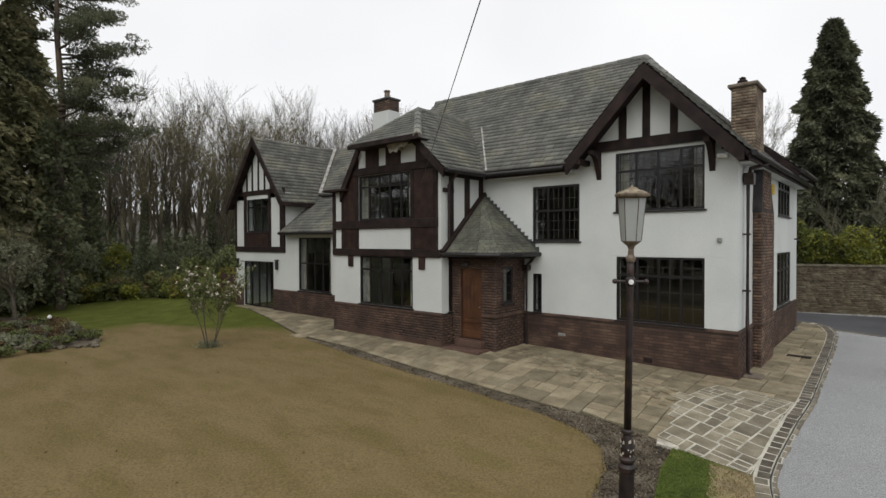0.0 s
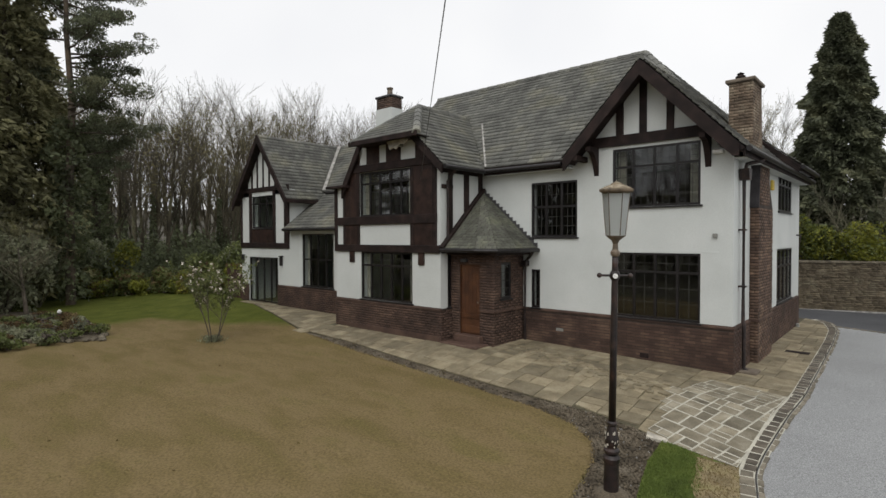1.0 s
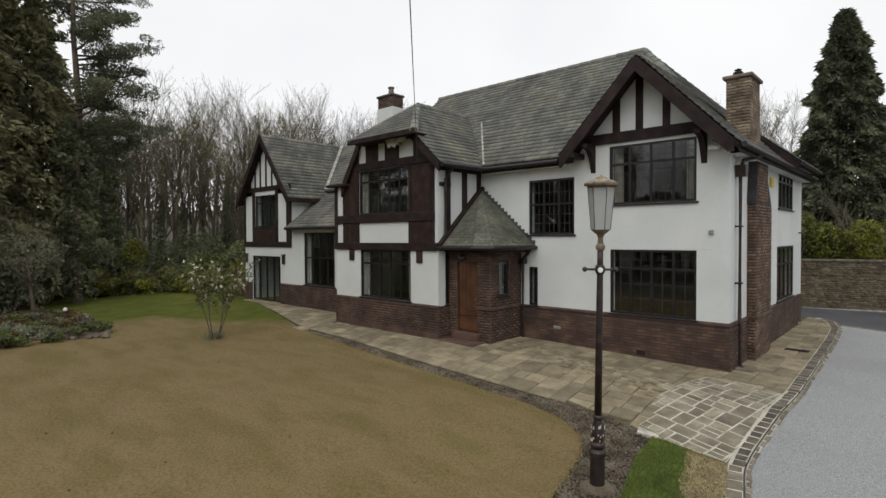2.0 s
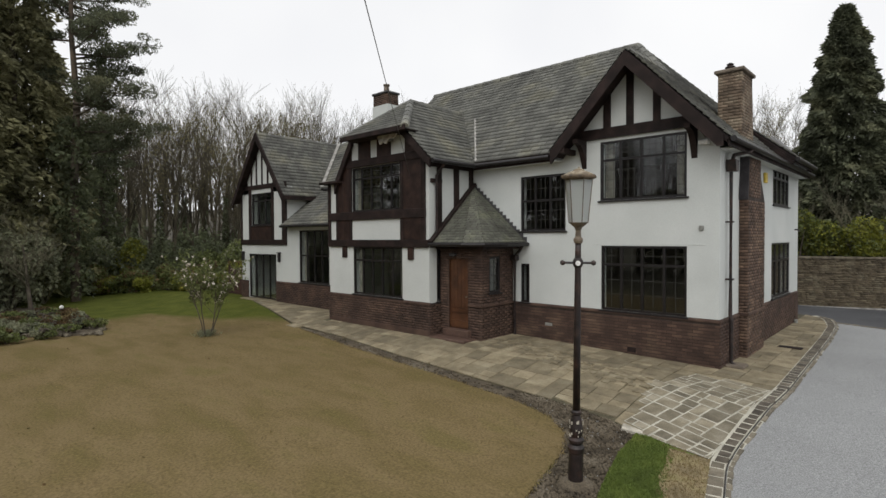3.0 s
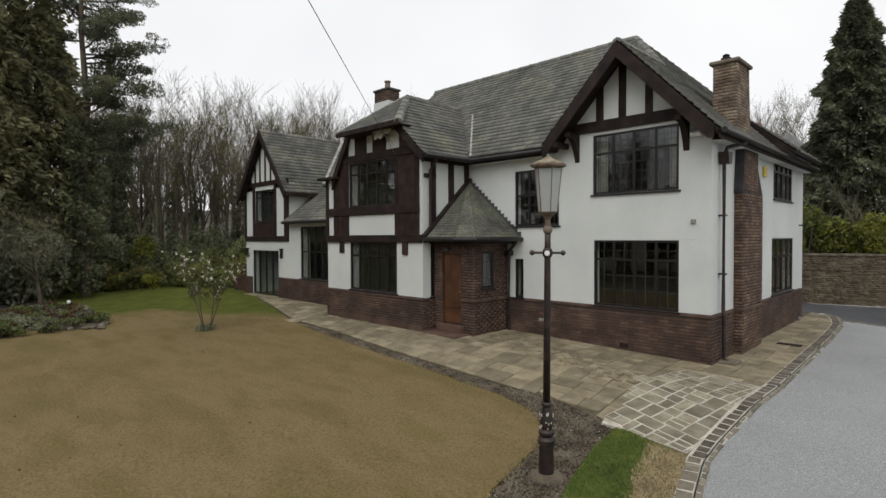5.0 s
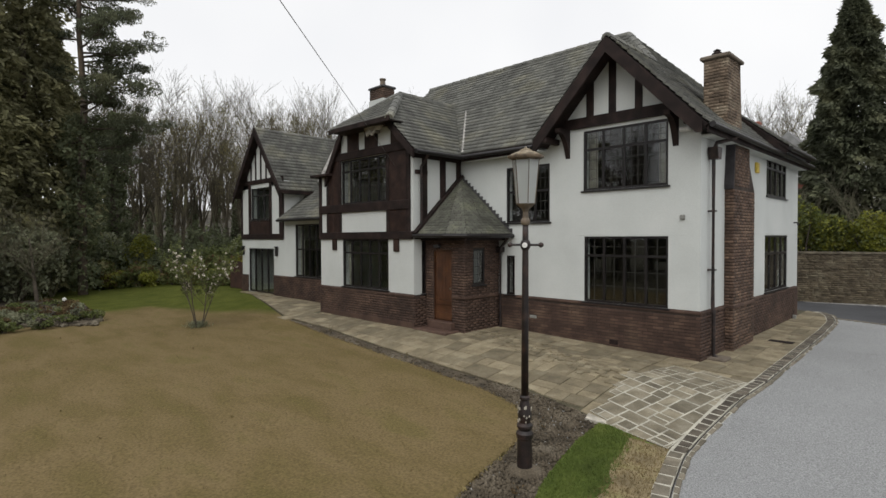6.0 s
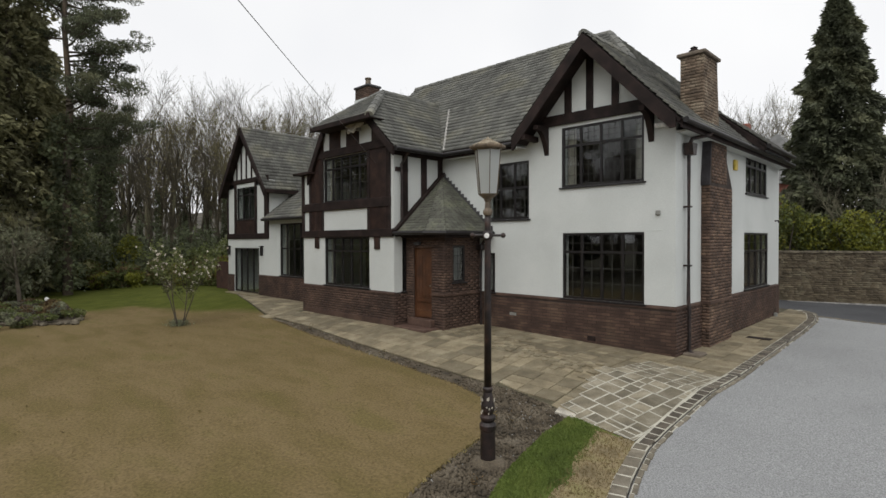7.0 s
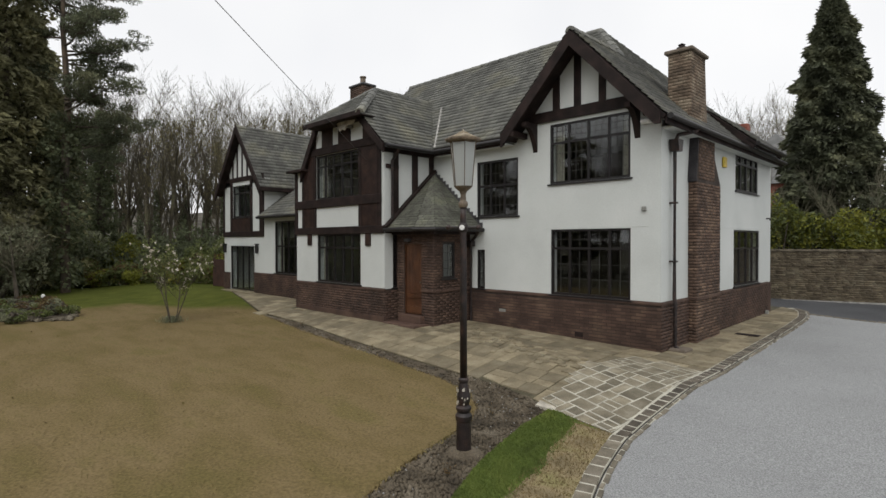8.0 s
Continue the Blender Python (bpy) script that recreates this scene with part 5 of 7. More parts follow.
part("pole", lathe(bmesh.new(), [(0.050, 1.04), (0.046, 2.1), (0.040, 3.18), (0.040, 3.30)], 16), IRON, lamp, smooth=True)
part("crossbar", pipe(bmesh.new(), [(-0.155, -0.10, 3.04), (0.155, 0.10, 3.04)], 0.016, 8), IRON, lamp)
for s_ in (-1, 1):
    part("ball_end", lathe(bmesh.new(), [(0.008, -0.035), (0.03, -0.02), (0.036, 0), (0.03, 0.02), (0.008, 0.035)], 12, (0.168 * s_, 0.108 * s_, 3.04)), IRON, lamp, smooth=True)
part("boss", lathe(bmesh.new(), [(0.05, -0.06), (0.065, -0.03), (0.068, 0), (0.065, 0.03), (0.05, 0.06)], 14, (0, 0, 3.04)), IRON, lamp)
bmg = bmesh.new()
lathe(bmg, [(0.034, 0.0), (0.034, 0.012)], 16)
for v in bmg.verts:
    v.co = Matrix.Rotation(radians(90), 3, "X") @ v.co
    v.co = Matrix.Rotation(radians(32), 3, "Z") @ v.co + Vector((0.035, -0.062, 3.04))
part("badge", bmg, WHITEPAINT, lamp, "round white disc on the crossbar boss")
part("neck", lathe(bmesh.new(), [(0.050, 3.30), (0.062, 3.33), (0.062, 3.36), (0.040, 3.39), (0.034, 3.47), (0.044, 3.49), (0.050, 3.51), (0.088, 3.54), (0.116, 3.565), (0.124, 3.58)], 16), LAMPMETAL, lamp)
rot6 = [(math.cos(math.pi / 3 * i + 0.35), math.sin(math.pi / 3 * i + 0.35)) for i in range(6)]
for i in range(6):
    (a0, b0), (a1, b1) = rot6[i], rot6[(i + 1) % 6]
    bmg = bmesh.new()
    n_ = Vector((a0 + a1, b0 + b1, 0)).normalized()
    prism(bmg, [(a0 * 0.122, b0 * 0.122, 3.58), (a1 * 0.122, b1 * 0.122, 3.58), (a1 * 0.176, b1 * 0.176, 4.155), (a0 * 0.176, b0 * 0.176, 4.155)], -n_ * 0.005)
    part("glass_pane", bmg, FROST, lamp, "frosted lantern glass")
    bmg = bmesh.new()
    beam(bmg, (a0 * 0.125, b0 * 0.125, 3.57), (a0 * 0.179, b0 * 0.179, 4.165), 0.009, 0.009)
    part("glazing_bar", bmg, LAMPMETAL, lamp)
bmg = bmesh.new()
lathe(bmg, [(0.220, 4.195), (0.190, 4.213), (0.140, 4.235), (0.090, 4.253), (0.075, 4.267), (0.050, 4.281), (0.02, 4.287)], 8)
part("lantern_roof", bmg, LAMPROOF, lamp, "weathered brass hexagonal lantern roof")
part("lantern_rim", lathe(bmesh.new(), [(0.168, 4.135), (0.20, 4.150), (0.232, 4.160), (0.236, 4.180), (0.228, 4.197), (0.20, 4.201)], 8), LAMPRIM, lamp, "darker overhanging rim of the lantern roof")
part("finial", lathe(bmesh.new(), [(0.012, 4.283), (0.018, 4.295), (0.006, 4.313)], 8), LAMPROOF, lamp)

# soil banked up round the foot of the lamp
tagged(finish("soil_mound", lathe(bmesh.new(), [(0.30, -0.02), (0.22, 0.03), (0.16, 0.055), (0.11, 0.07), (0.08, 0.075)], 14, (-0.04, -6.24, gz(-0.04, -6.24) - 0.035)), SOIL), "low mound of brown soil round the lamp foot", "soil")

# ---- overhead cable ----
pts = []
for i in range(25):
    t = i / 24
    p = Vector((10.17, -20.0, 4.72)).lerp(Vector((-7.76, -2.02, 4.80)), t)
    pts.append(p)
tagged(finish("cable", pipe(bmesh.new(), pts, 0.0045, 6), CAME), "thin grey overhead service cable fixed to the house corner", "cable")

# ---- boundary wall, hedge and neighbours ----
WA, WB = Vector((-7.0, 11.5, 0)), Vector((26.0, 21.0, 0))
wdir = (WB - WA).normalized()
wnor = Vector((wdir.y, -wdir.x, 0))
stone_wall = tagged(finish("boundary_wall", prism(bmesh.new(), [WA + Vector((0, 0, -0.3)), WB + Vector((0, 0, -0.3)), WB + Vector((0, 0, 2.02)), WA + Vector((0, 0, 2.02))], -wnor * 0.4), MORTAR), "brown dry stone boundary wall beside the drive", "wall", kind="structure")
verts, faces = [], []
rw = random.Random(11)
z = -0.05
while z < 2.0:
    hgt = rw.uniform(0.04, 0.085)
    u = rw.uniform(-0.3, 0)
    while u < 34:
        L = rw.uniform(0.10, 0.34)
        pr = rw.uniform(0.015, 0.05)
        b = len(verts)
        base_p = WA + wdir * u
        for du, dz, dp in ((0.006, 0.006, 0), (L - 0.006, 0.006, 0), (L - 0.006, hgt - 0.006, 0), (0.006, hgt - 0.006, 0), (0.02, 0.015, 1), (L - 0.02, 0.015, 1), (L - 0.02, hgt - 0.015, 1), (0.02, hgt - 0.015, 1)):
            verts.append(tuple(base_p + wdir * du + Vector((0, 0, z + dz)) + wnor * (pr * dp)))
        faces += [(b + 4, b + 5, b + 6, b + 7), (b, b + 1, b + 5, b + 4), (b + 1, b + 2, b + 6, b + 5), (b + 2, b + 3, b + 7, b + 6), (b + 3, b, b + 4, b + 7)]
        u += L
    z += hgt
tagged(raw_mesh("stonework", verts, faces, STONEWALL, stone_wall), kind="stuff")
for i in range(60):
    p = WA + wdir * (0.28 + i * 0.56)
    bmg = bmesh.new()
    prism(bmg, [p + wnor * 0.07 + Vector((0, 0, 2.02)), p + wdir * 0.545 + wnor * 0.07 + Vector((0, 0, 2.02)), p + wdir * 0.545 + wnor * 0.07 + Vector((0, 0, 2.10)), p + wnor * 0.07 + Vector((0, 0, 2.09))], -wnor * 0.5)
    part("coping_stone", bmg, ROCK, stone_wall)

foot = bmesh.new()
prism(foot, [WA + wnor * 0.06 + Vector((0, 0, -0.1)), WA + wnor * 0.20 + Vector((0, 0, -0.1)), WA + wnor * 0.19 + Vector((0, 0, 0.095)), WA + wnor * 0.06 + Vector((0, 0, 0.10))], WB - WA)
part("foot_kerb", foot, MORTARWHITE, stone_wall, "pale kerb along the wall foot")

NPR = np.random.default_rng(7)


def foliage(name, pts, size, mat, parent, up=0.3, aspect=0.5):
    v, f = leaf_quads(pts, size, NPR, up, aspect)
    return tagged(raw_mesh(name, v, f, mat, parent), kind="stuff")


def shrub(at, radii, n, size, mat, label, cat="shrub", lumps=9, name="shrub", second=None, up=0.3, aspect=0.55, flat=0.1):
    """A bush: stems from one foot and an uneven crown of single leaves."""
    ob = tagged(empty(name, at), label, cat)
    c = (0, 0, radii[2] * 0.95)
    p = blob_points(NPR, n, c, radii, 0.6, lumps)
    p = p[p[:, 2] > flat]
    if second:
        k = int(len(p) * 0.25)
        foliage("new_growth", p[:k] + [0, 0, 0.03], size, second, ob, up, aspect)
        p = p[k:]
    foliage("crown", p, size, mat, ob, up, aspect)
    rs = random.Random(int(abs(at[0] * 100 + at[1] * 10)))
    segs = []
    for i in range(9):
        an = rs.uniform(0, 6.28)
        q = Vector((math.cos(an) * radii[0] * 0.5, math.sin(an) * radii[1] * 0.5, radii[2] * rs.uniform(0.8, 1.4)))
        m = q * 0.5 + Vector((0, 0, 0.15))
        segs += [(0, 0, -0.1, 0.05, *m, 0.035), (*m, 0.035, *q, 0.012)]
    v, f = tubes(segs, 5)
    tagged(raw_mesh("stem", v, f, BARK, ob), kind="stuff")
    return ob


# hedge behind the boundary wall: dark laurel, then yellow-green
for i in range(16):
    d = 3.2 + i * 1.15
    p = WA + wdir * d - wnor * (1.5 + 0.3 * math.sin(i * 2.1))
    yel = i > 3
    shrub((p.x, p.y, 1.2), (1.25, 1.1, 1.75 if not yel else 1.25), 4400, 0.135, LEAFY if yel else LEAFM, "yellow-green variegated laurel hedge behind the stone wall" if yel else "dense dark green laurel hedge behind the stone wall", "hedge", name="hedge", second=LEAFM if yel else LEAFY)
bank = tagged(finish("bank", prism(bmesh.new(), [WA - wnor * 0.42 + Vector((0, 0, -0.5)), WB - wnor * 0.42 + Vector((0, 0, -0.5)), WB - wnor * 0.42 + Vector((0, 0, 1.7)), WA - wnor * 0.42 + Vector((0, 0, 1.7))], -wnor * 14), SOIL), "raised planted bank behind the stone wall", "bank", kind="structure")


def cypress(at, h, r, n, label, mat=None, blunt=0.62, spray=0.34):
    """A dense conifer: trunk and drooping sprays over a tapering, lumpy cone."""
    ob = tagged(empty("conifer", at), label, "tree")
    v, f = tubes([(0, 0, -0.2, r * 0.13, 0, 0, h * 0.5, r * 0.08), (0, 0, h * 0.5, r * 0.08, 0, 0, h * 0.97, 0.02)], 8)
    raw_mesh("trunk", v, f, BARK, ob)
    t = NPR.uniform(0.0, 1.0, n) ** 0.85
    an = NPR.uniform(0, 2 * np.pi, n)
    lump = 1 + 0.17 * np.sin(an * 5 + t * 23) + 0.14 * np.sin(an * 3 - t * 41) + 0.13 * np.sin(an * 9 + t * 67) + 0.10 * np.sin(t * 95 + an * 2)
    prof = np.clip((1 - t) ** blunt, 0, 1) * np.clip(0.6 + t * 4, 0, 1)
    rad = r * prof * lump * (0.62 + 0.38 * NPR.uniform(0, 1, n) ** 0.35) + 0.05
    pts = np.stack([np.cos(an) * rad, np.sin(an) * rad, t * h + 0.2], 1)
    out = np.stack([np.cos(an), np.sin(an), 0 * an], 1)
    d = out * 0.8 + NPR.normal(size=(n, 3)) * 0.45
    d[:, 2] -= 0.35
    d /= np.linalg.norm(d, axis=1, keepdims=True)
    s = np.cross(d, NPR.normal(size=(n, 3)))
    s /= np.linalg.norm(s, axis=1, keepdims=True)
    sz = (spray * (1 + 0.5 * NPR.uniform(-1, 1, n)))[:, None]
    vv = np.stack([pts - d * sz * 0.4, pts + s * sz * 0.24, pts + d * sz * 0.75, pts - s * sz * 0.24], 1).reshape(-1, 3)
    tagged(raw_mesh("crown", vv, np.arange(n * 4).reshape(-1, 4), mat or CYPRESS, ob), kind="stuff")
    return ob


cypress((0.28, 17.6, 1.0), 12.15, 2.2, 42000, "tall dark green conical cypress behind the hedge", blunt=0.66, spray=0.25)
cypress((-0.50, 17.9, 1.0), 9.0, 1.0, 14000, "narrow dark green cypress beside a taller one", blunt=0.6, spray=0.24)
cypress((4.6, 25.0, 1.0), 11.0, 3.0, 14000, "broad dark conifer at the end of the hedge")


def bare_shrub(at, h, stems, label, spread=0.55, mat=None, name="bare_shrub"):
    ob = tagged(empty(name, at), label, "shrub")
    rs = random.Random(int(abs(at[0] * 37 + at[1] * 11)))
    segs = []
    for i in range(stems):
        an, lean = rs.uniform(0, 6.28), rs.uniform(0.15, spread)
        p = Vector((0, 0, -0.1))
        d = Vector((math.cos(an) * lean, math.sin(an) * lean, 1)).normalized()
        L = h * rs.uniform(0.6, 1.0)
        r = 0.028
        for k in range(6):
            q = p + d * L / 6
            segs.append((*p, r, *q, r * 0.8))
            if k > 1:
                for b_ in range(3):
                    sd = (d + Vector((rs.uniform(-1, 1), rs.uniform(-1, 1), rs.uniform(-0.1, 0.9))) * 0.8).normalized()
                    e = q + sd * L * rs.uniform(0.12, 0.3)
                    segs.append((*q, r * 0.45, *e, 0.006))
                    for c_ in range(2):
                        e2 = e + (sd + Vector((rs.uniform(-1, 1), rs.uniform(-1, 1), rs.uniform(-0.2, 0.8))) * 0.7).normalized() * L * rs.uniform(0.06, 0.16)
                        segs.append((*q.lerp(e, rs.uniform(0.4, 1)), 0.007, *e2, 0.004))
            p, r = q, r * 0.8
            d = (d + Vector((rs.uniform(-1, 1), rs.uniform(-1, 1), 0.1)) * 0.12).normalized()
    v, f = tubes(segs, 4)
    tagged(raw_mesh("branchwork", v, f, mat or TWIG, ob), kind="stuff")
    return ob


bare_shrub((1.5, 15.5, 1.5), 3.6, 11, "leafless many-stemmed shrub above the laurel hedge", mat=GREYTWIG)
bare_shrub((-1.3, 15.1, 1.5), 3.8, 10, "leafless twiggy shrub growing through the hedge", mat=GREYTWIG)
bare_shrub((3.4, 16.4, 1.5), 3.8, 8, "leafless many-stemmed shrub above the laurel hedge", mat=GREYTWIG)

nb = tagged(empty("neighbour_house", (-6.65, 42.0, 0.55)), "neighbouring red brick house with grey slate hipped roof", "house")
part("wall", bx(-4.5, 3.0, -4, 6, -1, 6.6), REDBRICKFAR, nb)
bmg = bmesh.new()
c4 = [bmg.verts.new(p) for p in ((-4.9, -4.4, 6.5), (3.4, -4.4, 6.5), (3.4, 6.4, 6.5), (-4.9, 6.4, 6.5))]
tp = [bmg.verts.new(p) for p in ((-0.8, -0.4, 11.2), (-0.8, 3.0, 11.2))]
for q in ((c4[0], c4[1], tp[0]), (c4[1], c4[2], tp[1], tp[0]), (c4[2], c4[3], tp[1]), (c4[3], c4[0], tp[0], tp[1]), (c4[3], c4[2], c4[1], c4[0])):
    bmg.faces.new(q)
part("roof", bmg, FARSLATE, nb)
part("chimney", bx(-4.6, -2.8, -1.0, -0.2, 8.0, 12.3, bevel=0.05), REDBRICKFAR, nb)

# ---- garden end: fence, hedge, shrubs ----
fence = tagged(empty("fence", (-21.7, -0.45, gz(-21.7, -0.45))), "dark brown boarded fence panel beside the house", "fence")
for i in range(12):
    part("board", bx(-0.90 + i * 0.15, -0.758 + i * 0.15, -0.02, 0.02, 0.02, 1.36, bevel=0.004), FENCEWOOD, fence)
for x in (-0.93, 0.86):
    part("post", bx(x - 0.05, x + 0.05, -0.03, 0.07, -0.2, 1.42, bevel=0.008), FENCEWOOD, fence)
part("rail", bx(-0.9, 0.9, 0.021, 0.06, 1.10, 1.18), FENCEWOOD, fence)

for i in range(17):
    t = i / 16
    x, y = -31.6 + 9.1 * t, -5.4 + 5.7 * t
    shrub((x + NPR.uniform(-0.15, 0.15), y + 0.9 + NPR.uniform(-0.2, 0.2), gz(x, y) - 0.05), (0.95, 0.85, 0.66 + 0.16 * math.sin(i * 1.9)), 2600, 0.17, LEAFY if i % 4 == 2 else LEAFM, "clipped laurel hedge with brown lower leaves along the lawn end", "hedge", name="hedge", second=LEAFDRY if i % 3 else LEAFY, up=0.9)
shrub((-34.5, -1.5, 0.1), (1.3, 1.3, 1.6), 2600, 0.2, LEAFY, "yellow-green evergreen shrub behind the hedge", second=LEAFM)
shrub((-36.5, -3.0, 0.1), (1.5, 1.5, 1.5), 2200, 0.2, LEAFY, "yellow-green evergreen shrub behind the hedge", second=LEAFM)
shrub((-30.0, 1.5, 0.1), (1.5, 1.4, 1.15), 2200, 0.2, LEAFM, "mid green rhododendron behind the hedge")
shrub((-26.5, 2.2, 0.1), (1.5, 1.4, 1.5), 2600, 0.2, LEAFM, "mid green rhododendron beside the fence", second=LEAF)
shrub((-24.0, 2.6, 0.1), (1.1, 1.1, 1.1), 1600, 0.2, LEAFM, "mid green rhododendron beside the fence")
# the dark bank of rhododendron along the garden's side
for x, y, r, h in ((-30.0, -8.3, 2.2, 2.5), (-28.2, -10.0, 2.4, 2.8), (-33.0, -6.9, 2.2, 2.2), (-33.0, -8.5, 3.0, 2.9), (-26.6, -11.6, 2.2, 1.9), (-30.5, -11.5, 3.0, 3.0), (-34.5, -5.0, 2.4, 2.0), (-28.5, -13.5, 2.6, 2.8), (-27.3, -8.4, 2.0, 2.1), (-36.5, -6.5, 2.8, 2.8), (-25.0, -13.4, 2.0, 2.0)):
    shrub((x, y, gz(x, y) - 0.1), (r, r, h), 4200, 0.21, LEAF, "dark green overgrown rhododendron bush", "shrub", 14, second=LEAFM if r > 2.9 else None)


def dead_tree(at, h, label, seed, rad=0.09, levels=3, name="bare_tree", kids=(4, 6), spread=0.6, fork=0.45, twigs=None):
    rs = random.Random(seed)
    tr, cr = bare_tree_segs(rs, h, rad, levels, spread, fork, kids, 0.006)
    ob = tagged(empty(name, at), label, "tree")
    v, f = tubes(tr, 8)
    raw_mesh("trunk", v, f, BARK, ob)
    v, f = tubes(cr, 4)
    raw_mesh("crown", v, f, twigs or TWIG, ob)
    return ob


dead_tree((-25.6, -8.0, gz(-25, -8)), 4.2, "small bare spreading tree in front of the rhododendrons", 4, 0.10, 3, "small_tree", (5, 7), 0.95, 0.35, GREYTWIG)
for x, y, h in ((-26.9, -8.6, 3.6), (-26.2, -10.2, 4.2), (-28.6, -7.0, 3.2), (-24.8, -11.6, 4.0)):
    bare_shrub((x, y, gz(x, y)), h, 16, "leafless twiggy shrub in front of dark bushes", 0.8, GREYTWIG)

# rockery island bed
tagged(patch("rockery_bed", [(-16.7, -7.55), (-18.7, -7.1), (-23.2, -7.2), (-26.5, -7.6), (-29, -9.5), (-27, -14), (-22, -12.5), (-18.6, -10.0), (-17.5, -8.6)], SOIL, 0.05, 0.12, 0.5), "raised soil bed edged with stones at the lawn side", "flower bed", kind="structure")
rr = random.Random(21)
edge_pts = [(-23.2, -7.2), (-18.7, -7.1), (-16.8, -7.6), (-17.5, -8.6), (-18.6, -10.0), (-20.5, -11.4)]
count = 0
for (x0, y0), (x1, y1) in zip(edge_pts, edge_pts[1:]):
    L = math.hypot(x1 - x0, y1 - y0)
    k = 0.0
    while k < L:
        x, y = x0 + (x1 - x0) * k / L, y0 + (y1 - y0) * k / L
        bmg = bmesh.new()
        bmesh.ops.create_icosphere(bmg, subdivisions=1, radius=1.0)
        sx, sy, sz = rr.uniform(0.08, 0.22), rr.uniform(0.08, 0.15), rr.uniform(0.05, 0.11)
        for v in bmg.verts:
            v.co = Vector((v.co.x * sx * rr.uniform(0.8, 1.2), v.co.y * sy * rr.uniform(0.8, 1.2), v.co.z * sz * rr.uniform(0.8, 1.2)))
        ob = finish("rockery_stone", bmg, ROCK)
        ob.location = (x + rr.uniform(-0.12, 0.12), y + rr.uniform(-0.12, 0.12), gz(x, y) + 0.05)
        ob.rotation_euler = (0, 0, rr.uniform(0, 3))
        tagged(ob, "rough brown stone edging the raised bed", "stone", "rockery stones")
        k += sx * 2.1
for i in range(64):
    x, y = rr.uniform(-23.5, -17.2), rr.uniform(-10.5, -7.4)
    if y < -9.9 + (x + 18.6) * -0.5 and x > -18.6:
        continue
    shrub((x, y, gz(x, y) + 0.05), (rr.uniform(0.3, 0.6), rr.uniform(0.3, 0.55), rr.uniform(0.12, 0.26)), 420, 0.09, LEAFDRY if i % 3 == 0 else (LEAFM if i % 3 == 1 else LEAF), "low cushion of green and dry rockery plants", "plant", 5, "rockery_plant", flat=-0.05)
orn = tagged(empty("garden_ornament", (-22.6, -7.5, gz(-22.6, -7.5) + 0.06)), "small white and dark garden ornament on the rockery", "ornament")
part("body", lathe(bmesh.new(), [(0.10, 0), (0.12, 0.08), (0.08, 0.22), (0.03, 0.3)], 10), TIMBER, orn)
part("top", lathe(bmesh.new(), [(0.03, 0.26), (0.075, 0.30), (0.08, 0.36), (0.03, 0.42)], 10), WHITEPAINT, orn)

# ---- magnolia sapling ----
mag = tagged(empty("magnolia", (-13.8, -5.38, gz(-13.8, -5.38))), "young magnolia with pale pink blossom on bare branches in the lawn", "tree")
rm = random.Random(9)
segs, tips = [], []


def stem(p, d, L, r, level):
    for k in range(4):
        q = p + d * L / 4
        segs.append((*p, r, *q, r * 0.85))
        p, r = q, r * 0.85
        d = (d + Vector((rm.uniform(-1, 1), rm.uniform(-1, 1), rm.uniform(0, 0.5))) * 0.13).normalized()
        if level < 3 and (k > 0 or level):
            for c_ in range(2 if level < 2 else 1):
                nd = (d + Vector((rm.uniform(-1, 1), rm.uniform(-1, 1), rm.uniform(-0.1, 0.6))) * 0.85).normalized()
                stem(q, nd, L * rm.uniform(0.35, 0.55), r * 0.55, level + 1)
    tips.append(p)


for lean in ((-0.22, -0.10), (0.36, 0.10), (0.14, 0.26), (0.24, -0.20)):
    stem(Vector((lean[0] * 0.4, lean[1] * 0.4, -0.05)), Vector((lean[0], lean[1], 1)).normalized(), 1.75 * rm.uniform(0.9, 1.1), 0.022, 0)
v, f = tubes(segs, 5)
raw_mesh("trunk", v, f, BARK, mag)
bl, lv = [], []
for p in tips:
    if p.z < 0.9:
        continue
    u = rm.random()
    if u < 0.04 + 0.09 * (p.x > 0.1):
        for c_ in range(6):
            bl.append((p.x + rm.uniform(-0.035, 0.035), p.y + rm.uniform(-0.035, 0.035), p.z + rm.uniform(-0.02, 0.06)))
    elif u < 0.85:
        for c_ in range(4):
            lv.append((p.x + rm.uniform(-0.05, 0.05), p.y + rm.uniform(-0.05, 0.05), p.z + rm.uniform(-0.03, 0.05)))
foliage("blossom", np.array(bl), 0.06, BLOSSOM, mag, 0.8, 0.6)
foliage("young_leaf", np.array(lv), 0.075, LEAFM, mag, 0.8, 0.5)
tuft_pts = np.stack([NPR.normal(0, 0.17, 500), NPR.normal(0, 0.17, 500), NPR.uniform(0, 0.16, 500)], 1)
tuft = tagged(empty("grass_tuft", (-13.8, -5.38, gz(-13.8, -5.38))), "dark green tuft of long grass round the magnolia", "grass")
foliage("blades", tuft_pts, 0.14, LEAF, tuft, 1.6, 0.12)

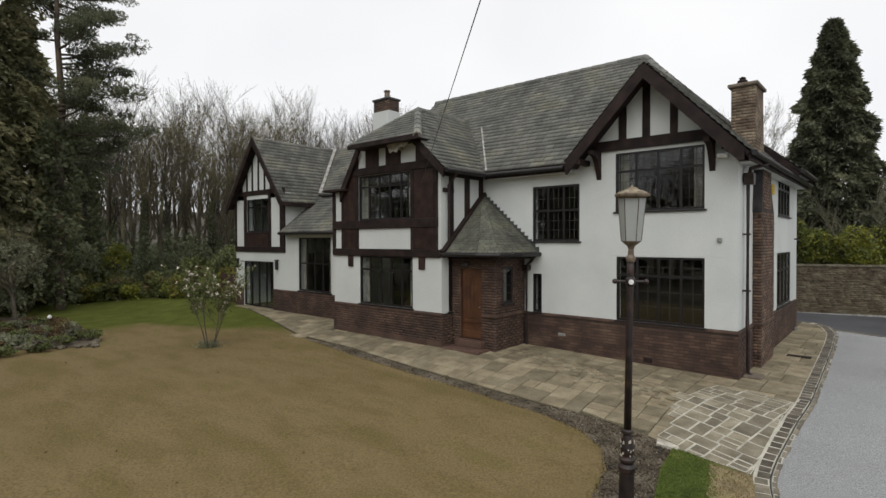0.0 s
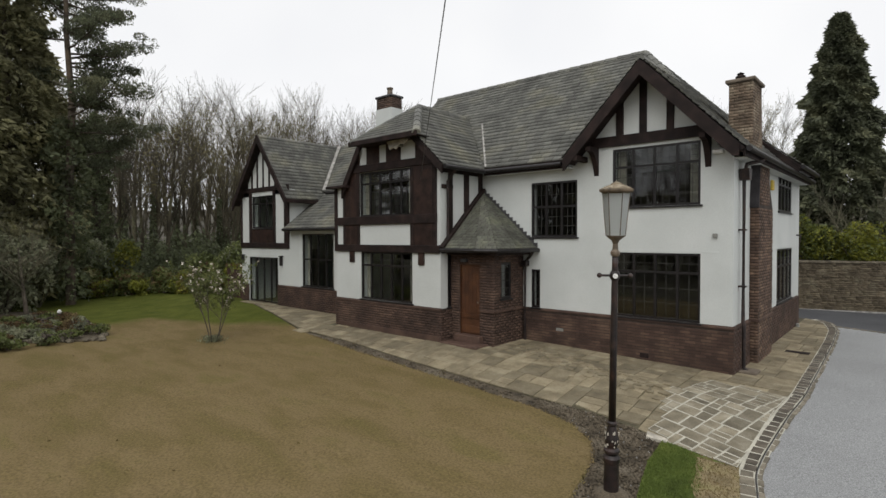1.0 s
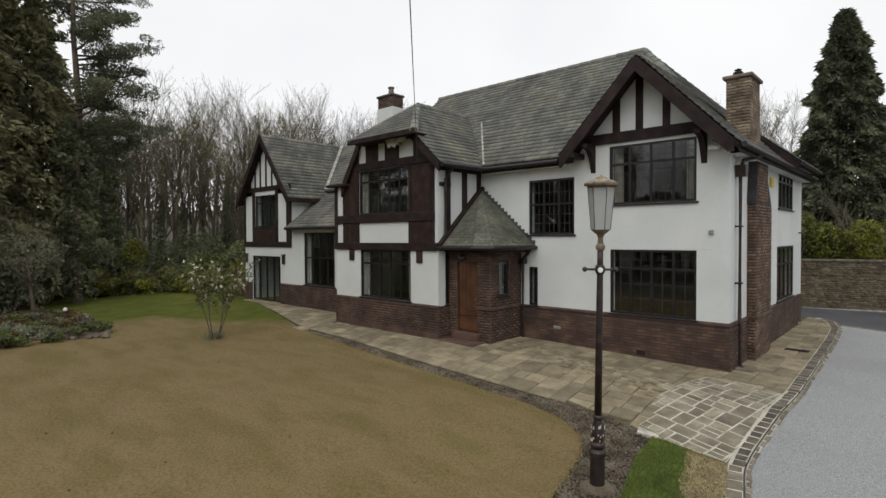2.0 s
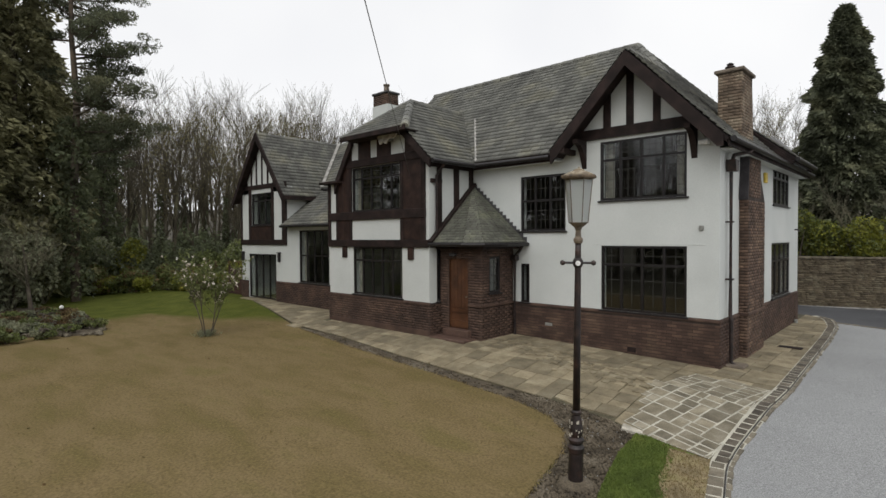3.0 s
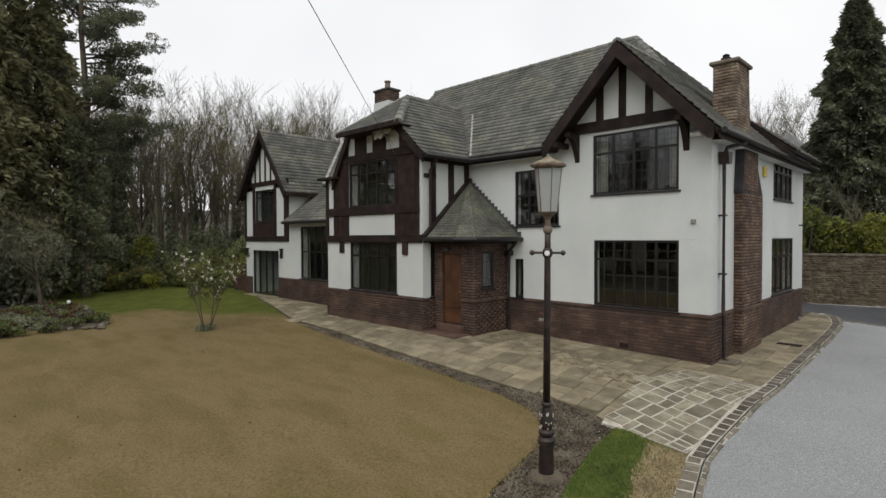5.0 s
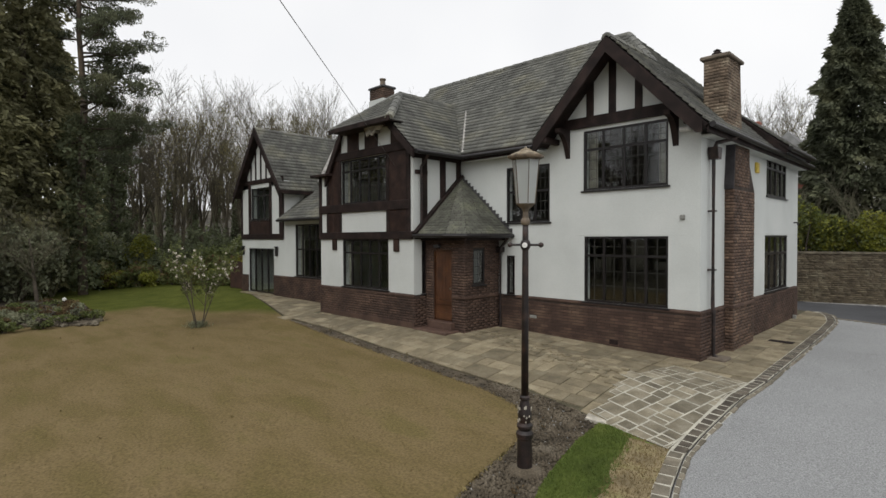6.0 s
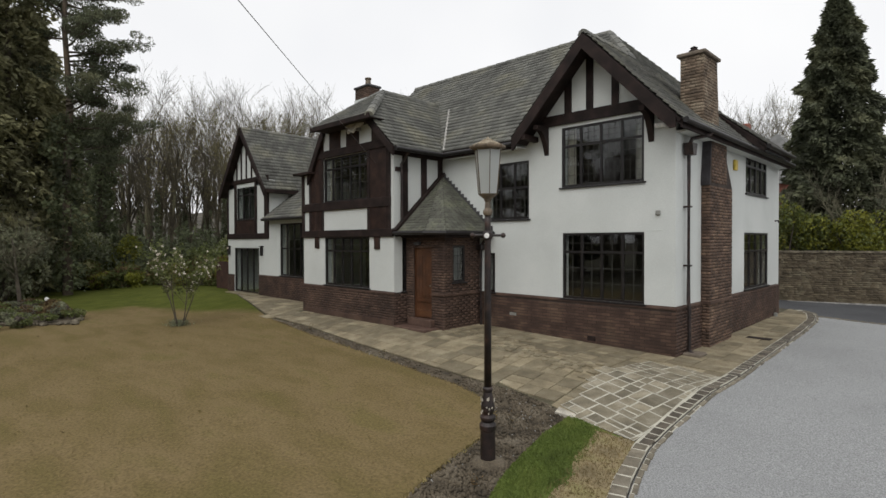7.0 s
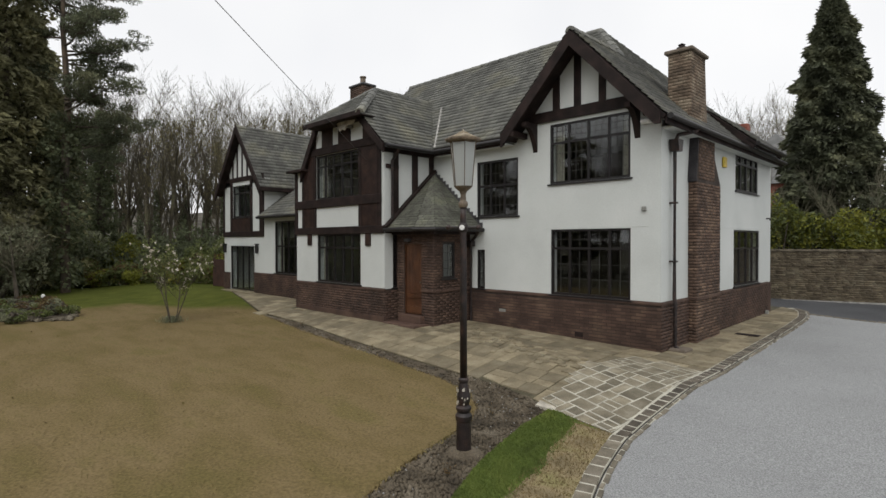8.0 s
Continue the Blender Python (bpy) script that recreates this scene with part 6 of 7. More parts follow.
# ---- tall trees ----
def pine(at, h, r, n_limb, label, start=0.3, dense=130, mat=None, droop=0.1, size=0.26, ivy=0.0, lean=None):
    """A tall conifer: trunk, level limbs in tiers and tufts of needles with gaps between."""
    ob = tagged(empty("pine", at), label, "tree")
    rs = random.Random(int(abs(at[0] * 10 + at[1])))
    trunk = [(0, 0, -0.3, h * 0.012, 0.1, 0, h * 0.3, h * 0.010), (0.1, 0, h * 0.3, h * 0.010, 0.0, 0.22, h * 0.5, h * 0.008), (0.0, 0.22, h * 0.5, h * 0.008, 0.1, 0.0, h * 0.68, h * 0.006), (0.1, 0.0, h * 0.68, h * 0.006, 0, 0.1, h, 0.03)]
    v, f = tubes(trunk, 10)
    raw_mesh("trunk", v, f, BARKRED if lean else BARK, ob)
    limbs, pts = [], []
    for i in range(n_limb):
        t = start + (1 - start) * (i + rs.random()) / n_limb
        an = rs.uniform(0, 6.28)
        L = r * (0.35 + 0.65 * math.sin(math.pi * min(1, (1 - t) / (1 - start) * 0.9 + 0.12)) ** 0.7) * rs.uniform(0.65, 1.1)
        if lean:
            L = r * (1.05 - 0.45 * (t - start) / (1 - start)) * rs.uniform(0.7, 1.1)
        if lean and rs.random() < 0.45:
            an = math.atan2(lean[1], lean[0]) + rs.uniform(-0.7, 0.7)
        p = Vector((0.05, 0.05, h * t))
        d = Vector((math.cos(an), math.sin(an), rs.uniform(-0.1, 0.35)))
        rad = 0.07
        for k in range(5):
            q = p + d * L / 5
            limbs.append((*p, rad, *q, rad * 0.75))
            rad *= 0.75
            d = (d + Vector((rs.uniform(-0.3, 0.3), rs.uniform(-0.3, 0.3), rs.uniform(-droop, 0.12)))).normalized()
            if k >= 1:
                for c_ in range(3):
                    e = q + Vector((rs.uniform(-1, 1), rs.uniform(-1, 1), rs.uniform(-0.15, 0.5))) * L * 0.2
                    limbs.append((*q, rad * 0.5, *e, 0.012))
                    m = int(dense * rs.uniform(0.5, 1.2) / 3)
                    puff = NPR.normal(size=(m, 3))
                    puff *= NPR.uniform(0.3, 1.0, (m, 1)) ** 0.4 / np.linalg.norm(puff, axis=1, keepdims=True)
                    pts.append(puff * np.array([0.50, 0.50, 0.27]) * (0.6 + L * 0.11) * rs.uniform(0.7, 1.15) + np.array(e) + [0, 0, 0.1])
            p = q
    v, f = tubes(limbs, 5)
    tagged(raw_mesh("limb", v, f, BARK, ob), kind="stuff")
    foliage("crown", np.concatenate(pts), size, mat or PINE, ob, 0.9, 0.30)
    if ivy:
        n = int(ivy * 420)
        ia, iz = NPR.uniform(0, 6.28, n), NPR.uniform(0, 1, n) ** 0.8 * ivy
        ir = (0.75 + 0.25 * np.sin(iz * 2.1 + ia) + 0.2 * np.sin(iz * 5 + ia * 2)) * NPR.uniform(0.6, 1.1, n)
        foliage("ivy", np.stack([np.cos(ia) * ir, np.sin(ia) * ir, iz], 1), 0.2, IVY, ob, 0.2, 0.7)
    return ob


pine((-28.5, -5.7, 0.0), 19.5, 3.5, 46, "tall Scots pine with open layered limbs at the garden edge", 0.34, 420, size=0.15, ivy=9.0, lean=(0.25, 0.95))
for at, h, r, n, blunt in (((-29.4, -10.4, 0.0), 16.8, 3.0, 20000, 0.36), ((-30.8, -7.7, 0.0), 17.2, 2.9, 18000, 0.42), ((-27.2, -13.6, 0.0), 16.0, 3.0, 30000, 0.36), ((-32.5, -7.0, 0.0), 15.0, 2.6, 26000, 0.40)):
    cypress(at, h, r, n, "tall dense olive green conifer at the garden edge", CONIFER, blunt, 0.28)

# a trunk wholly wrapped in ivy at the edge of the wood
clad = tagged(empty("ivy_clad_tree", (-37.0, -2.2, 0.0)), "tall trunk wrapped in dark green ivy", "tree")
v, f = tubes([(0, 0, -0.2, 0.34, 0.1, 0, 6, 0.26), (0.1, 0, 6, 0.26, 0.2, 0.1, 12.5, 0.06)], 8)
raw_mesh("trunk", v, f, BARK, clad)
n = 5200
ia, iz = NPR.uniform(0, 6.28, n), NPR.uniform(0, 11.2, n)
ir = (0.85 + 0.3 * np.sin(iz * 1.7 + ia) + 0.25 * np.sin(iz * 4.3 + ia * 2)) * NPR.uniform(0.55, 1.1, n) * np.interp(iz, [0, 2, 9, 11.2], [0.7, 1, 0.9, 0.4])
foliage("ivy", np.stack([np.cos(ia) * ir + 0.1, np.sin(ia) * ir, iz], 1), 0.24, IVY, clad, 0.2, 0.6)
for x, y, r, h in ((-32.2, -7.4, 2.0, 2.4), (-34.6, -6.2, 2.4, 2.6), (-35.0, -3.6, 1.9, 1.9)):
    shrub((x, y, gz(x, y) - 0.1), (r, r, h), 5200, 0.2, LEAF, "grey-green overgrown evergreen bush", "shrub", 14, second=LEAFM)

# leafless wood behind the garden and the house
variants = []
for s_ in range(7):
    rs = random.Random(100 + s_)
    variants.append(bare_tree_segs(rs, rs.uniform(15, 19), rs.uniform(0.22, 0.34), 3, rs.uniform(0.30, 0.52), rs.uniform(0.12, 0.34), (6, 9), 0.009))
tree_mesh, bud_mesh = [], []
for tr, cr in variants:
    v, f = tubes(tr, 8)
    t_ob = raw_mesh("trunk", v, f, WOODBARK)
    v, f = tubes(cr, 3)
    c_ob = raw_mesh("crown", v, f, TWIG)
    tips = cr[cr[:, 7] < 0.012][:, 4:7]
    v, f = leaf_quads(np.repeat(tips, 2, 0) + NPR.normal(0, 0.10, (len(tips) * 2, 3)), 0.11, NPR, 0.3, 0.6)
    b_ob = raw_mesh("bud", v, f, BUD)
    bud_mesh.append(b_ob.data)
    bpy.data.objects.remove(b_ob)
    tree_mesh.append((t_ob.data, c_ob.data, float(max(tr[:, 6].max(), cr[:, 6].max()))))
    bpy.data.objects.remove(t_ob)
    bpy.data.objects.remove(c_ob)
rt = random.Random(55)


def place_tree(ang, dist, scale=1.0, ivy=False, bud=False):
    x, y = 3.0 - math.sin(radians(ang)) * dist, -12.0 + math.cos(radians(ang)) * dist
    pick = rt.randrange(len(tree_mesh))
    tm, cm, tall = tree_mesh[pick]
    ob = tagged(empty("bare_tree", (x, y, gz(x, y) - 0.2)), "tall leafless woodland tree" + (" with ivy on its trunk" if ivy else "") + (" and yellow-green buds" if bud else ""), "tree", "woodland trees")
    ob.rotation_euler = (0, 0, rt.uniform(0, 6.28))
    s = (3.0 + scale * dist * rt.uniform(0.70, 1.08)) / tall
    ob.scale = (s, s, s)
    for nm, me in (("trunk", tm), ("crown", cm)) + ((("bud", bud_mesh[pick]),) if bud else ()):
        o = new(nm, me)
        o.parent = ob
    if ivy:
        n = 1300
        an, zz = NPR.uniform(0, 6.28, n), NPR.uniform(0, 9, n)
        rad = (0.42 - zz * 0.025) * NPR.uniform(0.7, 1.3, n)
        foliage("ivy", np.stack([np.cos(an) * rad, np.sin(an) * rad, zz], 1), 0.22, IVY, ob, 0.2, 0.7)
    return ob


for i in range(48):
    u = (i * 0.618) % 1.0
    place_tree(46 + 33 * u, rt.uniform(40, 64), 0.262 + 0.02 * u, i % 2 == 0, i % 3 == 1)
for ang, dist in ((15.5, 70), (13.6, 64), (17.5, 76), (12.0, 72), (9.5, 68), (20.0, 80), (10.6, 66), (12.8, 75), (14.5, 72), (16.4, 68), (11.2, 78), (18.6, 72), (13.0, 84), (15.0, 82), (10.0, 80)):
    place_tree(ang, dist, 0.235, bud=dist > 74)
# the wood thickens further back
vs, fs, base = [], [], 0
for i in range(84):
    tr, cr = variants[i % 7]
    ang, dist = 42 + 40 * ((i * 0.618 + 0.3) % 1.0), rt.uniform(64, 105)
    x, y = 3.0 - math.sin(radians(ang)) * dist, -12.0 + math.cos(radians(ang)) * dist
    keep = np.concatenate([tr, cr[::2]])
    v, f = tubes(keep, 3)
    a = rt.uniform(0, 6.28)
    rot = np.array([[math.cos(a), -math.sin(a), 0], [math.sin(a), math.cos(a), 0], [0, 0, 1]])
    v = (v * (1.0 + 0.25 * dist * rt.uniform(0.82, 1.0)) / tree_mesh[i % 7][2]) @ rot.T + [x, y, max(0, dist - 66) * 0.14]
    vs.append(v)
    fs.append(f + base)
    base += len(v)
tagged(raw_mesh("distant_wood", np.concatenate(vs), np.concatenate(fs), TWIG), "distant leafless brown woodland", "woodland", kind="stuff")
# the wooded slope that rises behind the trees
bmg = bmesh.new()
rings = []
for dist, rise in ((62, -0.4), (72, 1.3), (90, 4.2), (115, 8.5), (118, 1.0)):
    rings.append([bmg.verts.new((3.0 - math.sin(radians(a_)) * dist, -12.0 + math.cos(radians(a_)) * dist, rise + (0.6 * math.sin(a_ * 0.7) if rise > 0 else 0))) for a_ in range(-20, 100, 3)])
for ra, rb in zip(rings, rings[1:]):
    for i in range(len(ra) - 1):
        bmg.faces.new((ra[i], ra[i + 1], rb[i + 1], rb[i]))
tagged(finish("wooded_slope", bmg, node_mat("dark_leaf_litter", (0.085, 0.076, 0.058), 0.95, 0.35, 0.25, 3, 0.8, hue=(0.13, 0.118, 0.095), bump_scale=1.5, distance=0.4)), "leaf-littered hillside rising behind the wood", "hillside", kind="structure")
# evergreen undergrowth at the foot of the wood
up_ = []
for i in range(340):
    ang, dist = 44 + 38 * rt.random(), rt.uniform(36, 74)
    x, y = 3.0 - math.sin(radians(ang)) * dist, -12.0 + math.cos(radians(ang)) * dist
    up_.append(blob_points(NPR, 260, (x, y, 0.8), (1.9, 1.9, rt.uniform(1.2, 3.8)), 0.5, 5))
v, f = leaf_quads(np.concatenate(up_), 0.3, NPR, 0.3, 0.5)
tagged(raw_mesh("undergrowth", v, f, IVY), "dark ivy and holly undergrowth beneath the wood", "undergrowth", kind="stuff")
# trees on the far side of the lawn and drive, seen in the window panes
for i in range(22):
    ang, dist = 95 + 110 * ((i * 0.618) % 1.0), rt.uniform(20, 38)
    place_tree(ang, dist, 0.40)
for i in range(16):
    place_tree(118 + 36 * ((i * 0.618) % 1.0), rt.uniform(22, 34), 0.42)
# unseen evergreens, added so that the lower panes reflect something dark
for x, y in ((-10, -36), (4, -38), (18, -34), (30, -22), (-22, -34), (-3, -40), (-16, -38), (34, -8)):
    pine((x, y, -0.4), 7.5, 3.2, 30, "unseen evergreen added to darken the window reflections", 0.10, 200, CONIFER, 0.3, 0.4)


# taller unseen evergreens, added to keep bright sky out of the left upper window
for x, y, h in ((-30, -24, 13.0), (-24.5, -22.0, 12.0), (-20.0, -26.5, 11.0)):
    pine((x, y, -0.4), h, 3.4, 44, "tall unseen evergreen added to darken the window reflections", 0.08, 200, CONIFER, 0.3, 0.4)


# ---- small ground details ----
rs_ = random.Random(17)


def inside(p, poly):
    x, y = p
    c = False
    for (x0, y0), (x1, y1) in zip(poly, poly[1:] + poly[:1]):
        if (y0 > y) != (y1 > y) and x < (x1 - x0) * (y - y0) / (y1 - y0) + x0:
            c = not c
    return c


def kerb_x(y):
    return float(np.interp(y, [p[1] for p in KERB], [p[0] for p in KERB]))


def clip_half(poly, a, b, c):
    """Keeps the part of a polygon where a x + b y >= c."""
    out = []
    for (x0, y0), (x1, y1) in zip(poly, poly[1:] + poly[:1]):
        d0, d1 = a * x0 + b * y0 - c, a * x1 + b * y1 - c
        if d0 >= 0:
            out.append((x0, y0))
        if d0 * d1 < 0:
            t = d0 / (d0 - d1)
            out.append((x0 + (x1 - x0) * t, y0 + (y1 - y0) * t))
    return out


def split(x0, x1, y0, y1, out, big):
    w, h = x1 - x0, y1 - y0
    lim = big * rs_.uniform(0.75, 1.35)
    if w <= lim and h <= lim * 0.8:
        out.append((x0, x1, y0, y1))
        return
    if w / h > rs_.uniform(0.8, 1.5):
        c = x0 + w * rs_.uniform(0.36, 0.64)
        split(x0, c, y0, y1, out, big)
        split(c, x1, y0, y1, out, big)
    else:
        c = y0 + h * rs_.uniform(0.36, 0.64)
        split(x0, x1, y0, c, out, big)
        split(x0, x1, c, y1, out, big)


def flag(poly, mat, lift, gap, name="flagstone", parent=None):
    pts = list(poly)
    for (ax, ay), (bx_, by_) in zip(poly, poly[1:] + poly[:1]):
        dx, dy = bx_ - ax, by_ - ay
        L = math.hypot(dx, dy)
        if L > 1e-4 and len(pts) >= 3 and gap:
            pts = clip_half(pts, -dy / L, dx / L, (-dy * ax + dx * ay) / L + gap)
    if len(pts) < 3:
        return None
    pts = [(x + rs_.uniform(-0.006, 0.006), y + rs_.uniform(-0.006, 0.006)) for x, y in pts]
    cx, cy = sum(p[0] for p in pts) / len(pts), sum(p[1] for p in pts) / len(pts)
    bmf = bmesh.new()
    lo = [bmf.verts.new((x, y, gz(x, y) - 0.03)) for x, y in pts]
    mi = [bmf.verts.new((x, y, gz(x, y) + lift - 0.006)) for x, y in pts]
    hi = [bmf.verts.new((cx + (x - cx) * 0.975, cy + (y - cy) * 0.975, gz(x, y) + lift)) for x, y in pts]
    n = len(pts)
    for A, B in ((lo, mi), (mi, hi)):
        for i in range(n):
            bmf.faces.new((A[i], A[(i + 1) % n], B[(i + 1) % n], B[i]))
    bmf.faces.new(hi)
    return part(name, bmf, mat, parent or pave_base)


def area(poly):
    return abs(sum(x0 * y1 - x1 * y0 for (x0, y0), (x1, y1) in zip(poly, poly[1:] + poly[:1]))) / 2


JOINTED = [(-0.47, -0.85), (0.0, -0.92), (0.45, -0.70), (1.21, -0.90), (1.18, -1.8), (1.10, -3.2), (1.07, -3.77), (1.09, -4.33), (-0.36, -4.02), (-0.48, -3.5), (-0.43, -3.06), (-0.67, -2.52)]
tiles = []
split(-24.6, -5.6, -4.6, 0.0, tiles, 0.78)
split(-5.6, -0.62, -4.6, 0.0, tiles, 0.70)
split(-0.62, 0.02, -0.6, 0.0, tiles, 0.7)
split(-0.62, 1.4, -4.6, -0.6, tiles, 0.70)
split(0.02, 1.4, -0.6, 10.6, tiles, 0.70)
for x0, x1, y0, y1 in tiles:
    poly = [(x0, y0), (x1, y0), (x1, y1), (x0, y1)]
    cx, cy = (x0 + x1) / 2, (y0 + y1) / 2
    for (ax, ay), (bx_, by_) in zip(PATH_EDGE, PATH_EDGE[1:]):
        if ax - 0.6 <= cx <= bx_ + 0.6:
            dx, dy = bx_ - ax, by_ - ay
            poly = clip_half(poly, -dy, dx, -dy * ax + dx * ay) if poly else poly
    if poly and cx > 0:
        for (ax, ay), (bx_, by_) in zip(KERB[5:], KERB[6:]):
            if ay - 0.6 <= cy <= by_ + 0.6:
                dx, dy = bx_ - ax, by_ - ay
                poly = clip_half(poly, -dy, dx, -dy * ax + dx * ay) if poly else poly
    if poly and cx < -20:
        poly = clip_half(poly, 0.0, -1.0, -0.72 * -1.0) if cy > -0.9 and cx > -20.8 else poly
    if not poly or len(poly) < 3 or area(poly) < 0.02:
        continue
    if BX0 < cx < BX1 and cy > BY + 0.1 or (BX1 <= cx < -5.6 and cy > -1.5) or (cx < BX0 and cx > WX0 and cy > WY + 0.2):
        continue
    flag(poly, FLAG, -0.004 if any(inside(q, JOINTED) for q in poly + [(cx, cy)]) else 0.004 + rs_.uniform(0, 0.008), 0.007)
# pale re-pointed flags at the corner: random squares set askew in wide white joints
tiles = []
split(-2.2, 3.4, -6.0, 2.2, tiles, 0.47)
ua, va = radians(-19), radians(77)
bed_v, bed_f = [], []
for x0, x1, y0, y1 in tiles:
    poly = [(x * math.cos(ua) + y * math.cos(va), x * math.sin(ua) + y * math.sin(va)) for x, y in ((x0, y0), (x1, y0), (x1, y1), (x0, y1))]
    cx, cy = sum(p[0] for p in poly) / 4, sum(p[1] for p in poly) / 4
    if not inside((min(cx, 0.95), max(cy, -4.05)), JOINTED):
        continue
    for (ax, ay), (bx_, by_) in (((1.085, -4.4), (1.215, -0.9)), ((-0.36, -4.0), (1.10, -4.31))):
        dx, dy = bx_ - ax, by_ - ay
        if len(poly) > 2:
            poly = clip_half(poly, -dy, dx, -dy * ax + dx * ay)
    if len(poly) < 3 or area(poly) < 0.008:
        continue
    cx, cy = sum(p[0] for p in poly) / len(poly), sum(p[1] for p in poly) / len(poly)
    b = len(bed_v)
    for x, y in poly:
        x, y = cx + (x - cx) * 1.04, cy + (y - cy) * 1.04
        bed_v.append((x, y, gz(x, y) + 0.0095))
    for i in range(1, len(poly) - 1):
        bed_f.append((b, b + i, b + i + 1))
    flag(poly, FLAGGREY, 0.0125 + rs_.uniform(0, 0.002), 0.017)
raw_mesh("joint_bed", bed_v, bed_f, JOINTWHITE, pave_base, 3)
flag([(-0.42, -3.90), (-0.05, -3.98), (0.02, -4.14), (-0.36, -4.12)], PALESTONE, 0.03, 0.0, "edging_stone")

# kerb of stone setts in two rows
kl = [Vector((x, y)) for x, y in KERB[:15]]
kd = [0.0]
for p, q in zip(kl, kl[1:]):
    kd.append(kd[-1] + (q - p).length)


def kerb_at(u, off):
    """The point at a length along the kerb line, off metres towards the drive, on a smoothed curve."""
    def raw(w):
        w = min(max(w, 0), kd[-1])
        return Vector((float(np.interp(w, kd, [p.x for p in kl])), float(np.interp(w, kd, [p.y for p in kl]))))
    c = (raw(u - 0.3) + raw(u - 0.15) + raw(u) * 2 + raw(u + 0.15) + raw(u + 0.3)) / 6
    d = (raw(u + 0.45) - raw(u - 0.45)).normalized()
    return (c.x + d.y * off, c.y - d.x * off)


us = [0.3 + 0.2 * i for i in range(int((kd[-1] - 0.5) / 0.2))]
bm_k = bmesh.new()
for (o0, l0), (o1, l1) in (((-0.03, 0.0), (-0.02, 0.013)), ((-0.02, 0.013), (0.186, 0.013)), ((0.186, 0.013), (0.19, -0.03)), ((0.215, -0.03), (0.219, 0.0)), ((0.219, 0.0), (0.268, -0.004)), ((0.268, -0.004), (0.272, -0.04))):
    row_a = [bm_k.verts.new((*kerb_at(u, o0), gz(*kerb_at(u, o0)) + l0)) for u in us]
    row_b = [bm_k.verts.new((*kerb_at(u, o1), gz(*kerb_at(u, o1)) + l1)) for u in us]
    for i in range(len(us) - 1):
        bm_k.faces.new((row_a[i], row_b[i], row_b[i + 1], row_a[i + 1]))
kerb = tagged(finish("kerb", bm_k, JOINTWHITE), "double row of stone setts edging the gravel drive", "kerb", kind="structure")
for row, (off, wid, lift) in enumerate(((0.006, 0.190, 0.018), (0.207, 0.100, 0.004))):
    u = 0.4
    while u < kd[-1] - 0.6:
        long_ = kerb_at(u, 0)[1] < -4.4
        ln = rs_.uniform(0.22, 0.32) if long_ and row == 0 else rs_.uniform(0.17, 0.27)
        flank = row == 0 and not -4.4 < kerb_at(u, 0)[1] < -0.8
        o0, o1 = off + rs_.uniform(-0.006, 0.006) - (0.028 if flank else 0), off + wid + rs_.uniform(-0.008, 0.008) - (0.03 if row and rs_.random() < 0.3 else 0)
        poly = [kerb_at(u, o1), kerb_at(u + ln, o1), kerb_at(u + ln, o0), kerb_at(u, o0)]
        flag(poly, SETT if long_ or row else SETTDARK, lift + rs_.uniform(-0.004, 0.005), 0.017, "sett", kerb)
        u += ln
bm_k = bmesh.new()
row_a = [bm_k.verts.new((*kerb_at(u, 0.193), gz(*kerb_at(u, 0.193)) - 0.003)) for u in us]
row_b = [bm_k.verts.new((*kerb_at(u, 0.209), gz(*kerb_at(u, 0.209)) - 0.004)) for u in us]
for i in range(len(us) - 1):
    bm_k.faces.new((row_a[i], row_b[i], row_b[i + 1], row_a[i + 1]))
part("open_joint", bm_k, SLOT, kerb, "dark open joint between the rows")
# thin kerb of setts between gravel and tarmac
for i in range(26):
    x = 1.05 + i * 0.22
    y = 8.95 - 0.22 * min(1.35, x - 1.0) + (0 if x < 2.4 else -0.07 * (x - 2.4))
    flag([(x, y - 0.06), (x + 0.2, y - 0.10), (x + 0.2, y + 0.05), (x, y + 0.09)], SETT, 0.012, 0.01, "sett", kerb)
# drain cover in the side path
part("drain_cover", bx(0.45, 1.0, 3.45, 3.75, gz(0.7, 3.6) + 0.008, gz(0.7, 3.6) + 0.016), TIMBER, pave_base)
part("drain_cover", bx(0.06, 0.16, 7.9, 8.0, 0.05, 0.2, bevel=0.02), GREYPLASTIC, pave_base)

# loose stones and clods on the soil
verts, faces, pebv, pebf = [], [], [], []
BED = [(-12.56, -2.98)] + LAWN_EDGE + [(2.6, -16)] + BED_RIGHT[::-1][1:] + PATH_EDGE[5:11][::-1]
while len(faces) < 6500 * 8:
    x = rs_.uniform(-11, 1.8) if rs_.random() < 0.35 else rs_.uniform(-2.4, 1.2)
    y = rs_.uniform(-10.5, -3.0)
    if not inside((x, y), BED):
        continue
    pale = rs_.random() < 0.07
    r = rs_.uniform(0.010, 0.046) if not pale else rs_.uniform(0.008, 0.024)
    V, F = (pebv, pebf) if pale else (verts, faces)
    b = len(V)
    c = Vector((x, y, gz(x, y) - 0.035 + r * 0.3))
    for dx, dy, dz in ((1, 0, 0), (0, 1, 0), (-1, 0, 0), (0, -1, 0), (0, 0, 0.8), (0, 0, -0.6)):
        V.append(tuple(c + Vector((dx, dy, dz)) * r * rs_.uniform(0.7, 1.3)))
    F += [(b, b + 1, b + 4), (b + 1, b + 2, b + 4), (b + 2, b + 3, b + 4), (b + 3, b, b + 4), (b + 1, b, b + 5), (b + 2, b + 1, b + 5), (b + 3, b + 2, b + 5), (b, b + 3, b + 5)]
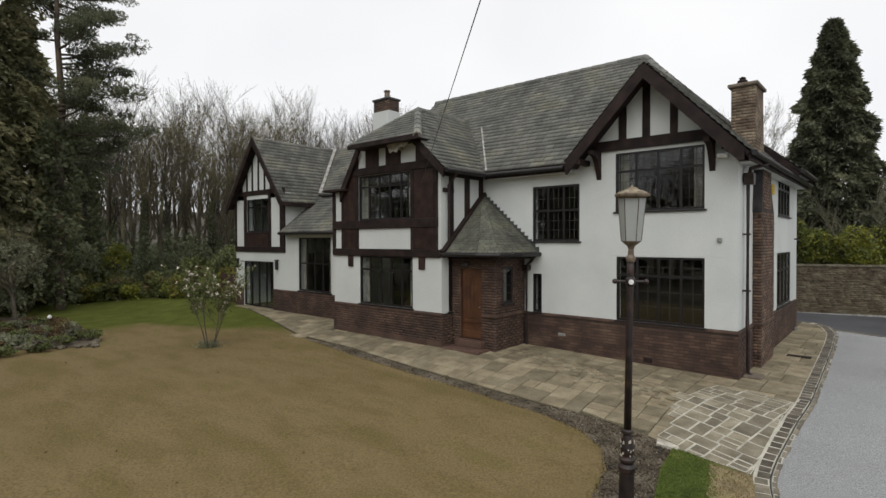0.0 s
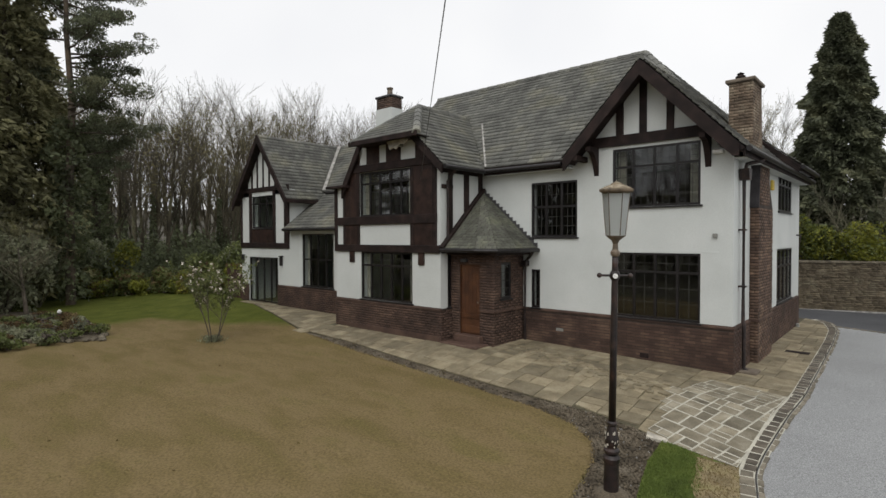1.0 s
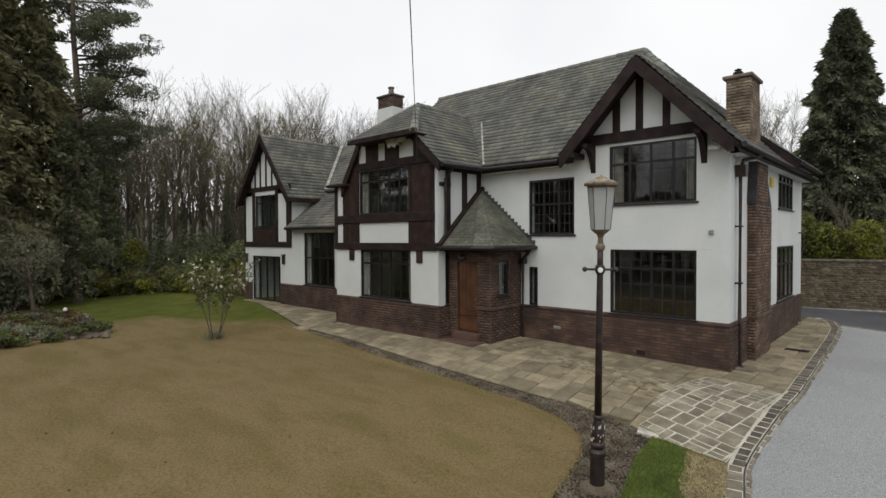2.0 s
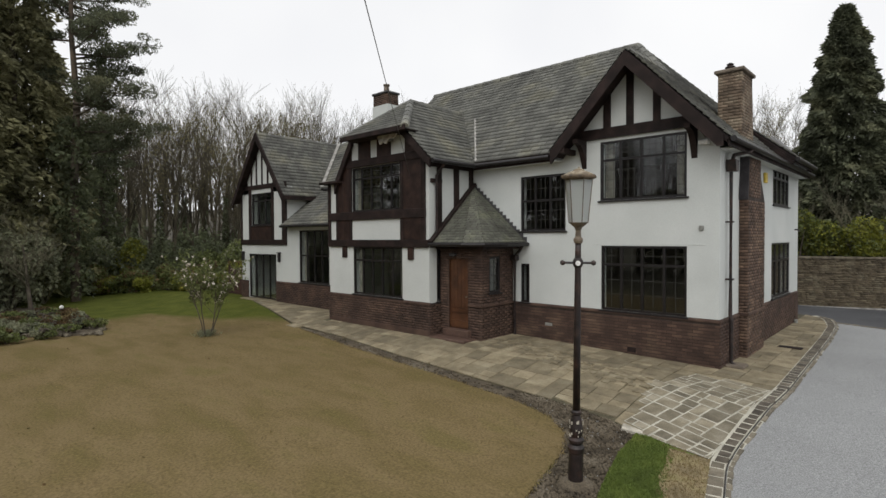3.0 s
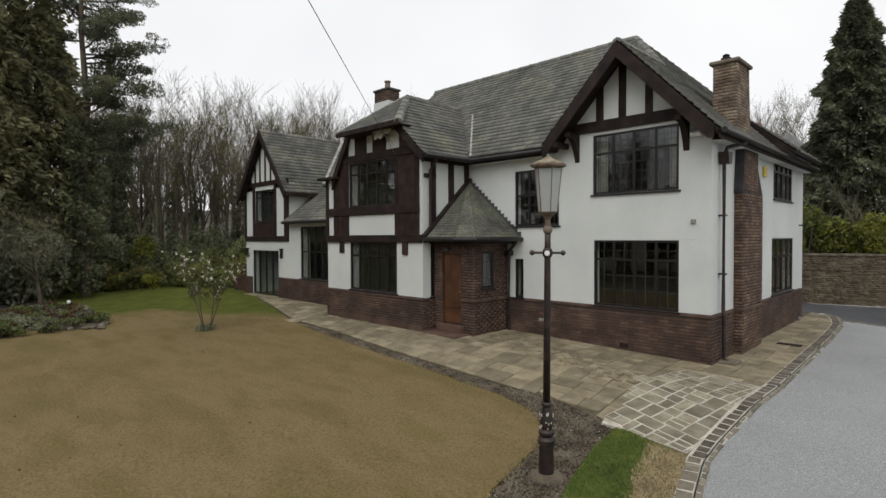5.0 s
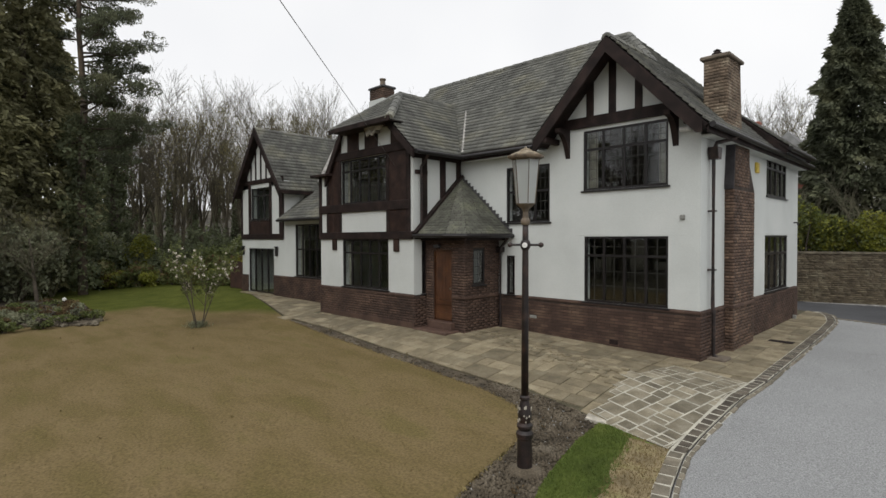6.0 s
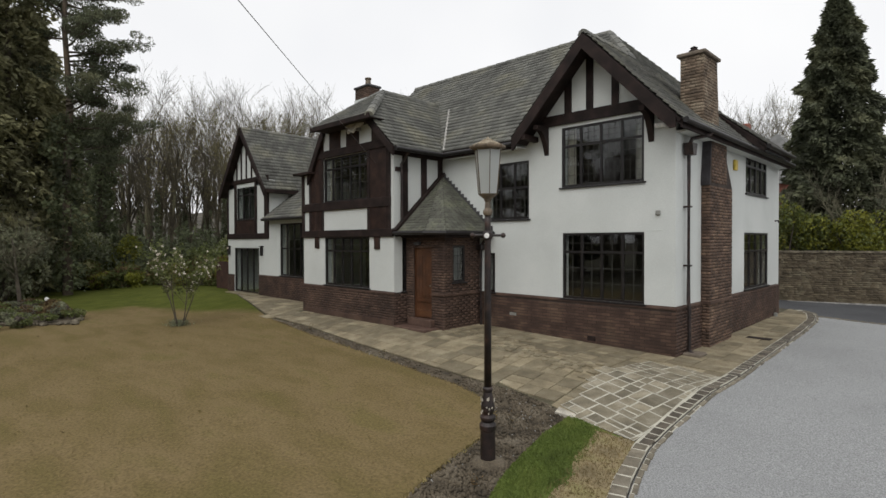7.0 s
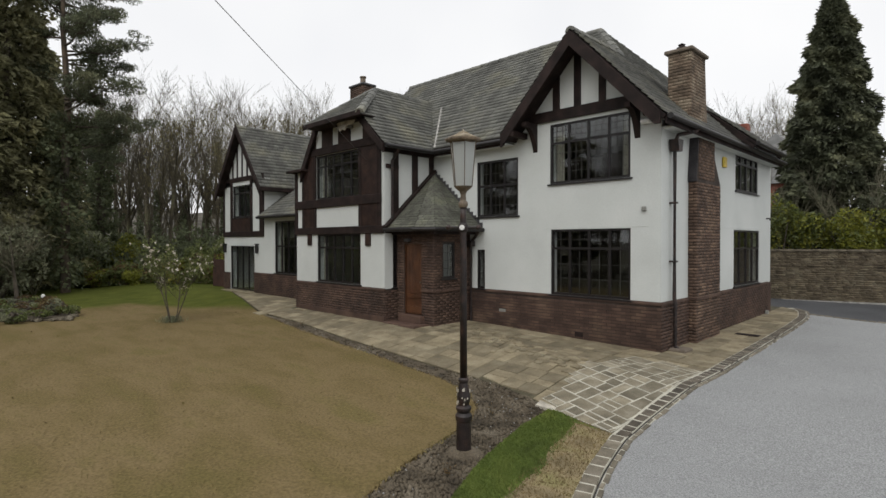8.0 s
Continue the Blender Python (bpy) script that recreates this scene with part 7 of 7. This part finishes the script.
tagged(raw_mesh("soil_clods", verts, faces, SOIL, None, 3), "small clods and stones scattered over the soil bed", "soil", kind="stuff")
tagged(raw_mesh("pale_pebbles", pebv, pebf, MORTARWHITE, None, 3), "pale pebbles scattered over the soil bed", "pebbles", kind="stuff")
# grass blades on the near strip and along the lawn's cut edge
STRIP = BED_RIGHT + [(6.0, -16)] + KERB[:6] + [(1.12, -4.37)]
gp, gb = [], []
ys_ = [-4.35 - 0.25 * i for i in range(27)]
worn = [(float(np.interp(y, [-10.9, -9.5, -6.8, -5.8, -4.3], [2.7, 2.2, 1.17, 0.93, 0.5])) + 0.03 * math.sin(y * 5) + rs_.uniform(-0.04, 0.04), y) for y in ys_]
tagged(patch("worn_edge", worn[::-1] + [(kerb_x(y) - 0.01, y) for y in ys_], WORN, 0.018, 0.0, 0.25, strip), label="worn straw-coloured edge of the grass")
while len(gp) < 22000:
    x, y = rs_.uniform(-0.1, 2.9), rs_.uniform(-10.5, -4.1)
    if not inside((x, y), STRIP):
        continue
    lim = float(np.interp(y, [-9.5, -6.8, -5.8, -4.3], [2.2, 1.17, 0.93, 0.5])) + 0.03 * math.sin(y * 5) + rs_.uniform(-0.10, 0.10)
    if x < lim or rs_.random() < 0.3:
        (gp if x < lim else gb).append((x, y, gz(x, y) + 0.025))
for nm, pp, mt in (("grass_blades", gp, GRASS), ("worn_grass", gb, TURFBLADE)):
    v, f = leaf_quads(np.array(pp), 0.05, NPR, 1.6, 0.18)
    tagged(raw_mesh(nm, v, f, mt), "short grass blades beside the kerb" if mt is GRASS else "worn straw-coloured grass beside the kerb", "grass", kind="stuff")
# loose cobbles where the old paving is broken
for i in range(150):
    t = rs_.random()
    x, y = -5.0 + 4.4 * t + rs_.gauss(0, 0.35), -1.0 - 1.25 * t + rs_.gauss(0, 0.22)
    if y > -0.15 or inside((x, y), JOINTED):
        continue
    w_, h_ = rs_.uniform(0.05, 0.12), rs_.uniform(0.04, 0.08)
    a_ = rs_.uniform(-0.4, 0.4)
    poly = [(x + dx * math.cos(a_) - dy * math.sin(a_), y + dx * math.sin(a_) + dy * math.cos(a_)) for dx, dy in ((-w_, -h_), (w_, -h_), (w_ * 0.8, h_), (-w_ * 0.9, h_))]
    flag(poly, FLAG, 0.018 + rs_.uniform(0, 0.012), 0.0, "cobble")
# cut turf: short dry and green blades over the near lawn and along its edge
LAWN_POLY = LAWN_EDGE + [(-33, -16), (-20, -3), (-12.56, -3.0)]
near, edge = [], []
while len(near) < 22000:
    x, y = 1.0 - 15 * rs_.random() ** 1.3, -3.2 - 8.5 * rs_.random()
    if inside((x, y), LAWN_POLY):
        near.append((x, y, gz(x, y) + 0.008))
for (ax, ay), (bx_, by_) in zip(LAWN_EDGE[:-2], LAWN_EDGE[1:-1]):
    L = math.hypot(bx_ - ax, by_ - ay)
    for i in range(int(L * 130)):
        t = rs_.random()
        x, y = ax + (bx_ - ax) * t + rs_.gauss(0, 0.03), ay + (by_ - ay) * t + rs_.gauss(0, 0.03)
        edge.append((x, y, gz(x, y) - 0.005))
v, f = leaf_quads(np.array(near), 0.036, NPR, 0.9, 0.16)
tagged(raw_mesh("turf_blades", v, f, TURFBLADE), "short dry brown grass blades on the lawn", "grass", kind="stuff")
v, f = leaf_quads(np.array(edge), 0.07, NPR, 0.9, 0.2)
tagged(raw_mesh("turf_edge", v, f, TURFBLADE), "ragged dry grass along the lawn edge", "grass", kind="stuff")
# a flat slab that marks the start of the soil bed
flag([(-12.75, -3.14), (-12.10, -3.20), (-12.02, -2.96), (-12.62, -2.88)], FLAG, 0.016, 0.0, "edging_slab")
# fallen leaves on the lawn and soil
fallen = []
while len(fallen) < 26:
    x, y = rs_.uniform(-15, 1.2), rs_.uniform(-11.5, -3.1)
    if inside((x, y), LAWN_POLY) or inside((x, y), BED):
        fallen.append((x, y, gz(x, y) + 0.012))
v, f = leaf_quads(np.array(fallen), 0.055, NPR, 0.0, 0.6)
tagged(raw_mesh("fallen_leaves", v, f, LEAFDRY), "dry brown leaves scattered over lawn and soil", "leaves", kind="stuff")
# dry sprigs left in the soil bed
for x, y, h in ((-0.62, -4.95, 0.24), (-9.2, -3.30, 0.20), (-5.4, -3.68, 0.16), (0.30, -6.9, 0.20)):
    sprig = tagged(empty("dry_sprig", (x, y, gz(x, y) - 0.035)), "small dry brown plant stalks in bare soil", "plant")
    segs = []
    for k in range(9):
        an, lean = rs_.uniform(0, 6.28), rs_.uniform(0.1, 0.5)
        q = Vector((math.cos(an) * lean * h, math.sin(an) * lean * h, h * rs_.uniform(0.6, 1.0)))
        segs += [(0, 0, -0.02, 0.004, *(q * 0.5), 0.003), (*(q * 0.5), 0.003, *q, 0.002)]
    v, f = tubes(segs, 4)
    tagged(raw_mesh("stalk", v, f, TWIG, sprig), kind="stuff")
    foliage("dry_leaf", np.array([sg[4:7] for sg in segs]) + NPR.normal(0, 0.02, (len(segs), 3)), 0.045, LEAFDRY, sprig, 0.5, 0.5)
# single bricks of the front plinth
loose_bricks(pl_main, (-5.5, 0.010, 0), (1, 0, 0), 5.52, 0.0, PL - 0.05)
